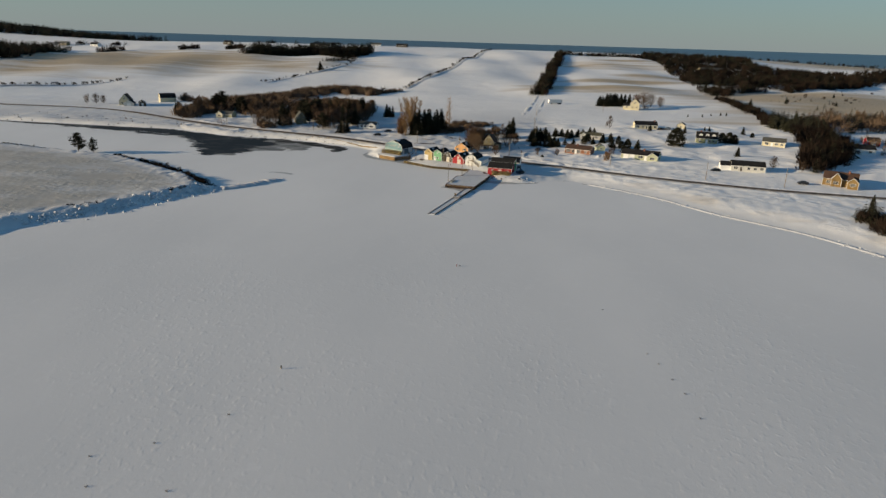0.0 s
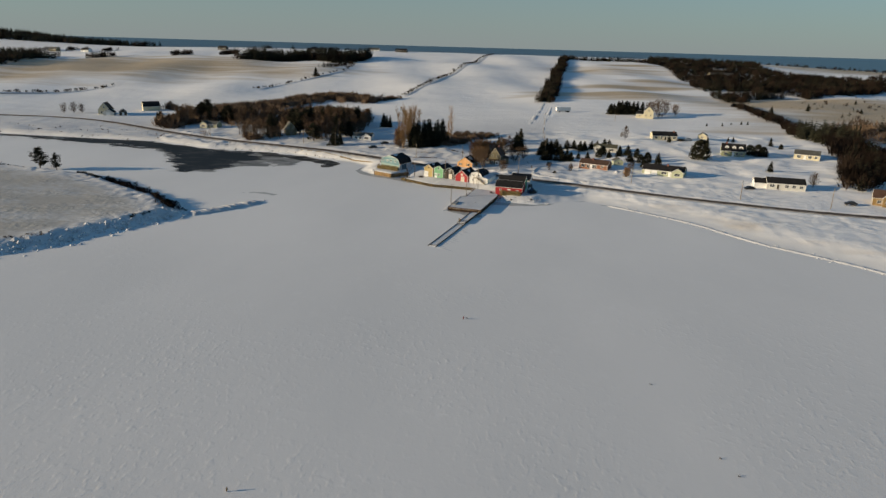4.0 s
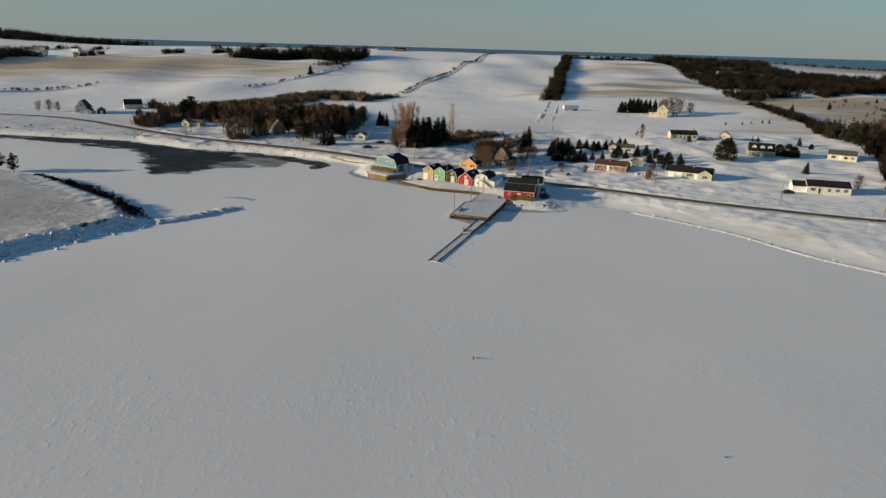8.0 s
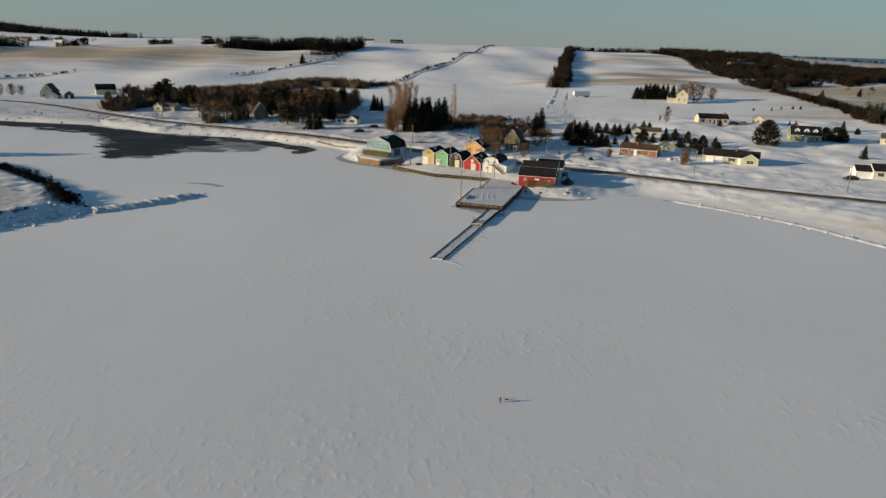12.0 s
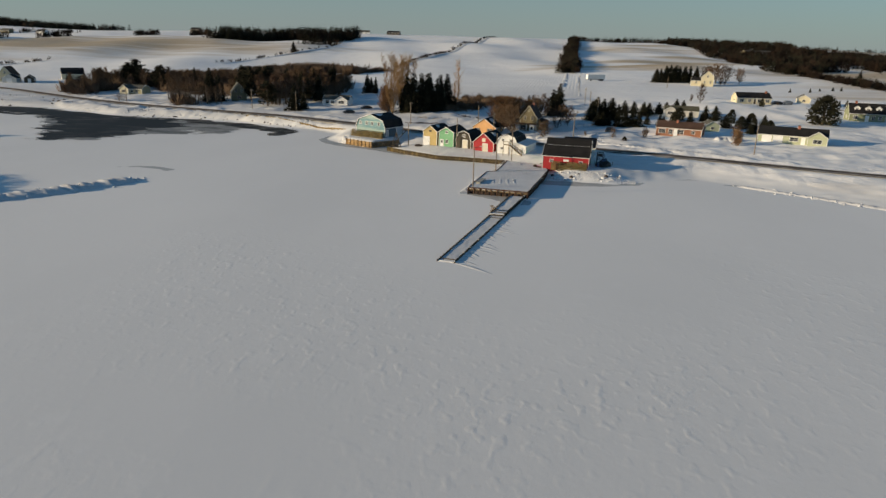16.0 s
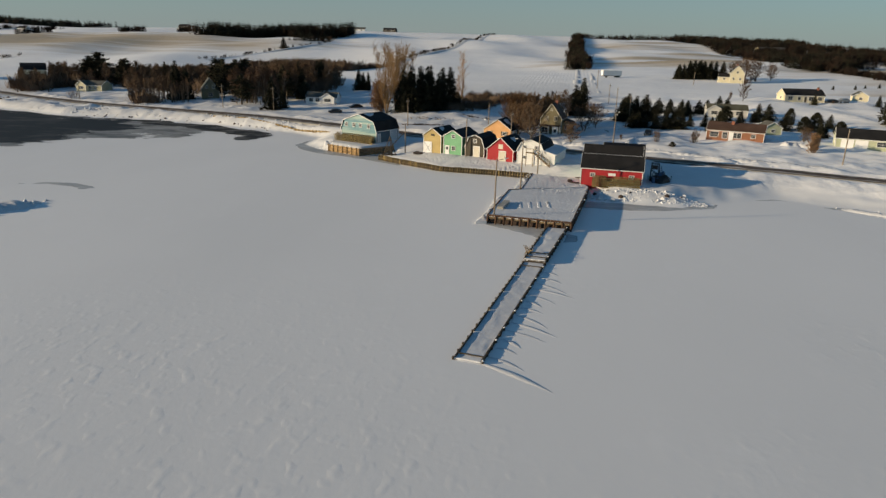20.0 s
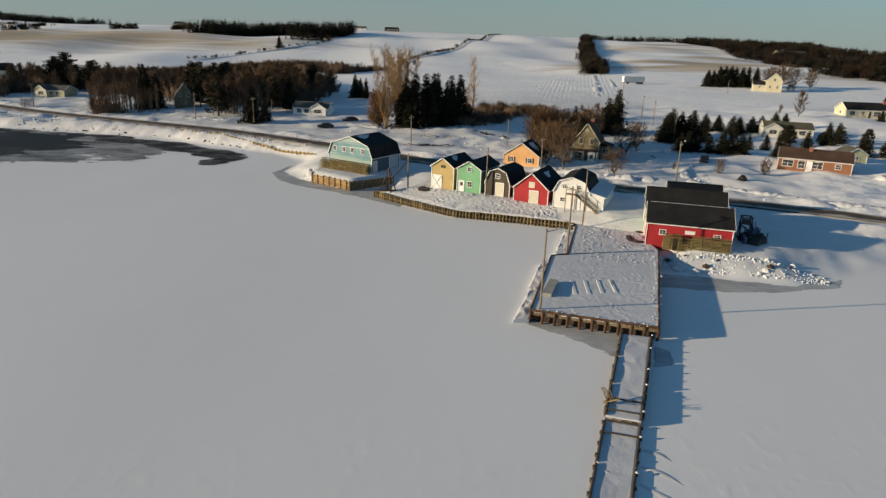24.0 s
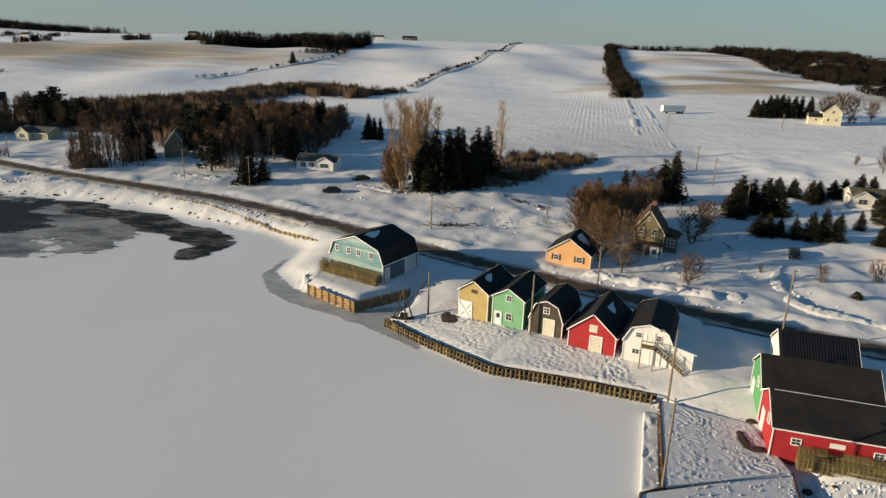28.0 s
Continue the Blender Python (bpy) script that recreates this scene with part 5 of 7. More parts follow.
def trap_stack(first, last, z, high, label):
    """Rows of traps end to end from one point to another, high of them on top of each other."""
    rnd = random.Random(int(first[0] * 10))
    length = math.hypot(last[0] - first[0], last[1] - first[1])
    turn = math.degrees(math.atan2(last[1] - first[1], last[0] - first[0]))
    count = int(length / 1.2)
    for k in range(count):
        levels = high - (1 if rnd.random() < 0.3 else 0)
        for row in range(2):
            for j in range(levels - row):
                px, py = lerp(first, last, (k + 0.5) / count)
                m = pose(px, py, z, 0, 0, turn) @ pose(rnd.uniform(-0.04, 0.04), -0.62 * row + rnd.uniform(-0.03, 0.03), 0.39 * j)
                t = thing("lobster_trap", m, label, "lobster trap", "stacked lobster traps")
                part("frame", shared(("trap_frame",), trap_parts), WIRE, t)
                part("slats", shared(("trap_slats",), trap_slats), TRAP_WOOD, t)


TRAP_WOOD = material("trap_slats", (0.13, 0.09, 0.04), (0.27, 0.19, 0.09), 0.85, grain=5, big=1.0, vary=0.3)
trap_stack((2.9, 296.6), (11.2, 294.6), 1.45, 5, "weathered wire lobster trap stacked beside the red barn")
trap_stack((-54.9, 342.4), (-44.2, 336.2), 1.9, 5, "brown wooden lobster trap stacked against the blue barn")

# ---- poles, lights and the hoist
LAMP_GLASS = material("lamp_glass", (0.5, 0.5, 0.48), (0.6, 0.6, 0.58), 0.3)
POLE_WOOD = material("pole_wood", (0.14, 0.11, 0.08), (0.26, 0.21, 0.16), 0.85, grain=4, big=0.6)


def utility_pole(x, y, high, arm=True, lamp=0.0, turn=0.0, lean=0.0, label="weathered wooden utility pole with a crossarm"):
    p = thing("utility_pole", pose(x, y, gz(x, y), lean, 0, turn), label, "utility pole", "poles along the road")
    part("pole", rod((0, 0, -0.8), (0, 0, high), 0.15, 8, 0.10), POLE_WOOD, p)
    if arm:
        part("crossarm", box(-0.9, 0.9, -0.12, -0.02, high - 0.75, high - 0.6), POLE_WOOD, p)
        for u in (-0.75, 0.0, 0.75):
            part("insulator", rod((u, -0.07, high - 0.6), (u, -0.07, high - 0.42), 0.05, 6), LAMP_GLASS, p)
    if lamp:
        part("lamp_arm", rod((0, 0, high - 0.4), (lamp, -0.3, high), 0.04, 6), DARK_METAL, p)
        part("lamp_head", box(lamp - 0.45, lamp + 0.1, -0.42, -0.18, high - 0.05, high + 0.08), LAMP_GLASS, p)


def deck_pole(x, y, z, high, lamp, turn):
    p = thing("light_pole", pose(x, y, z, 0, 0, turn), "tall wooden light pole with a lamp arm on the wharf", "light pole", "light poles on the wharf")
    part("pole", rod((0, 0, -0.6), (0, 0, high), 0.13, 8, 0.09), POLE_WOOD, p)
    part("lamp_arm", rod((0, 0, high - 0.3), (lamp, 0, high), 0.04, 6), DARK_METAL, p)
    part("lamp_head", box(lamp - 0.3, lamp + 0.3, -0.12, 0.12, high - 0.06, high + 0.07), LAMP_GLASS, p)


deck_pole(-15.6, 272.0, 1.3, 8.6, 1.4, 10)
deck_pole(-10.6, 291.5, 1.3, 9.0, 1.2, 170)
deck_pole(-6.3, 307.6, 1.6, 8.2, -2.0, 20)
for row in ((-35.4, 326.8, 6.4, False, 0.0), (-21.2, 320.9, 8.4, False, 0.0), (-10.8, 334.5, 8.5, True, 0.0), (11.0, 321.6, 10.3, True, 1.4), (-39.2, 366.5, 8.0, True, 0.0),
            (-15.8, 374.5, 6.4, False, 0.0), (60.0, 320.5, 8.0, True, 0.0), (29.6, 430.6, 7.6, True, 0.0), (29.0, 412.7, 7.9, True, 0.0), (34.7, 489.2, 8.5, True, 0.0),
            (87.3, 519.5, 6.0, False, 0.0), (27.5, 384.0, 8.5, True, 0.0), (-88.0, 397.0, 8.0, True, 0.0), (-108, 403.5, 8.0, True, 0.0), (-170.0, 421.0, 8.0, True, 0.0), (131.0, 292.5, 8.5, True, 0.0), (186.0, 286.0, 8.5, True, 0.0),
            (100.0, 302.0, 8.0, True, 0.0)):
    utility_pole(*row, turn=60)

hoist = thing("boat_hoist", pose(-38.8, 325.8, 1.15), "dark timber A-frame boat hoist with a slanting boom", "hoist")
for a in ((-1.5, 0.0), (0.5, -1.2), (1.3, 0.4)):
    part("leg", rod((*a, -0.2), (0, 0, 4.2), 0.11, 6), DARK_WOOD, hoist)
part("boom", rod((-0.9, -0.5, 0.5), (3.0, 2.2, 5.0), 0.10, 6), DARK_WOOD, hoist)
part("winch", box(-0.4, 0.6, -0.7, 0.1, 0.0, 0.8), DARK_METAL, hoist)
part("skid", box(-1.8, 1.6, -0.2, 0.1, -0.1, 0.15), DARK_WOOD, hoist)
bucket = thing("dark_melted_patch", pose(-31.8, 325.9, 1.78), "dark gravel heap with melted snow beside the yellow hut", "gravel heap")


def heap(seed, sx, sy, sz, mat, parent, name, detail=2):
    bm = bmesh.new()
    bmesh.ops.create_icosphere(bm, subdivisions=detail, radius=1.0)
    for v in bm.verts:
        n = 1 + 0.35 * noise.noise(v.co * 1.7 + Vector((seed * 3.1, 0, 0)))
        v.co = Vector((v.co.x * sx * n, v.co.y * sy * n, max(-0.15, v.co.z) * sz * n))
    return part(name, bm, mat, parent)


heap(3, 1.9, 2.2, 0.28, GRIT, bucket, "gravel")
for k, (px, py, sx, sy) in enumerate(((-0.7, 299.8, 0.55, 1.4), (0.1, 298.6, 0.9, 0.6), (1.4, 303.8, 0.6, 0.5), (-0.6, 301.3, 0.45, 0.4))):
    t = thing("bare_patch", pose(px, py, 1.50), "dark bare ground where snow melted beside the red barn", "bare ground")
    heap(10 + k, sx, sy, 0.10, GRIT, t, "gravel")

# ---- broken ice and snow blocks along the shore
rnd = random.Random(11)
for k in range(26):
    if k < 16:
        px, py = 3.0 + 9.5 * rnd.random(), 0
        py = 294.6 - 0.28 * (px - 3) - 3.6 * rnd.random()
    else:
        px, py = 13 + 6 * rnd.random(), 289.5 + 3.5 * rnd.random()
    s = 0.2 + 0.4 * rnd.random() ** 2
    t = thing("ice_block", pose(px, py, gz(px, py) + 0.12, 0, 0, rnd.uniform(0, 360)), "broken block of snowy shore ice", "ice block", "broken ice by the red barn")
    heap(40 + k, s, s * rnd.uniform(0.6, 1.2), s * 0.9, SNOW if k % 5 else GRIT, t, "block", 1)

# ---- gear in the shade behind the red barn
gear = thing("boat_cradle", pose(16.2, 300.8, 1.2, 0, 0, 25), "dark steel boat cradle standing in the snow", "boat cradle")
for s in (-1, 1):
    part("runner", box(-2.2, 2.2, s * 0.9 - 0.08, s * 0.9 + 0.08, 0, 0.2), DARK_METAL, gear)
    for u in (-1.8, 0.0, 1.8):
        part("upright", rod((u, s * 0.9, 0.1), (u, s * 1.2, 1.9), 0.07, 6), DARK_METAL, gear)
for u in (-1.8, 0.0, 1.8):
    part("crosspiece", box(u - 0.08, u + 0.08, -0.9, 0.9, 0.1, 0.3), DARK_METAL, gear)
gantry = thing("boat_gantry", pose(15.0, 300.4, gz(15.0, 300.4), 0, 0, -12), "tall dark steel frame with a ladder beside the red barn", "gantry")
for u in (-0.7, 0.9):
    for v in (-0.8, 0.8):
        part("post", rod((u, v, -0.2), (u * 0.8, v * 0.8, 3.3), 0.09, 6), DARK_METAL, gantry)
    part("top_beam", rod((u * 0.8, -0.75, 3.25), (u * 0.8, 0.75, 3.25), 0.08, 6), DARK_METAL, gantry)
    part("side_brace", rod((u, -0.8, 0.4), (u * 0.8, 0.66, 3.0), 0.06, 5), DARK_METAL, gantry)
for v in (-0.65, 0.65):
    part("cross_beam", rod((-0.7, v, 3.25), (0.85, v, 3.25), 0.08, 6), DARK_METAL, gantry)
part("hoist_box", box(-0.45, 0.55, -0.4, 0.4, 2.2, 2.9), DARK_METAL, gantry)
for u in (1.5, 1.9):
    part("ladder_rail", rod((u, -0.5, -0.1), (u - 0.8, -0.5, 2.9), 0.04, 5), DARK_METAL, gantry)
for k in range(7):
    z = 0.3 + 0.36 * k
    part("rung", rod((1.5 - 0.267 * z, -0.5, z), (1.9 - 0.267 * z, -0.5, z), 0.03, 5), DARK_METAL, gantry)
BARREL = material("blue_plastic", (0.03, 0.08, 0.16), (0.05, 0.12, 0.22), 0.5)
for px, py in ((14.6, 299.2), (15.3, 298.6), (14.4, 298.1)):
    t = thing("barrel", pose(px, py, gz(px, py)), "blue plastic barrel standing in the snow", "barrel", "barrels behind the red barn")
    part("body", rod((0, 0, -0.1), (0, 0, 0.9), 0.29, 12), BARREL, t)
    part("rim", rod((0, 0, 0.88), (0, 0, 0.95), 0.31, 12), BARREL, t)
log = thing("driftwood", pose(18.6, 302.5, 1.3, 0, 0, 60), "dark fallen timber lying in the snow", "timber")
part("log", rod((-2.5, 0, 0.2), (2.5, 0.3, 0.5), 0.16, 7, 0.10), TIMBER, log)


# ---- dark water and grey ice in the bay
def blot(name, outline, z, mat, label, category, cell=1.0, pad=4.0):
    """A flat sheet that knows how far each point lies inside an outline."""
    ox, oy = [p[0] for p in outline], [p[1] for p in outline]
    X, Y = np.meshgrid(np.arange(min(ox) - pad, max(ox) + pad, cell), np.arange(min(oy) - pad, max(oy) + pad, cell))
    d = away(outline + outline[:1], X, Y)
    d = np.where(inside(outline, X, Y), d, -d)
    ny, nx = X.shape
    idx = np.arange(nx * ny).reshape(ny, nx)
    faces = np.stack([idx[:-1, :-1], idx[:-1, 1:], idx[1:, 1:], idx[1:, :-1]], -1).reshape(-1, 4)
    near = (d > -pad).ravel()
    me = from_lists(name, np.stack([X, Y, np.full_like(X, z)], -1).reshape(-1, 3).tolist(), faces[near[faces].all(1)].tolist())
    me.attributes.new("cover", "FLOAT", "POINT").data.foreach_set("value", d.ravel().astype(np.float32))
    return setting(name, me, mat, label, category)


blot("thin_ice", [(-196, 398), (-176, 374), (-160, 350), (-142, 327), (-131, 325), (-127, 340), (-115, 344), (-109, 348), (-113, 352.5), (-118, 355.5), (-115, 357), (-108, 353.5), (-106, 346), (-100, 349),
                  (-98, 360), (-100, 366), (-106, 370), (-114, 375), (-120, 380), (-128, 385), (-140, 387), (-160, 390), (-180, 399)], 0.025, THIN_ICE, "thin grey-brown ice at the mouth of the creek", "thin ice", 1.5, 9.0)
blot("water_cove", [(-252, 413), (-216, 410), (-196, 405), (-162, 389), (-131, 382), (-124, 374), (-119, 363), (-126, 350), (-131, 331), (-143, 326), (-160, 350), (-172, 376), (-196, 387), (-231, 393), (-252, 402)], 0.035, WATER,
     "dark open water at the mouth of the creek", "open water", 1.5, 9.0)
blot("water_lead", [(-129, 384), (-119, 386.5), (-115, 380), (-107, 378.5), (-100, 377.3), (-92, 370.5), (-87, 368.2), (-82, 366.5), (-77, 360), (-78.5, 351.5), (-83.5, 348.5), (-86, 352), (-84, 356), (-89, 358.5),
                    (-93, 363), (-99, 363.5), (-102, 367), (-107, 370), (-113, 372.5), (-122, 374)], 0.045, DARK_LEAD,
     "dark strip of open water along the bank", "open water", 0.8, 4.0)
blot("water_flats", [(-262, 425), (-230, 415), (-205, 406), (-190, 404), (-200, 400), (-230, 396), (-262, 404), (-300, 408), (-300, 416)], 0.028, FLATS, "dark wet streaks over the tidal flats", "wet ice", 1.5, 9.0)
blot("water_creek", [(-330, 415), (-273, 407), (-231, 394), (-205, 399), (-206, 402), (-232, 400), (-273, 411), (-330, 419)], 0.03, DARK_LEAD, "narrow dark creek between snowy flats", "creek", 1.5, 9.0)
blot("grey_ice", [(-60, 358), (-64.5, 350), (-65.5, 343), (-62.5, 336.5), (-58, 332), (-52, 329), (-46.5, 326), (-41.5, 323.0), (-36, 318.2), (-35.4, 319.6), (-40.5, 325), (-39.3, 333), (-45.6, 330), (-52, 333.5), (-57.5, 337), (-61.5, 344), (-61, 352)], 0.02, GREY_ICE, "wet grey ice round the barn's plot", "grey ice", 0.5, 2.0)
blot("grey_ice", [(-17.8, 272.4), (-15, 269.9), (-12, 267.8), (-9.0, 264.4), (-7.8, 269.5), (-12, 271.5)], 0.02, GREY_ICE, "wet grey ice below the wharf", "grey ice", 0.4, 2.0)
blot("grey_ice", [(0.2, 289.4), (6, 289.2), (9.2, 287.9), (17.5, 287.8), (24, 290.5), (22, 287.5), (14, 284.6), (7.4, 283.8), (-0.3, 284.4)], 0.02, GREY_ICE, "wet grey ice along the shore", "grey ice", 0.5, 2.0)
blot("grey_ice", [(-6.0, 263.2), (-4.2, 263.8), (-3.8, 266.6), (-5.0, 267.4)], 0.02, WET_PATCH, "dark wet patch beside the pier", "wet ice", 0.3, 1.0)
for a, b, fat in (((24.5, 296.6), (38, 296.2), 0.9), ((43, 291.5), (54, 286.8), 2.2)):
    blot("grey_ice", [a, ((a[0] + b[0]) / 2, (a[1] + b[1]) / 2 - 0.7 * fat), b, ((a[0] + b[0]) / 2, (a[1] + b[1]) / 2 + fat)], 0.02, GREY_ICE, "thin strip of wet grey ice", "grey ice", 0.4, 2.0)

blot("grey_ice", [(-100.5, 286.4), (-96, 288.6), (-91, 288.4), (-85.8, 285.6), (-87.5, 284.2), (-90.5, 286.2), (-95.5, 287.2)], 0.02, GREY_ICE, "curved strip of wet grey ice off the spit", "grey ice", 0.4, 2.0)

# ---- stakes and tufts that stick out of the ice
STRAW = material("dry_weed", (0.03, 0.025, 0.018), (0.07, 0.055, 0.035), 0.9)
for px, py in ((-48.0, 82.7), (-55.6, 78.5), (-52.2, 72.0), (-41.0, 72.3), (-39.9, 91.6), (29.3, 145.6), (37.1, 112.9), (38.1, 107.8), (38.4, 99.7), (34.7, 123.3), (36.0, 119.1), (-30, 66), (-5.8, 171.9)):
    t = thing("weed_tuft", pose(px, py, 0), "small dark tuft of weed frozen in the ice", "weed", "tufts on the ice")
    bm = bmesh.new()
    for k in range(7):
        a = k * 0.9
        beam(bm, (0.05 * math.cos(a), 0.05 * math.sin(a), -0.02), (0.28 * math.cos(a), 0.28 * math.sin(a), 0.18 + 0.04 * (k % 3)), 0.035, 3, 0.01)
    part("stems", bm, STRAW, t)
RED_PLASTIC = material("red_marker", (0.14, 0.03, 0.02), (0.20, 0.05, 0.03), 0.5)
for px, py, mat, label in ((-36.3, 108.0, TIMBER, "short dark wooden stake frozen in the ice"), (-6.6, 171.2, RED_PLASTIC, "small dark red marker stake frozen in the ice")):
    t = thing("marker_stake", pose(px, py, 0, 4, 6, 0), label, "marker stake")
    part("stake", rod((0, 0, -0.1), (0, 0, 0.75), 0.07, 6), mat, t)
    part("collar", rod((0, 0, 0.3), (0, 0, 0.5), 0.14, 8), mat, t)

# ---------------------------------------------------------------- trees
SPRUCE = material("spruce_needles", (0.016, 0.0165, 0.011), (0.046, 0.045, 0.027), 0.85, grain=2.0, big=0.6, spec=0.1, vary=0.3)
DARK_TWIG = material("far_twigs", (0.009, 0.006, 0.005), (0.026, 0.017, 0.012), 0.9, grain=0.5, big=0.1, spec=0.1)
BARK = material("grey_bark", (0.07, 0.055, 0.04), (0.16, 0.125, 0.095), 0.9, grain=4, big=1.0, vary=0.3)
TWIG = material("bare_twigs", (0.085, 0.055, 0.036), (0.165, 0.108, 0.070), 0.9, grain=1.0, big=0.3, spec=0.1, vary=0.25)
POPLAR = material("poplar_twigs", (0.24, 0.145, 0.07), (0.39, 0.25, 0.125), 0.9, grain=1.0, big=0.3, spec=0.1)
BRUSH = material("brown_brush", (0.085, 0.057, 0.040), (0.165, 0.115, 0.080), 0.9, grain=0.4, big=0.08, spec=0.1)
RUSSET = material("russet_twigs", (0.075, 0.045, 0.031), (0.14, 0.086, 0.060), 0.9, grain=1.0, big=0.3, spec=0.1, vary=0.25)
PALE_BARK = material("birch_bark", (0.20, 0.16, 0.12), (0.38, 0.32, 0.26), 0.85, grain=4, big=1.0, vary=0.2)
WILLOW = material("willow_twigs", (0.19, 0.105, 0.052), (0.31, 0.185, 0.10), 0.9, grain=1.0, big=0.3, spec=0.1)


def far_crown(seed, layers=8, arms=6, wide=0.26, bottom=0.03):
    """A cheap spruce crown one metre high, for woods that stay far off."""
    rnd, verts, faces = random.Random(seed), [], []
    for k in range(layers):
        f = k / (layers - 1)
        z, r = bottom + (0.985 - bottom) * f, wide * (1 - f) ** 0.72 * rnd.uniform(0.75, 1.15) + 0.012
        for i in range(arms):
            a, n = 2 * math.pi * (i + rnd.random() * 0.9) / arms + k, len(verts)
            rr, half = r * rnd.uniform(0.5, 1.25), 0.36 * rnd.uniform(0.6, 1.3)
            droop = rr * rnd.uniform(-0.05, 0.5)
            verts += [(0, 0, z + 0.05), (math.cos(a) * rr, math.sin(a) * rr, z - droop),
                      (math.cos(a - half) * rr * 0.65, math.sin(a - half) * rr * 0.65, z - droop * 0.9), (math.cos(a + half) * rr * 0.65, math.sin(a + half) * rr * 0.65, z - droop * 0.9)]
            faces += [(n, n + 2, n + 1), (n, n + 1, n + 3), (n + 2, n + 3, n + 1)]
    return verts, faces


def sprays(rnd, verts, faces, at, out, size, count):
    """Small tufts of needles strewn round a point; out: the way that the branch runs."""
    for _ in range(count):
        p = at + Vector((rnd.gauss(0, 0.45), rnd.gauss(0, 0.45), rnd.gauss(0, 0.28))) * size
        d = (out + Vector((rnd.gauss(0, 0.6), rnd.gauss(0, 0.6), rnd.gauss(0.1, 0.45)))).normalized()
        w = d.cross(Vector((rnd.random() - 0.5, rnd.random() - 0.5, rnd.random()))).normalized()
        k, n = size * rnd.uniform(0.5, 1.0), len(verts)
        verts += [tuple(p - d * k * 0.5 - w * k * 0.28), tuple(p - d * k * 0.5 + w * k * 0.28), tuple(p + d * k * 0.7)]
        faces.append((n, n + 1, n + 2))


def spruce_crown(seed, layers=26, wide=0.25, bottom=0.05, power=0.8):
    """The needles of a spruce one metre high: whorls of drooping branches, each a row of small sprays."""
    rnd, verts, faces = random.Random(seed), [], []
    lobe = [rnd.uniform(0.7, 1.2) for _ in range(7)]
    for k in range(layers):
        f = k / (layers - 1)
        z, r = bottom + (0.97 - bottom) * f, wide * (1 - f) ** power * rnd.uniform(0.8, 1.1) + 0.010
        count = max(4, int(10 * (1 - 0.55 * f)))
        for i in range(count):
            a = 2 * math.pi * (i + rnd.random() * 0.9) / count + k
            rr = r * rnd.uniform(0.6, 1.2) * lobe[int((a % 6.283) / 6.284 * 7)]
            out = Vector((math.cos(a), math.sin(a), -0.25))
            for q in (0.35, 0.65, 0.95) if rr > 0.05 else (0.6,):
                sprays(rnd, verts, faces, Vector((math.cos(a) * rr * q, math.sin(a) * rr * q, z - rr * 0.32 * q * q)), out, 0.045 + 0.14 * rr, 6)
    sprays(rnd, verts, faces, Vector((0, 0, 0.98)), Vector((0, 0, 1)), 0.03, 6)
    return verts, faces


def pine_crown(seed, wide=0.24, bottom=0.22):
    """The needles of a pine one metre high: loose clumps on uneven branches, with gaps between them."""
    rnd, verts, faces = random.Random(seed), [], []
    for k in range(15):
        f = k / 14
        z = bottom + (0.96 - bottom) * f
        r = wide * math.sin(math.pi * (0.24 + 0.74 * f)) ** 0.8
        for i in range(5 if f < 0.8 else 3):
            a = rnd.uniform(0, 6.283)
            rr = r * rnd.uniform(0.35, 1.2)
            at = Vector((math.cos(a) * rr, math.sin(a) * rr, z + rnd.uniform(-0.03, 0.05)))
            sprays(rnd, verts, faces, at, Vector((math.cos(a), math.sin(a), 0.3)), 0.06 + 0.05 * rnd.random(), 15)
            sprays(rnd, verts, faces, at * 0.5 + Vector((0, 0, z * 0.5)), Vector((math.cos(a), math.sin(a), 0.3)), 0.06, 7)
    return verts, faces


def bush_crown(seed, wide=0.42):
    """The needles of a dense, egg-shaped conifer one metre high."""
    rnd, verts, faces = random.Random(seed), [], []
    for k in range(300):
        z = rnd.random()
        a, r = rnd.uniform(0, 6.283), wide * math.sin(math.pi * (0.30 + 0.68 * z)) ** 0.75
        r *= (0.80 + 0.28 * noise.noise((math.cos(a) * 1.6, math.sin(a) * 1.6, z * 3 + seed))) * (1 if k % 4 else 0.6)
        sprays(rnd, verts, faces, Vector((math.cos(a) * r, math.sin(a) * r, 0.02 + 0.94 * z)), Vector((math.cos(a), math.sin(a), 0.4)), 0.115, 7)
    return verts, faces


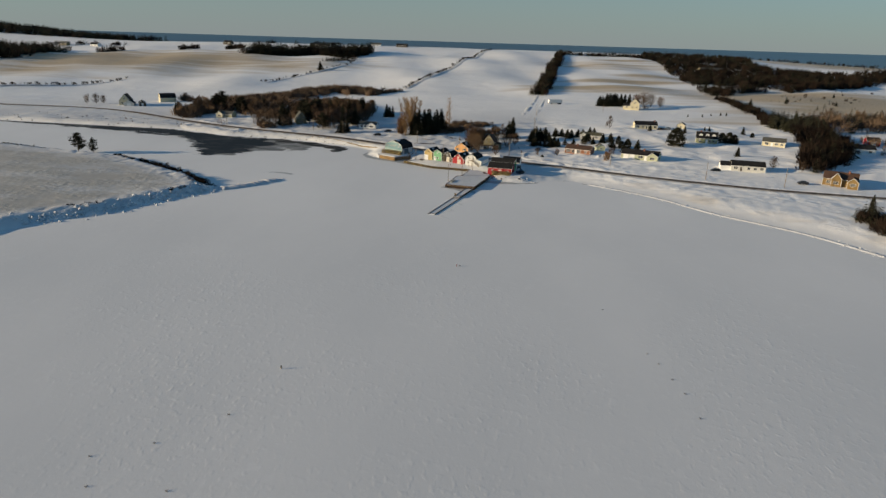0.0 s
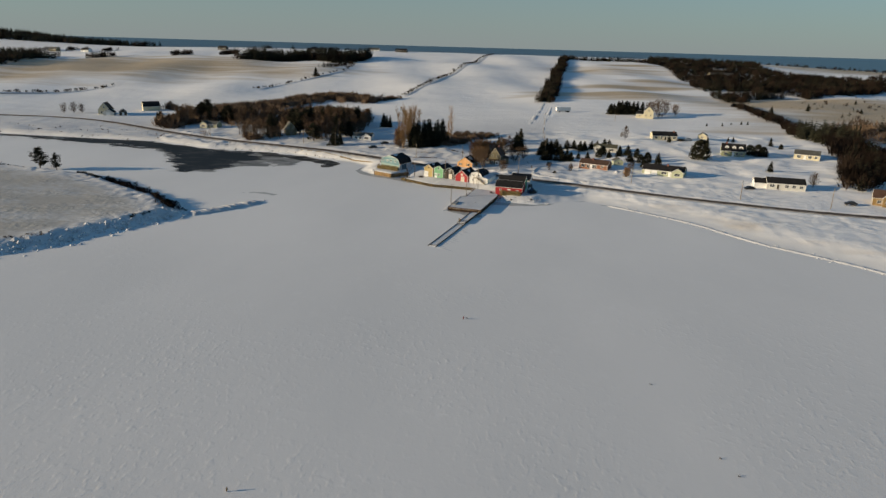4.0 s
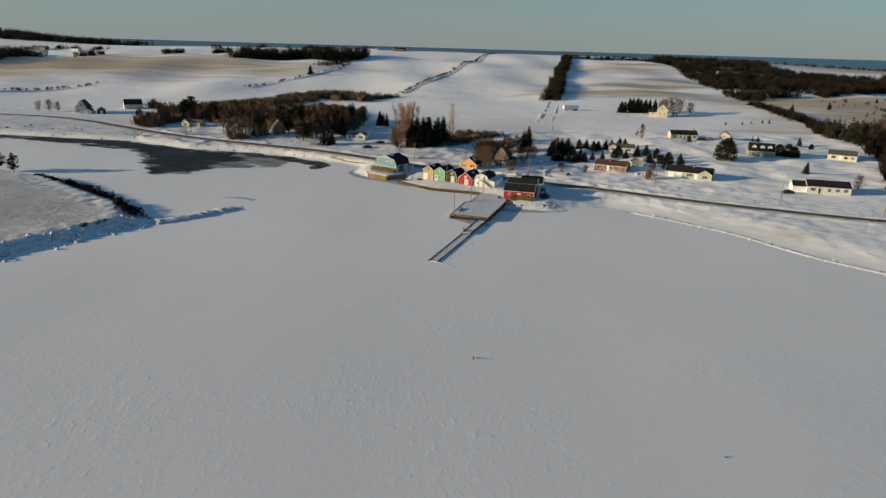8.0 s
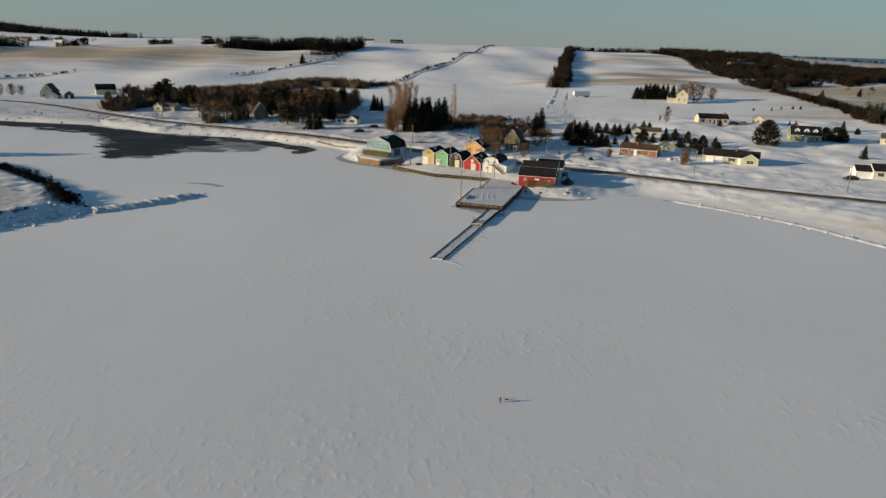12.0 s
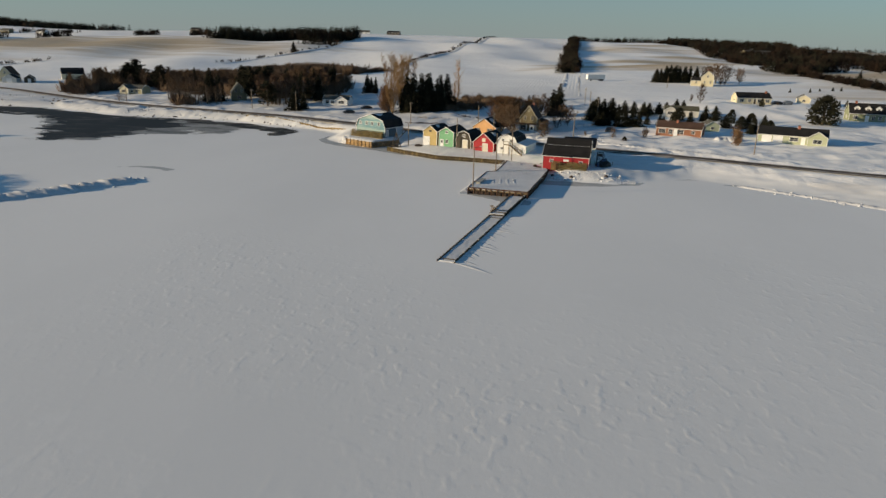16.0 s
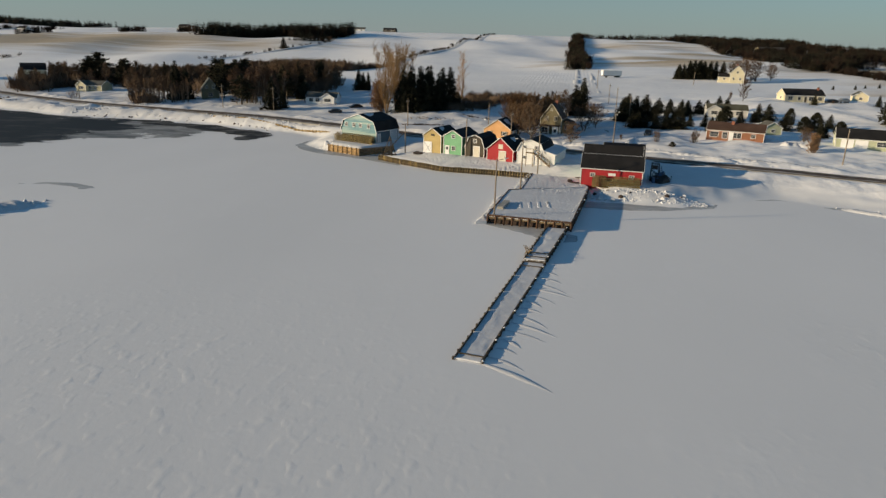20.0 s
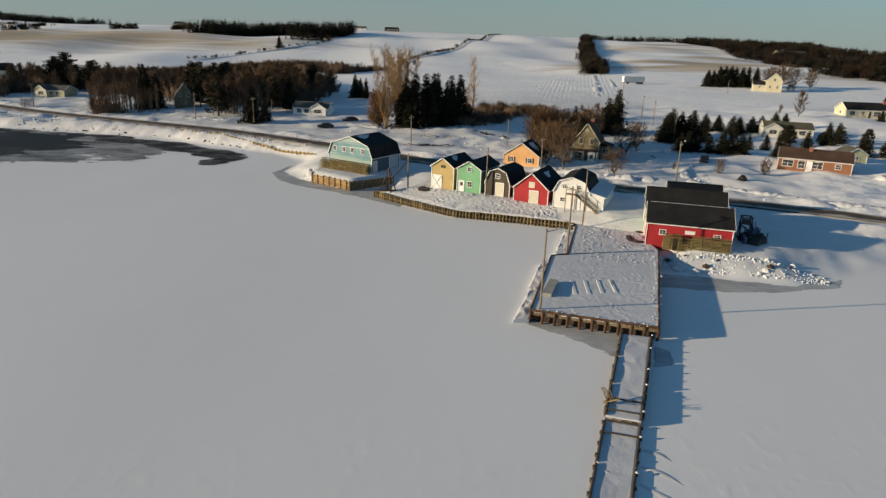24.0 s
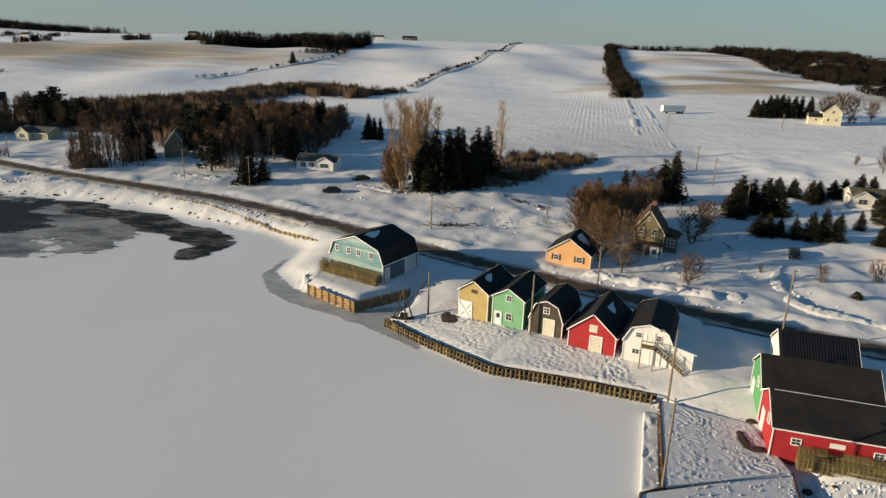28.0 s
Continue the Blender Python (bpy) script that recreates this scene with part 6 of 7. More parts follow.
def bare_tree(seed, reach, first, tilt, arms=3, nodes=9, twigs=6, stems=1, even=0.25, fine=0.002, stout=0.020):
    """Limbs and twigs of a leafless tree one metre high: leaders with limbs all the way up, which fork and end in twigs."""
    rnd, bm, verts, faces = random.Random(seed), bmesh.new(), [], []

    def twig(s, d):
        t = (d + Vector((rnd.gauss(0, 0.45), rnd.gauss(0, 0.45), rnd.gauss(0.25, 0.35)))).normalized()
        e, side = s + t * rnd.uniform(0.05, 0.13), t.cross(Vector((rnd.random(), rnd.random(), rnd.random()))).normalized() * fine
        n = len(verts)
        verts.extend([tuple(s - side), tuple(s + side), tuple(e)])
        faces.append((n, n + 1, n + 2))

    for stem in range(stems):
        a = 2 * math.pi * stem / stems + rnd.random()
        lean = (0.22 if stems > 1 else 0.04) * rnd.uniform(0.5, 1.2)
        p, tall = Vector((0, 0, -0.03)), rnd.uniform(0.8, 1.0) if stem else 1.0
        for i in range(nodes):
            f = (i + 1) / nodes
            q = Vector((math.cos(a) * lean * f, math.sin(a) * lean * f, f * tall)) + Vector((rnd.gauss(0, 0.012), rnd.gauss(0, 0.012), 0))
            r = stout * (1 - f) ** 0.8 + 0.002
            beam(bm, p, q, r * 1.15, 5, r)
            if f > first:
                g = (f - first) / (1 - first)
                for k in range(arms):
                    b = 2 * math.pi * (k + rnd.random()) / arms + i * 1.3
                    length = reach * (even + (1 - even) * math.sin(math.pi * (0.22 + 0.72 * g))) * rnd.uniform(0.6, 1.15)
                    th = tilt * rnd.uniform(0.7, 1.2) * (1 - 0.45 * g)
                    d = Vector((math.cos(b) * math.sin(th), math.sin(b) * math.sin(th), math.cos(th)))
                    s = p.lerp(q, rnd.random())
                    m = s + d * length * 0.5
                    d2 = (d + Vector((0, 0, 0.35))).normalized()
                    e = m + d2 * length * 0.5
                    beam(bm, s, m, r * 0.42, 3, r * 0.28)
                    beam(bm, m, e, r * 0.28, 3, 0.001)
                    for _ in range(4):
                        w = rnd.uniform(0.25, 1.0)
                        o = s.lerp(m, w * 2) if w < 0.5 else m.lerp(e, w * 2 - 1)
                        nd = (d2 + Vector((rnd.gauss(0, 0.5), rnd.gauss(0, 0.5), rnd.gauss(0.2, 0.3)))).normalized()
                        o2 = o + nd * length * rnd.uniform(0.25, 0.45)
                        beam(bm, o, o2, r * 0.16 + 0.001, 3, 0.0008)
                        for _ in range(twigs):
                            twig(o.lerp(o2, rnd.uniform(0.2, 1.0)), nd)
            p = q
    top = max(max(v.co.z for v in bm.verts), max(v[2] for v in verts))
    bmesh.ops.scale(bm, vec=(1 / top,) * 3, verts=bm.verts)
    return mesh_of(bm, "limbs"), from_lists("twigs", [tuple(c / top for c in v) for v in verts], faces)


def tree_kind(kind, seed):
    """A tree one metre high, to be copied; kept far below the ground."""
    t = new({"spruce": "spruce_tree"}.get(kind, "bare_tree"))
    if kind == "spruce":
        part("trunk", rod((0, 0, -0.04), (0, 0, 0.95), 0.022, 6, 0.004), BARK, t)
        part("crown", from_lists("crown", *spruce_crown(seed)), SPRUCE, t)
    elif kind == "pine":
        part("trunk", rod((0, 0, -0.04), (0, 0, 0.95), 0.024, 6, 0.005), BARK, t)
        part("crown", from_lists("crown", *pine_crown(seed)), SPRUCE, t)
        t.name = "pine_tree"
    elif kind == "young":
        part("trunk", rod((0, 0, -0.04), (0, 0, 0.95), 0.03, 6, 0.004), BARK, t)
        part("crown", from_lists("crown", *spruce_crown(seed, 24, 0.30, 0.02, 0.85)), SPRUCE, t)
        t.name = "spruce_tree"
    elif kind == "round":
        part("trunk", rod((0, 0, -0.04), (0, 0, 0.7), 0.05, 6, 0.01), BARK, t)
        part("crown", from_lists("crown", *bush_crown(seed)), SPRUCE, t)
        t.name = "bushy_conifer"
    else:
        limbs, twigs = {"bare": lambda: bare_tree(seed, 0.36, 0.22, 0.95, 5, 9, 30, 1, 0.3, 0.0016), "poplar": lambda: bare_tree(seed, 0.21, 0.15, 0.64, 4, 12, 5, 4, 0.6, 0.0010, 0.010), "lone": lambda: bare_tree(seed, 0.17, 0.10, 0.70, 3, 14, 5, 1, 0.4, 0.0011, 0.010), "dome": lambda: bare_tree(seed, 0.50, 0.20, 1.25, 5, 8, 46, 2, 0.6, 0.0013),
                        "birch": lambda: bare_tree(seed, 0.26, 0.30, 0.7, 4, 9, 14, 2, 0.35, 0.0022, 0.013),
                        "willow": lambda: bare_tree(seed, 0.46, 0.10, 1.15, 5, 9, 44, 3, 0.5, 0.0014), "slim": lambda: bare_tree(seed, 0.22, 0.35, 0.75, 3, 9, 7),
                        "shrub": lambda: bare_tree(seed, 0.55, 0.02, 0.9, 4, 5, 14, 3, 0.6, 0.004)}[kind]()
        part("trunk", limbs, {"poplar": POPLAR, "lone": POPLAR, "birch": PALE_BARK}.get(kind, BARK), t)
        part("crown", twigs, {"poplar": POPLAR, "lone": POPLAR, "willow": WILLOW, "birch": RUSSET}.get(kind, TWIG), t)
        t.name = {"shrub": "bare_shrub", "poplar": "poplar_tree", "lone": "poplar_tree", "birch": "birch_tree"}.get(kind, "bare_tree")
    return t


KINDS = {k: [tree_kind(k, 20 + 7 * i + len(k)) for i in range(n)] for k, n in
         {"spruce": 4, "young": 3, "round": 2, "bare": 4, "poplar": 2, "lone": 1, "dome": 2, "pine": 3, "birch": 3, "willow": 2, "slim": 4, "shrub": 3}.items()}
TREE_WORDS = {"spruce": ("tall dark green spruce standing in the snow", "spruce tree"), "young": ("short dense dark green spruce in the snow", "spruce tree"),
              "round": ("broad bushy dark conifer in the snow", "conifer"), "bare": ("leafless brown deciduous tree in the snow", "bare tree"),
              "poplar": ("very tall leafless poplar with golden brown twigs", "poplar tree"), "dome": ("leafless tree with a broad twiggy grey-brown crown", "bare tree"), "pine": ("ragged dark green pine with a bare lower trunk", "pine tree"), "lone": ("tall slender leafless poplar with thin golden twigs", "poplar tree"), "birch": ("leafless birch with pale trunks and russet twigs", "birch tree"),
              "willow": ("leafless tree with a wide rust-brown crown", "bare tree"),
              "slim": ("slim leafless tree of the roadside woods", "bare tree"), "shrub": ("leafless brown shrub in the snow", "shrub")}
tree_rnd = random.Random(77)


def plant(kind, x, y, high, wide=1.0, group="", z=None):
    proto = tree_rnd.choice(KINDS[kind])
    s = high * wide
    t = copy_thing(proto, pose(x, y, gz(x, y) if z is None else z, 0, 0, tree_rnd.uniform(0, 360)) @ Matrix.Diagonal((s, s, high, 1)))
    return tagged(t, *TREE_WORDS[kind], group or {"spruce": "spruces", "young": "spruces"}.get(kind, ""))


def grove(kind, rows, wide=1.0, group=""):
    for x, y, high in rows:
        plant(kind, x, y, high * tree_rnd.uniform(0.92, 1.06), wide * tree_rnd.uniform(0.85, 1.2), group)


grove("spruce", [(-44.4, 400.2, 13.6), (-41.6, 399.6, 14.6), (-38.9, 402.6, 15.0), (-35.7, 403.6, 14.4), (-32.0, 412, 13.6), (-42.8, 405, 13.0), (-33.0, 407.5, 13.6), (-29.6, 416, 13.4), (-37.0, 409, 14.2), (-36.4, 400.0, 9.5), (-32.6, 403.2, 10.4), (-43.4, 397.4, 7.4)], 1.12, "spruces by the poplars")
grove("spruce", [(-72.4, 470.0, 9.2), (-70.4, 470.3, 7.4), (-67.8, 468.0, 8.2)], 1.1)
grove("poplar", [(-49.8, 397.5, 22.8), (-48.0, 407.2, 21.5), (-46.6, 409.0, 22.7)], 1.0, "poplars")
grove("willow", [(-52.0, 400.0, 11.5), (-54.0, 404.0, 10.0), (-9.5, 366.5, 11.5), (-4.6, 369.5, 12.0), (-7.5, 373.0, 11.0), (-1.5, 372.0, 10.5), (-6.0, 363.0, 9.5), (2.0, 375.0, 10.5)], 0.95)
grove("dome", [(-5.0, 346.9, 11.0), (-8.0, 351.5, 10.0)], 0.85)
grove("lone", [(-25.4, 438.5, 20.5), (-27.6, 438.0, 11.0)], 1.3)
grove("spruce", [(14.8, 395.5, 12.2), (12.6, 397.0, 10.0), (3.0, 393.0, 8.5)], 1.35)
grove("spruce", [(-3.5, 389.0, 7.5)], 1.2)
grove("dome", [(10.7, 363.4, 9.2), (4.6, 341.8, 6.4)], 1.05)
grove("dome", [(15.5, 372.0, 7.5), (5.5, 379.0, 10.0)], 0.9)
grove("birch", [(7.5, 392.6, 10.2), (5.0, 390.0, 9.0), (9.5, 391.0, 8.5)], 1.0)
grove("young", [(25.9, 371.7, 4.6), (27.3, 370.3, 5.2), (29.4, 370.5, 4.0), (31.8, 369.2, 4.6), (34.8, 368.8, 6.2), (37.1, 369.1, 6.4), (39.2, 368.6, 5.4), (47.1, 367.2, 4.6)], 1.6, "spruces behind the lane")
grove("young", [(28.5, 391.0, 8.0), (30.8, 390.2, 8.2), (33.6, 389.5, 8.0), (27.0, 388.0, 7.6), (25.4, 384.0, 8.0), (35.5, 386.0, 6.0)], 1.75, "spruces behind the lane")
grove("young", [(40.7, 401.3, 5.0), (44.4, 401.6, 5.2), (47.7, 399.6, 5.2), (50.3, 401.9, 5.2), (54.4, 403.3, 5.0), (57.5, 404.4, 5.0), (61.7, 405.7, 6.2), (64.1, 404.8, 5.8), (71.4, 388.9, 5.4), (69.7, 373.1, 4.9), (73.0, 358.6, 4.4), (74.7, 359.5, 3.9)], 1.85, "spruces along the slope")
grove("round", [(58.0, 388.0, 4.6), (74.6, 371.5, 4.6), (67.5, 389.5, 2.6), (106.8, 381.8, 11.0), (139.5, 392.1, 6.5), (136.0, 394.0, 6.0), (142.5, 392.0, 5.5), (162.7, 418.8, 3.0)], 1.0)
grove("shrub", [(26.5, 345.4, 4.6), (36.7, 347.8, 4.2), (77.4, 440.0, 3.8), (18.5, 349.5, 2.0), (108, 424, 2.0)], 1.0)
grove("dome", [(124.5, 553.0, 12.0), (131.0, 555.0, 11.5), (137.5, 551.0, 10.5), (119.0, 556.0, 11.0)], 1.05)
grove("shrub", [(123.0, 540.0, 4.0), (125.5, 541.0, 3.4)], 1.2)
grove("willow", [(60.3, 335.3, 5.6), (62.0, 337.5, 4.4)], 0.75)
grove("dome", [(139.2, 326.4, 7.5)], 1.0)
grove("round", [(28.6, 338.3, 1.5)], 1.6)
grove("spruce", [(89.7, 556.8, 7.8), (92.7, 557.4, 8.4), (95.8, 557.9, 9.6), (98.8, 558.4, 10.1), (101.2, 558.8, 9.0), (104.3, 559.4, 9.6), (107.9, 560.0, 9.0), (111.0, 560.5, 9.6), (114.5, 559.4, 9.8), (91.2, 560, 8.5), (97.2, 561, 9.5), (103, 562, 9.5)], 1.45, "spruce windbreak by the farmhouse")
grove("bare", [(76.5, 424.3, 8.4), (151, 322, 6.0)], 1.0)
grove("young", [(138.9, 435.9, 2.9), (141.2, 434.1, 3.4), (159.2, 425.4, 5.3), (131.5, 353.4, 5.3), (101.6, 424.1, 4.0), (146.4, 501.8, 2.1), (157.3, 503.4, 2.3), (165.6, 510.7, 1.6), (173, 512, 2.2), (177, 511, 2.6), (145.4, 250.3, 7.3), (256, 599, 6.5), (297, 597, 4.0), (330, 671, 4.0), (212, 561, 8.0), (161.8, 418.3, 3.4), (122.2, 420.7, 4.5)], 1.2)
grove("pine", [(-205.4, 316.2, 10.2), (-197.0, 315.2, 7.4)], 1.15, "pines on the point")
grove("dome", [(-313.0, 500.5, 8.5), (-307.0, 503.0, 9.0), (-301.5, 504.0, 8.0), (-254.0, 545.0, 8.0)], 1.0)
grove("spruce", [(-211, 828, 10.0), (-224.5, 468.0, 9.0), (-227.0, 470.0, 7.0)], 1.3)

# ---- the roadside woods
HOUSES_IN_WOODS = [(-124.4, 433.0), (-185.0, 453.0), (-77.0, 420.0)]


def clear_of(x, y):
    """Whether a spot lies off the houses and off the open ground before them."""
    for a, b in HOUSES_IN_WOODS:
        dx, dy = (-25 - a) / 260, (240 - b) / 260
        k = math.hypot(dx, dy)
        f = max(0, min(60, ((x - a) * dx + (y - b) * dy) / k))
        if math.hypot(x - a - f * dx / k, y - b - f * dy / k) < 8.5:
            return False
        b_f = -((x - a) * dx + (y - b) * dy) / k
        if a == -185.0 and 0 < b_f < 16 and math.hypot(x - a + b_f * dx / k, y - b + b_f * dy / k) < 15:
            return False
    return True


grove("spruce", [(-133.0, 423.0, 15.0), (-130.6, 426.0, 12.0), (-135.4, 427.0, 12.5), (-89.1, 399.1, 10.5), (-86.6, 403.0, 7.0)], 1.2, "spruces of the roadside woods")
grove("pine", [(-104.4, 412.1, 10.0), (-201.0, 482.0, 13.0), (-197.5, 484.0, 14.5), (-204.0, 487.0, 12.0), (-194.0, 481.0, 11.0)], 1.3, "spruces of the roadside woods")
wood = random.Random(5)
grove("birch", [(-107, 414.5, 10.5), (-104.5, 418, 12.5), (-101.5, 420, 12.5), (-99, 422, 12.0), (-103, 423, 13.0), (-98, 425, 12.5), (-107, 421, 12.5), (-95, 421, 11.5), (-93.5, 425, 12.0)], 1.15, "birches of the roadside woods")
grove("pine", [(-118.0, 431.0, 9.0), (-84.5, 424.0, 8.0), (-93.0, 430.0, 11.0), (-178, 470, 12.0), (-181, 474, 11.0), (-123, 444, 14.0), (-119, 447, 14.5), (-127, 448, 13.5), (-116, 450, 13.5)], 1.2, "spruces of the roadside woods")
count = 0
while count < 62:
    x, y = wood.uniform(-118, -84), wood.uniform(432, 486)
    if clear_of(x, y) and y > 432 + 0.3 * (x + 84):
        plant("spruce" if wood.random() < 0.22 else "bare", x, y, wood.uniform(9.5, 13.0), 1.2, "roadside woods")
        count += 1
count = 0
while count < 100:
    x = wood.uniform(-172, -96)
    y = wood.uniform(413, 424) + max(0, -(x + 130)) * 0.25
    if clear_of(x, y):
        plant("slim", x, y, wood.uniform(6.5, 9.5), 1.0, "roadside woods")
        count += 1
count = 0
while count < 90:
    x, y = wood.uniform(-222, -110), wood.uniform(448, 505)
    if clear_of(x, y) and y > 425 - 0.45 * (x + 160):
        plant("spruce" if wood.random() < 0.06 else "bare", x, y, wood.uniform(8.0, 11.5), 1.0, "roadside woods")
        count += 1


# ---- woods, hedges and brush too many to count
def stuff_trees(name, label, category, spots, conifer, twigs=DARK_TWIG, gap=-2.0):
    """Many far trees as one mesh a material; spots: x, y, height; conifer: the share of spruces; gap: how much stays open."""
    spots = [s for s in spots if clear_of(s[0], s[1]) and noise.noise((s[0] * 0.022, s[1] * 0.022, 6.0)) > gap]
    rnd = random.Random(len(spots))
    cones = [far_crown(90 + k) for k in range(3)]
    brush = []
    for k in range(3):
        r, vs, fs = random.Random(60 + k), [], []
        for _ in range(70):
            a, f = r.uniform(0, 6.28), r.random() ** 0.6
            b = Vector((math.cos(a) * 0.22 * f, math.sin(a) * 0.22 * f, r.uniform(0.0, 0.55)))
            e = b + Vector((math.cos(a) * 0.14 * r.random(), math.sin(a) * 0.14 * r.random(), r.uniform(0.15, 0.45)))
            n = len(vs)
            vs += [tuple(b + Vector((0.014, 0, 0))), tuple(b - Vector((0.014, 0.006, 0))), (e.x, e.y, min(e.z, 1.0))]
            fs.append((n, n + 1, n + 2))
        brush.append((vs, fs))
    level = dict(zip(spots, ground([p[0] for p in spots], [p[1] for p in spots]).tolist()))
    for which, kinds, mat in ((0, cones, SPRUCE), (1, brush, twigs)):
        V, F, base = [], [], 0
        pick = random.Random(7)
        for x, y, h in spots:
            if (pick.random() < conifer) == (which == 0):
                vs, fs = rnd.choice(kinds)
                a, w = rnd.uniform(0, 6.28), h * (1.5 if which == 0 else 1.9)
                v = np.array(vs)
                c, s = math.cos(a), math.sin(a)
                z0 = level[x, y, h]
                V.append(np.stack([x + (v[:, 0] * c - v[:, 1] * s) * w, y + (v[:, 0] * s + v[:, 1] * c) * w, z0 + v[:, 2] * h - 0.2], 1))
                F.append(np.array(fs) + base)
                base += len(v)
        if V:
            ob = new(name, from_lists(name, np.vstack(V).tolist(), np.vstack(F).tolist()))
            ob.data.materials.append(mat)
            tagged(ob, label, category, kind="stuff")


def scatter(poly, count, low, high, seed):
    rnd, out = random.Random(seed), []
    xs, ys = [p[0] for p in poly], [p[1] for p in poly]
    tries = 0
    while len(out) < count and tries < count * 30:
        tries += 1
        x, y = rnd.uniform(min(xs), max(xs)), rnd.uniform(min(ys), max(ys))
        if inside(poly, np.array(x), np.array(y)):
            out.append((x, y, rnd.uniform(low, high)))
    return out


def strip(line, half, step, low, high, seed):
    rnd = random.Random(seed)
    return [(x + rnd.gauss(0, half), y + rnd.gauss(0, half), rnd.uniform(low, high)) for x, y in along(line, step) if rnd.random() < 0.9]


stuff_trees("hedgerow", "dense dark hedgerow between two snowy fields", "hedgerow", strip([(46, 634), (62, 760), (90, 985), (118, 1190)], 3.0, 0.55, 5.5, 9.5, 1), 0.4)
stuff_trees("fence_brush", "thin line of brush along a field edge", "brush", strip([(-88, 675), (-76, 755), (-51, 950), (-2, 1275)], 1.6, 2.0, 1.2, 3.6, 2), 0.05)
stuff_trees("fence_brush", "sparse brush along a field edge", "brush", strip([(-245, 715), (-230, 757), (-208, 833), (-190, 900), (-200, 985)], 2.0, 3.5, 1.0, 4.0, 3), 0.1)
stuff_trees("brush_strip", "brown leafless brush at the back of the woods", "brush", strip([(-222, 525), (-210, 535), (-190, 565), (-170, 620), (-150, 655), (-120, 628)], 9.0, 0.17, 4.5, 8.0, 4), 0.02, BRUSH)
stuff_trees("brush_clump", "clump of brown brush in the field", "brush", strip([(-112, 614), (-100, 640), (-90, 655)], 2.5, 0.3, 2.5, 5.0, 5), 0.0, BRUSH)
stuff_trees("undergrowth", "tangled brown undergrowth of the roadside woods", "undergrowth", scatter([(-222, 478), (-180, 462), (-150, 450), (-125, 443), (-100, 434), (-84, 440), (-84, 490), (-116, 560), (-200, 530), (-222, 515)], 900, 3.0, 7.5, 6), 0.06, BRUSH)
stuff_trees("gully_brush", "dark leafless brush along the gully", "brush", scatter([(-30, 404), (-25, 405), (-16, 417), (-10, 428), (3, 438), (4, 445), (-18, 446), (-30, 440)], 300, 1.5, 4.2, 7), 0.08, BRUSH)
stuff_trees("gully_brush", "low dark brush on the lip of the gully", "brush", strip([(-32, 406), (-27, 398), (-21, 393.5), (-15, 387.5)], 0.6, 0.35, 0.5, 1.4, 37), 0.0)
stuff_trees("hill_woods", "dark spruce woods on the hill field", "woods", scatter([(-375, 1000), (-334, 1000), (-266, 1030), (-228, 1000), (-186, 1040), (-190, 1075), (-270, 1080), (-372, 1060)], 620, 12.0, 18.0, 8), 0.85)
stuff_trees("hill_woods", "row of trees below the hill crest", "woods", strip([(-218, 900), (-214, 975), (-205, 1010)], 4.0, 3.0, 5.0, 9.0, 9), 0.6)
stuff_trees("crest_trees", "line of trees along the crest of the hill", "woods", strip([(118, 1192), (160, 1180), (240, 1150), (300, 1120)], 5.0, 0.7, 5.0, 9.0, 10), 0.7)
stuff_trees("east_woods", "dark mixed woods east of the fields", "woods", scatter([(258, 1120), (247, 980), (228, 807), (210, 663), (204, 620), (245, 694), (288, 709), (320, 720), (372, 766), (450, 850), (600, 1000), (640, 1090), (398, 985), (410, 1095), (330, 1140)], 3600, 6.0, 10.5, 11), 0.45, gap=-0.27)
stuff_trees("east_woods", "dark woods along the crest above the sea", "woods", scatter([(240, 1130), (330, 1140), (410, 1095), (430, 1190), (270, 1235)], 600, 6.0, 10.0, 61), 0.6)
stuff_trees("east_woods", "dark bushes between the snowy clearings", "woods", scatter([(470, 870), (620, 900), (760, 1060), (720, 1130), (640, 1090)], 420, 5.0, 9.0, 62), 0.5)
stuff_trees("east_hedge", "brown hedge and spruces along the lane", "hedgerow", strip([(206, 620), (205, 559), (200, 492), (190, 462)], 2.6, 0.55, 2.5, 6.5, 12), 0.2)
stuff_trees("house_woods", "dark spruces on the slope above the houses", "woods", scatter([(197, 480), (186, 452), (194, 436), (212, 430), (222, 455), (215, 482)], 120, 7.0, 11.0, 13), 0.8)
stuff_trees("house_woods", "tall brown thicket above the eastern houses", "woods", scatter([(222, 440), (310, 465), (320, 510), (240, 500), (215, 482)], 150, 6.5, 11.0, 67), 0.22, BRUSH)
stuff_trees("house_woods", "dark bare thicket and spruces behind the ochre house", "woods", scatter([(178, 380), (164, 352), (150, 320), (158, 318), (170, 333), (190, 348), (206, 392), (208, 419), (194, 436)], 230, 6.0, 10.5, 63), 0.2)
stuff_trees("house_woods", "bare shade trees between the eastern houses", "trees", scatter([(208, 345), (230, 350), (280, 400), (270, 430), (225, 420), (214, 390)], 70, 4.0, 8.0, 64), 0.15, BRUSH)
stuff_trees("open_shrubs", "scattered shrubs on the rough pasture", "shrubs", scatter([(215, 560), (300, 560), (460, 640), (480, 800), (300, 700)], 70, 1.5, 4.5, 14), 0.5)
stuff_trees("road_brush", "dark brush at the bend of the shore lane", "brush", scatter([(134, 244), (146, 242), (165, 200), (160, 150), (140, 190), (132, 222)], 240, 3.0, 7.0, 15), 0.3)
stuff_trees("ridge_forest", "dark forest on the far western ridge", "forest", scatter([(-1500, 1300), (-1250, 1250), (-960, 1290), (-700, 1310), (-650, 1340), (-800, 1400), (-1000, 1460), (-1500, 1480)], 3200, 9.0, 14.0, 16), 0.8)
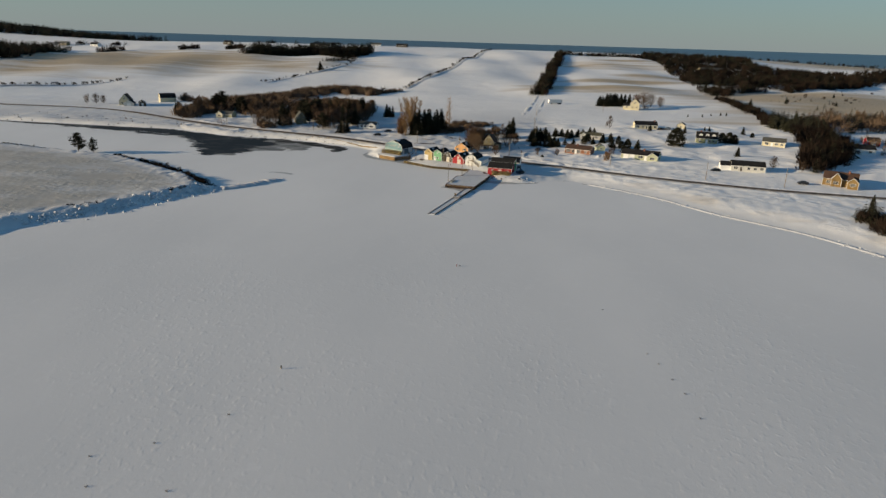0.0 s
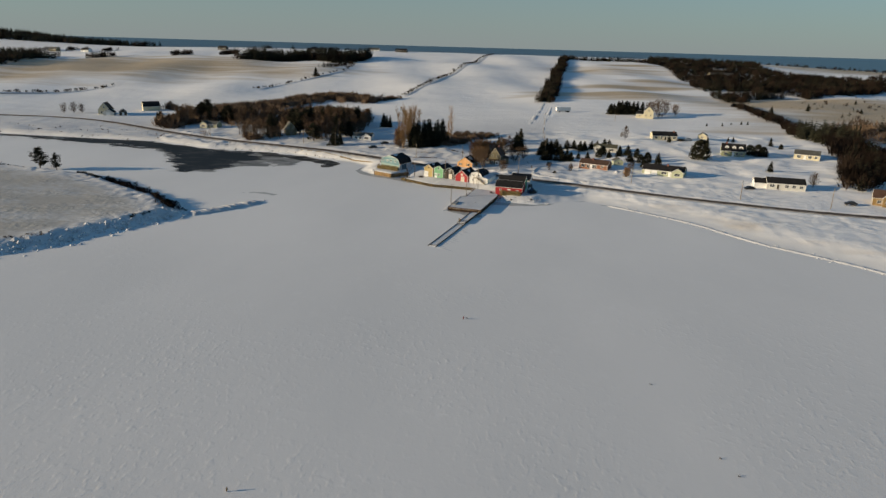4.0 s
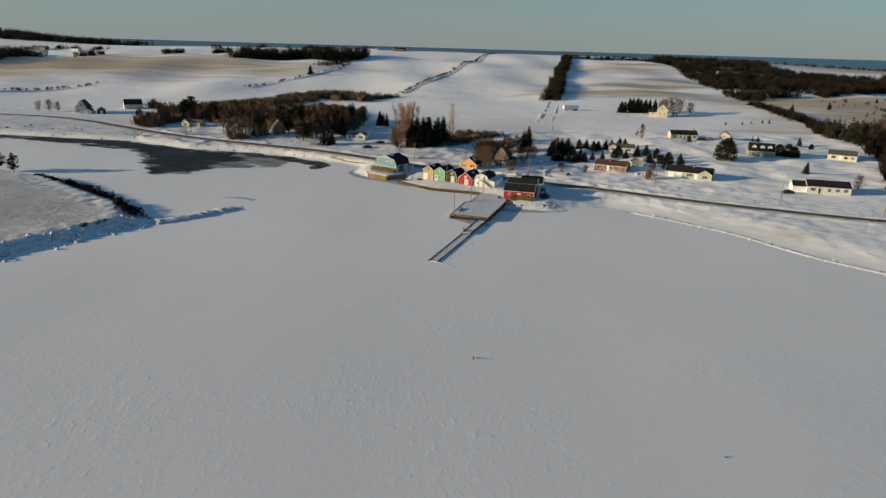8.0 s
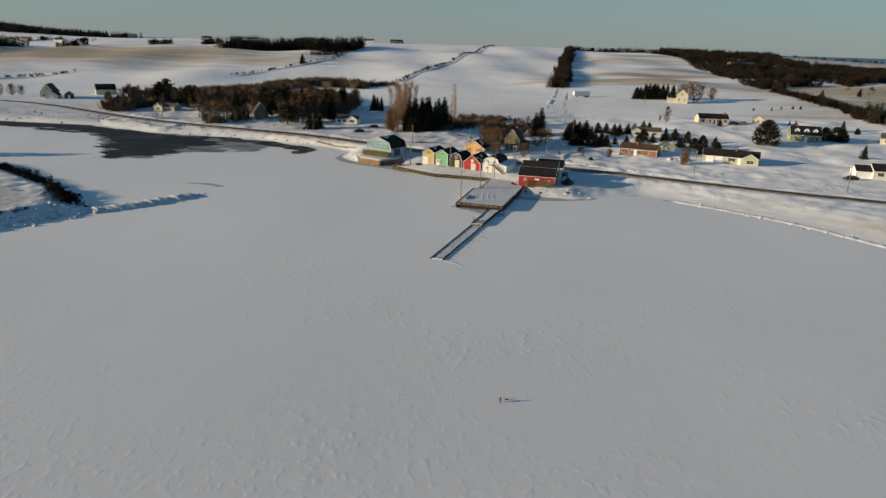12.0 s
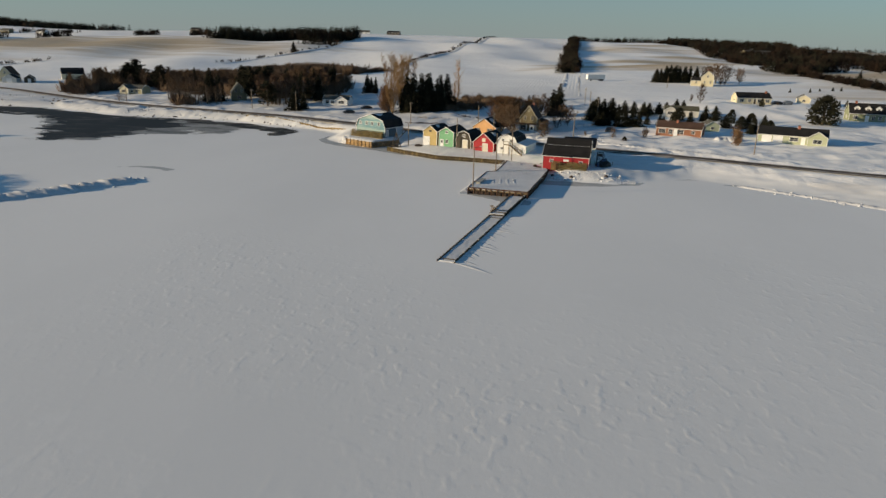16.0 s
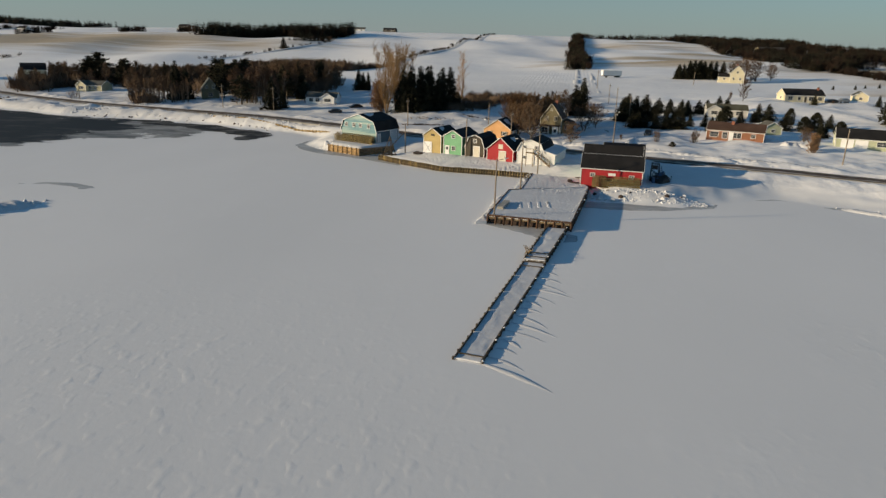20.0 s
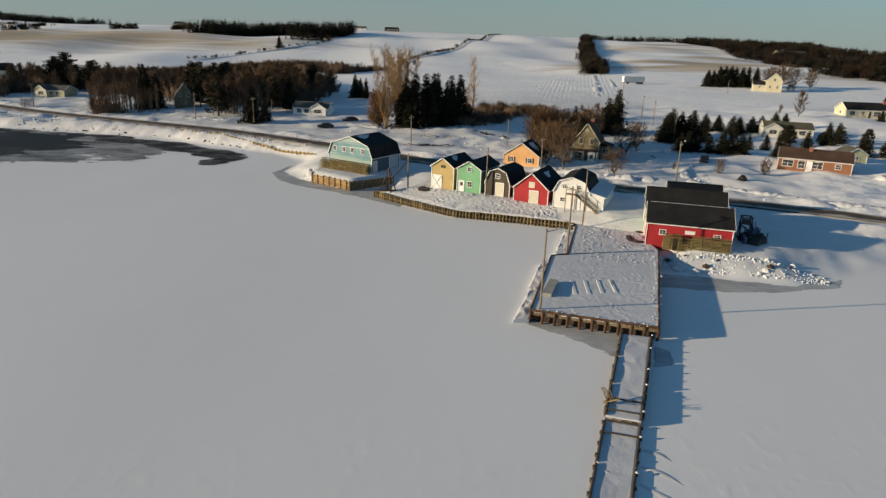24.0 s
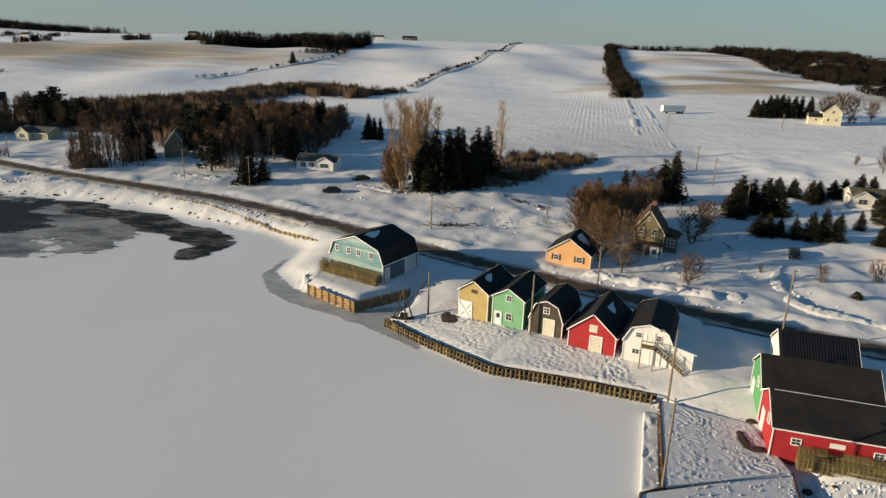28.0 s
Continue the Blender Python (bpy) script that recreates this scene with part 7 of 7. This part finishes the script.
stuff_trees("west_woods", "dark woods on the western slope", "woods", scatter([(-950, 740), (-660, 775), (-610, 840), (-640, 965), (-660, 1030), (-800, 1040), (-950, 1000)], 1700, 11.0, 17.0, 17), 0.8)
stuff_trees("west_hedge", "broken line of trees between far fields", "hedgerow", [p for p in strip([(-640, 985), (-570, 1010), (-520, 1055), (-460, 1080), (-400, 1110)], 6.0, 0.8, 6.0, 11.0, 18) if noise.noise((p[0] * 0.03, 0, 2.0)) > 0.05], 0.35)
stuff_trees("west_brush", "brush along a snowy field bank", "brush", strip([(-520, 560), (-470, 610), (-415, 660), (-394, 715)], 2.5, 2.0, 1.5, 4.5, 19), 0.0)
stuff_trees("crest_trees", "trees on the crest beyond the fields", "woods", [p for p in strip([(-420, 1240), (-330, 1230), (-250, 1245)], 6.0, 0.8, 5.0, 9.0, 20) if noise.noise((p[0] * 0.025, 0, 5.0)) > 0.0], 0.5)
stuff_trees("coast_woods", "low woods on the coastal plain", "woods", scatter([(300, 1250), (700, 1220), (1300, 1400), (1500, 1700), (600, 1500)], 700, 5.0, 9.0, 22), 0.6)
stuff_trees("farm_trees", "bare shade trees round the western farm", "trees", strip([(-258, 545), (-248, 540)], 2.5, 0.8, 5.0, 8.0, 23), 0.0, BRUSH)
stuff_trees("point_brush", "dark brush along the edge of the point", "brush", strip([(-258, 333), (-233, 325), (-210, 314), (-180, 305)], 1.0, 0.25, 0.4, 1.1, 24) + strip([(-180, 305), (-158, 295), (-134, 276), (-124, 267), (-113, 254)], 1.6, 0.12, 0.8, 2.2, 65), 0.0)
stuff_trees("point_brush", "low weeds along the bank of the point", "brush", strip([(-116, 243), (-120, 236)], 0.7, 0.3, 0.5, 1.2, 25) + strip([(-133, 214), (-142, 206)], 0.8, 0.4, 0.4, 1.0, 26), 0.0)
stuff_trees("shore_weeds", "dry weeds and rubble along the road bank", "weeds", strip([(-150, 400), (-121, 389), (-98, 380), (-72, 368)], 1.6, 1.2, 0.3, 0.8, 27), 0.0)
stuff_trees("farm_trees", "dark trees round the far western farms", "trees", [p for p in strip([(-770, 1135), (-700, 1150), (-655, 1172)], 9, 0.8, 4.0, 8.0, 41) if noise.noise((p[0] * 0.03, 0, 8.0)) > 0.0], 0.4)
stuff_trees("roadside_thicket", "thin brown thicket of saplings beside the road", "thicket", strip([(-172, 428), (-152, 416), (-138, 411.5)], 2.2, 0.22, 2.5, 6.5, 51), 0.0, BRUSH)
stuff_trees("roadside_thicket", "brown thicket beyond the bend of the road", "thicket", scatter([(-221, 456), (-205, 440), (-198, 450), (-200, 478), (-222, 480)], 150, 4.0, 8.0, 52), 0.05, BRUSH)
grove("round", [(55.5, 384.0, 4.4), (78.0, 372.0, 5.6), (74.5, 381.0, 5.0), (82.0, 366.0, 4.2)], 0.9)
grove("young", [(66.0, 383.5, 6.0), (60.5, 382.0, 4.5), (49.0, 379.0, 4.5), (44.0, 377.0, 4.2), (85.0, 378.0, 4.0)], 1.3)
grove("shrub", [(64.5, 349.0, 5.0), (66.5, 351.0, 4.4), (38.0, 352.5, 3.4)], 1.0)
for protos in KINDS.values():
    for proto in protos:
        for o in (*proto.children_recursive, proto):
            bpy.data.objects.remove(o)

# ---------------------------------------------------------------- vehicles and small things
CAR_DARK = material("dark_car_paint", (0.012, 0.013, 0.016), (0.022, 0.023, 0.027), 0.3, grain=1, big=0.3, spec=0.5)
CAR_SILVER = material("silver_car_paint", (0.30, 0.31, 0.32), (0.36, 0.37, 0.38), 0.3, 0.5)
TYRE = material("tyre_rubber", (0.012, 0.012, 0.012), (0.025, 0.025, 0.025), 0.9)
TRAILER_WHITE = material("trailer_skin", (0.62, 0.62, 0.60), (0.74, 0.74, 0.72), 0.5, grain=1, big=0.4, stripe=("X", 1.2, 0.02))


def car(x, y, turn, mat, label, pickup=False):
    c = thing("pickup_truck" if pickup else "car", pose(x, y, gz(x, y) + 0.12, 0, 0, turn), label, "pickup truck" if pickup else "car", "parked vehicles")
    long = 5.4 if pickup else 4.5
    side = [(-long / 2, 0.35), (-long / 2, 0.85), (-long / 2 + 0.9, 0.95), (-long / 2 + 1.5, 1.5), (0.4 if pickup else 1.1, 1.5), (0.75 if pickup else long / 2 - 0.35, 1.0),
            (long / 2, 0.95), (long / 2, 0.35)]
    bm = bmesh.new()
    rings = []
    for yy, inset in ((-0.88, 0), (-0.72, 1), (0.72, 1), (0.88, 0)):
        rings.append([bm.verts.new((px, yy * (0.9 if pz > 1.2 else 1), pz if inset or pz < 1.2 else pz - 0.08)) for px, pz in side])
    for p, q in zip(rings, rings[1:]):
        for i in range(len(side)):
            j = (i + 1) % len(side)
            bm.faces.new((p[i], p[j], q[j], q[i]))
    bm.faces.new(rings[0][::-1])
    bm.faces.new(rings[-1])
    bmesh.ops.recalc_face_normals(bm, faces=bm.faces)
    part("body", bm, mat, c)
    for s in (-1, 1):
        part("side_window", box(-long / 2 + 1.45, 0.3 if pickup else 1.2, s * 0.80 - 0.03, s * 0.80 + 0.03, 1.02, 1.36), GLASS, c)
        for u in (-long / 2 + 0.85, long / 2 - 0.85):
            wheel = part("wheel", rod((u, s * 0.70, 0.20), (u, s * 0.92, 0.20), 0.33, 12), TYRE, c)
            part("rim", rod((u, s * 0.905, 0.20), (u, s * 0.94, 0.20), 0.19, 10), CAR_SILVER, wheel)
        part("headlight", box(-long / 2 - 0.03, -long / 2 + 0.05, s * 0.6 - 0.15, s * 0.6 + 0.15, 0.6, 0.78), LAMP_GLASS, c)
    return c


car(-66.4, 393.8, 20, CAR_DARK, "dark car parked in the snowy yard of the cabin")
car(-61.9, 407.0, 35, CAR_DARK, "dark car parked beside the cabin's drive")
car(27.6, 358.6, 70, CAR_DARK, "black car parked on the ploughed lane")
car(108.5, 426.2, 10, CAR_DARK, "dark car parked beside the cream house")
car(113.0, 427.0, 10, CAR_SILVER, "silver car parked beside the cream house")
car(142.2, 300.2, -10, CAR_DARK, "dark car parked beside the ochre house")
car(-17.8, 330.8, -30, CAR_SILVER, "snow-dusted silver car parked behind the huts")
car(109.5, 318.6, 5, CAR_DARK, "dark car parked beside the long white house")

t = thing("box_trailer", pose(54.8, 564.8, gz(54.8, 564.8) - 0.2, 0, 0, 20), "white freight trailer parked alone on the snowy field", "trailer")
part("box", box(-5.9, 5.9, -1.25, 1.25, 1.15, 3.9), TRAILER_WHITE, t)
part("chassis", box(-5.6, 5.6, -0.5, 0.5, 0.85, 1.15), DARK_METAL, t)
part("door", box(-5.96, -5.9, -1.2, 1.2, 1.2, 3.85), WHITE, t)
part("landing_leg", box(-3.3, -3.1, -0.8, 0.8, -0.2, 0.9), DARK_METAL, t)
for u in (3.2, 4.5):
    for s in (-1, 1):
        part("wheel", rod((u, s * 0.85, 0.5), (u, s * 1.2, 0.5), 0.5, 12), TYRE, t)


def snow_bank(line, half, high, seed, label="ploughed snow bank along the lane", name="snow_bank", rough=0.9, mat=None, step=0.4):
    """A lumpy ridge of ploughed or drifted snow along a line."""
    pts = along(line, step)
    d = np.gradient(pts, axis=0)
    d /= np.hypot(*d.T)[:, None]
    over = (-1, -0.75, -0.5, -0.25, 0, 0.2, 0.4, 0.6, 0.8, 1)
    spots, lifts = [], []
    for i, ((x, y), (dx, dy)) in enumerate(zip(pts.tolist(), d.tolist())):
        end = min(1.0, i / 4, (len(pts) - 1 - i) / 4)
        k = noise.noise((x * rough * 0.45, y * rough * 0.45, seed)) * 0.9 + noise.noise((x * rough * 3, y * rough * 3, seed)) * 0.5
        for s in over:
            q = 0.5 * noise.noise((x * 1.3 + s * 3, y * 1.3, seed + 2)) + 0.6 * noise.noise((x * 3.1 + s * 9, y * 3.1, seed + 6))
            w = half * s * (1 + 0.25 * k)
            spots.append((x - dy * w, y + dx * w))
            lifts.append(end * high * max(0, 1 - s * s) ** 0.8 * (0.72 + 0.25 * k + 0.5 * q) - 0.08)
    at = np.array(spots)
    z, c = ground(at[:, 0], at[:, 1]) + np.array(lifts), len(over)
    faces = [(c * r + p, c * r + p + 1, c * r + c + p + 1, c * r + c + p) for r in range(len(pts) - 1) for p in range(c - 1)]
    ob = new(name, from_lists(name, np.column_stack([at, z]).tolist(), [f[::-1] for f in faces]))
    ob.data.polygons.foreach_set("use_smooth", np.ones(len(faces), bool))
    ob.data.materials.append(mat or SNOW)
    return tagged(ob, label, name.replace("_", " "), "snow banks")


snow_bank([(20, 339.5), (18, 336), (23, 331.5), (33, 326), (45, 320.5), (58, 314)], 1.5, 0.95, 1.0)
snow_bank([(19, 341), (20, 347), (24, 354)], 1.1, 1.0, 2.0)
snow_bank([(-12, 345.5), (-6, 342.5), (0, 340), (6, 337.5), (9, 337)], 1.6, 1.5, 3.0)
snow_bank([(8, 338), (13, 337.5)], 1.6, 1.2, 4.0)
snow_bank([(-62, 402), (-56, 398), (-50, 396)], 1.6, 0.9, 5.0, "ploughed snow heap in the cabin's yard")
snow_bank([(-78, 404), (-68, 399), (-60, 394)], 1.2, 0.6, 6.0, "low ploughed snow ridge in the cabin's yard")
snow_bank([(-115, 407), (-104, 406), (-97, 403)], 2.0, 0.9, 7.0, "snow heap beside the road")
for line, half, high, seed in (([(25.5, 492), (27, 506)], 1.5, 0.5, 8.0), ([(28.5, 514), (31, 532), (32.5, 541)], 1.9, 0.7, 9.0), ([(34.5, 556), (36.5, 570)], 1.4, 0.4, 8.5), ([(38, 578), (42, 612), (44, 625)], 1.7, 0.55, 9.5),
                               ([(31, 452), (34, 482)], 0.9, 0.3, 12.0), ([(35.5, 495), (39, 525)], 1.0, 0.35, 12.5), ([(41.5, 545), (49, 600)], 0.9, 0.3, 13.0)):
    snow_bank(line, half, high, seed, "broken snow bank along the farm lane")
snow_bank([(56, 344), (62, 343), (66, 341.5)], 2.2, 1.8, 10.0, "high ploughed snow heap beside the bungalow")
snow_bank([(-106, 250), (-99, 257), (-93, 266), (-89, 273)], 3.2, 1.3, 11.0, "ridge of broken snowy ice off the point", "ice_ridge", 1.3)
snow_bank([(45, 291), (59, 280), (73, 267), (80, 255), (88, 243.5), (99, 234), (112, 221), (124, 199)], 1.1, 0.55, 12.0, "ridge of shore ice along the beach", "ice_ridge")
for line, half, high, seed in (([(-84, 675), (-71, 760), (-46, 950), (3, 1270)], 2.6, 0.55, 21.0), ([(-241, 712), (-226, 757), (-204, 833), (-187, 895)], 2.4, 0.55, 22.0), ([(-516, 556), (-466, 606), (-411, 656), (-390, 712)], 3.0, 0.6, 23.0)):
    snow_bank(line, half, high, seed, "drifted snow ridge along the field edge", "drift_ridge", 0.15, SNOW, 1.6)
snow_bank([(2.6, 293.6), (8, 292.2), (14, 290.6), (20, 290.8)], 2.2, 0.35, 24.0, "low mound of shore ice beside the red barn", "ice_mound", 0.7)
snow_bank([(-58, 341), (-57.5, 338.5), (-55.8, 337)], 1.5, 0.5, 13.0, "snow bank on the barn's plot")


# ---- stones and driftwood where the road bank meets the ice
rnd = random.Random(31)
for k in range(40):
    px = rnd.uniform(-150, -70)
    py = np.interp(px, [-160, -134, -108, -95, -72], [391, 389, 384, 377, 368]) + rnd.uniform(-1, 2)
    s = 0.25 + 0.4 * rnd.random()
    t = thing("shore_stone", pose(px, py, gz(px, py), 0, 0, rnd.uniform(0, 360)), "dark stone showing through the snow of the bank", "stone", "stones along the bank")
    heap(100 + k, s, s * 0.7, s * 0.7, GRIT, t, "stone", 1)
brush = thing("brush_pile", pose(-33.5, 383.0, gz(-33.5, 383.0)), "dark pile of branches half buried in snow", "brush pile")
for k in range(36):
    a = Vector((rnd.gauss(0, 3.0), rnd.gauss(0, 1.2), rnd.uniform(0, 0.5)))
    part("branch", rod(a, a + Vector((rnd.gauss(0, 1.2), rnd.gauss(0, 0.8), rnd.uniform(0, 0.8))), 0.07, 4, 0.03), TIMBER, brush)

sea_wall = tagged(new("road_seawall"), "low ochre log seawall below the road", "seawall")
line = [(-104.0, 385.0), (-96.5, 381.8), (-89.5, 378.5), (-82.0, 374.0), (-75.5, 370.2), (-67.5, 364.6), (-60.5, 359.4)]
for a, b in zip(line, line[1:]):
    for k in range(3):
        p, q = lerp(a, b, k / 3 + 0.01), lerp(a, b, (k + 1) / 3 - 0.01)
        part("log", rod((*p, gz(*p) + 0.42), (*q, gz(*q) + 0.42 + 0.05 * math.sin(k * 5 + a[0])), 0.17, 6), YELLOW_TIMBER, sea_wall)
        part("log", rod((*p, gz(*p) + 0.10), (*q, gz(*q) + 0.10), 0.18, 6), TIMBER, sea_wall)
    for k in range(6):
        px, py = lerp(a, b, k / 6)
        put("post", (0,), lambda: rod((0, 0, -0.3), (0, 0, 0.75), 0.12, 6), TIMBER, sea_wall, pose(px, py - 0.2, gz(px, py)))


def litter(name, label, category, spots, low, high, mat, seed, level=None):
    """Small angular lumps, too many to count, half sunk in the ground."""
    r, V, F = random.Random(seed), [], []
    heights = ground([p[0] for p in spots], [p[1] for p in spots]) if level is None else [level] * len(spots)
    for (x, y), z in zip(spots, heights):
        s, n = low + (high - low) * r.random() ** 2, len(V)
        a = r.uniform(0, 6.28)
        for k in range(5):
            q = s * r.uniform(0.5, 1.2)
            V.append((x + q * math.cos(a + k * 1.257), y + q * math.sin(a + k * 1.257), z - 0.05))
        V.append((x + r.uniform(-0.3, 0.3) * s, y + r.uniform(-0.3, 0.3) * s, z + s * r.uniform(0.3, 0.75)))
        F += [(n + k, n + (k + 1) % 5, n + 5) for k in range(5)]
    ob = new(name, from_lists(name, V, F))
    ob.data.polygons.foreach_set("use_smooth", np.full(len(F), mat is SNOW and high < 0.3))
    ob.data.materials.append(mat)
    tagged(ob, label, category, kind="stuff")


lay = random.Random(71)
bank_spots = []
while len(bank_spots) < 1100:
    x = lay.uniform(-195, -66)
    lo, hi = np.interp(x, [-196, -160, -134, -108, -95, -72, -63], [410, 392, 389, 384, 377, 368, 359]), np.interp(x, [-209, -162, -121, -88, -58], [432, 407, 392, 380, 363])
    f = lay.random()
    if noise.noise((x * 0.12, f * 2, 0)) > -0.15:
        bank_spots.append((x, lo + (hi - lo) * f))
litter("bank_debris", "dark stones and weed scattered over the snowy road bank", "debris", bank_spots[:300], 0.12, 0.5, GRIT, 4)
litter("snow_lumps", "ploughed lumps of snow on the road bank", "snow lumps", [(x + 0.9, y + 0.6) for x, y in bank_spots], 0.2, 0.75, SNOW, 5)
verge = [(x + lay.gauss(0, 0.6), y + 4.6 + lay.gauss(0, 0.5)) for x, y in along(ROAD[7:15], 0.45)] + [(x + lay.gauss(0, 0.6), y - 4.4 + lay.gauss(0, 0.4)) for x, y in along(ROAD[9:13], 0.6)]
litter("snow_lumps", "ploughed lumps of snow along the road edge", "snow lumps", verge, 0.2, 0.65, SNOW, 6)
yard_spots = [(lay.uniform(-70, -48), lay.uniform(386, 400)) for _ in range(150)] + [(lay.uniform(-42, -14), lay.uniform(364, 388)) for _ in range(130)] + [(lay.uniform(14, 26), lay.uniform(334, 356)) for _ in range(90)] + [(lay.uniform(2, 14), lay.uniform(335, 346)) for _ in range(50)]
litter("snow_lumps", "broken lumps of ploughed snow in the yards", "snow lumps", yard_spots, 0.2, 0.7, SNOW, 7)
dark = thing("brush_pile", pose(-35.0, 370.2, gz(-35.0, 370.2)), "dark driftwood and brush half buried in snow", "brush pile")
for k in range(40):
    a = Vector((rnd.gauss(0, 2.6), rnd.gauss(0, 0.9), rnd.uniform(0, 0.3)))
    part("branch", rod(a, a + Vector((rnd.gauss(0, 1.3), rnd.gauss(0, 0.5), rnd.uniform(0, 0.4))), 0.2, 4, 0.08), GRIT, dark)

spit = along([(-106, 250), (-99, 257), (-93, 266), (-89, 273)], 0.3)
litter("ridge_ice", "broken blocks of snowy ice along the ridge off the point", "ice rubble", [(x + lay.gauss(0, 1.3), y + lay.gauss(0, 1.0)) for x, y in spit], 0.25, 1.0, SNOW, 14)
ice_spots = [(3 + 19 * u, 295.2 - 0.2 * 19 * u - 4.6 * lay.random() * (1 - 0.3 * u)) for u in (lay.random() ** 1.2 for _ in range(1900))]
litter("shore_ice", "jumbled lumps of snowy shore ice beside the red barn", "ice rubble", ice_spots, 0.08, 0.48, SNOW, 8)
litter("shore_gravel", "dark gravel showing through the shore ice", "gravel", [(x, y) for x, y in ice_spots[:170] if x < 12], 0.12, 0.34, GRIT, 9)
edge = [(*lerp(W_FR, W_R, u), 0) for u in (lay.random() for _ in range(150))]
litter("rim_snow", "lumps of snow along the rim of the wharf", "snow lumps", [(x + lay.gauss(-0.25, 0.22), y) for x, y, _ in edge], 0.08, 0.24, SNOW, 10, 1.42)
litter("rim_snow", "lumps of snow along the front of the wharf", "snow lumps", [(lerp(W_FL, W_FR, u)[0], lerp(W_FL, W_FR, u)[1] + lay.gauss(0.25, 0.2)) for u in (lay.random() for _ in range(80))], 0.08, 0.22, SNOW, 11, 1.42)
litter("rim_snow", "lumps of snow along the side of the wharf", "snow lumps", [(lerp(W_FL, W_BL, u)[0] + lay.gauss(-0.2, 0.5), lerp(W_FL, W_BL, u)[1]) for u in (lay.random() for _ in range(90))], 0.08, 0.26, SNOW, 12, 1.38)
litter("deck_lumps", "kicked-up crusts of snow on the wharf near the huts", "snow lumps", [(lay.uniform(-9, 1.0), lay.uniform(289, 306)) for _ in range(420)], 0.05, 0.24, SNOW, 13, 1.44)

spit = [(x + lay.gauss(0, 1.3), y + lay.gauss(0, 1.3)) for x, y in along([(-107, 249), (-99, 257), (-93, 266), (-89, 273)], 0.15)]
litter("spit_rubble", "jumbled lumps of snowy ice along the spit", "ice rubble", spit, 0.35, 1.25, SNOW, 14)
shelf = [(x + lay.gauss(-2.6, 2.4), y + lay.gauss(0.8, 1.8)) for x, y in along(POINT[1:7], 0.13)]
litter("bank_rubble", "lumps of snow and ice along the bank of the point", "ice rubble", shelf, 0.25, 1.25, SNOW, 15)
beach = [(x + lay.gauss(0, 1.4), y + lay.gauss(0, 1.4)) for x, y in along([(45, 291), (59, 280), (73, 267), (80, 255), (88, 243.5), (99, 234), (112, 221), (124, 199)], 0.3)]
litter("beach_rubble", "broken shore ice along the beach", "ice rubble", beach, 0.15, 0.6, SNOW, 16)
gear_heap = thing("gear_pile", pose(16.0, 299.6, gz(16.0, 299.6), 0, 0, 25), "dark heap of fishing gear under snow-dusted tarps", "gear pile")
heap(301, 1.9, 2.2, 1.5, DARK_METAL, gear_heap, "tarp")
heap(302, 0.9, 1.1, 2.1, BARREL, gear_heap, "bundle")
for k in range(7):
    part("pole", rod((rnd.gauss(0, 1.2), rnd.gauss(0, 1.2), 0), (rnd.gauss(0, 1.4), rnd.gauss(0, 1.4), 2.2), 0.06, 5), DARK_METAL, gear_heap)

log = thing("fallen_log", pose(17.5, 364.0, gz(17.5, 364.0) + 0.15, 0, 0, 92), "dark fallen log lying on the ploughed lane", "log")
part("log", rod((-2.6, 0, 0), (2.6, 0.1, 0.1), 0.24, 7, 0.17), DARK_WOOD, log)
part("stub", rod((0.8, 0, 0.1), (1.1, 0.5, 0.3), 0.06, 5), DARK_WOOD, log)
mound = thing("snow_mound", pose(21.1, 367.4, gz(21.1, 367.4) - 0.1), "small bright mound of ploughed snow beside the lane", "snow mound")
heap(401, 0.9, 0.8, 1.6, SNOW, mound, "snow")
weed_spots = []
while len(weed_spots) < 260:
    x, y = lay.uniform(-330, -190), lay.uniform(408, 446)
    if y < np.interp(x, [-355, -306, -263, -209, -162], [472, 472, 461, 429, 405]) and noise.noise((x * 0.05, y * 0.16, 3)) > 0.05:
        weed_spots.append((x, y))
litter("flat_weeds", "dark wet weed and mud showing on the snowy flats", "weeds", weed_spots, 0.3, 1.1, GRIT, 21)
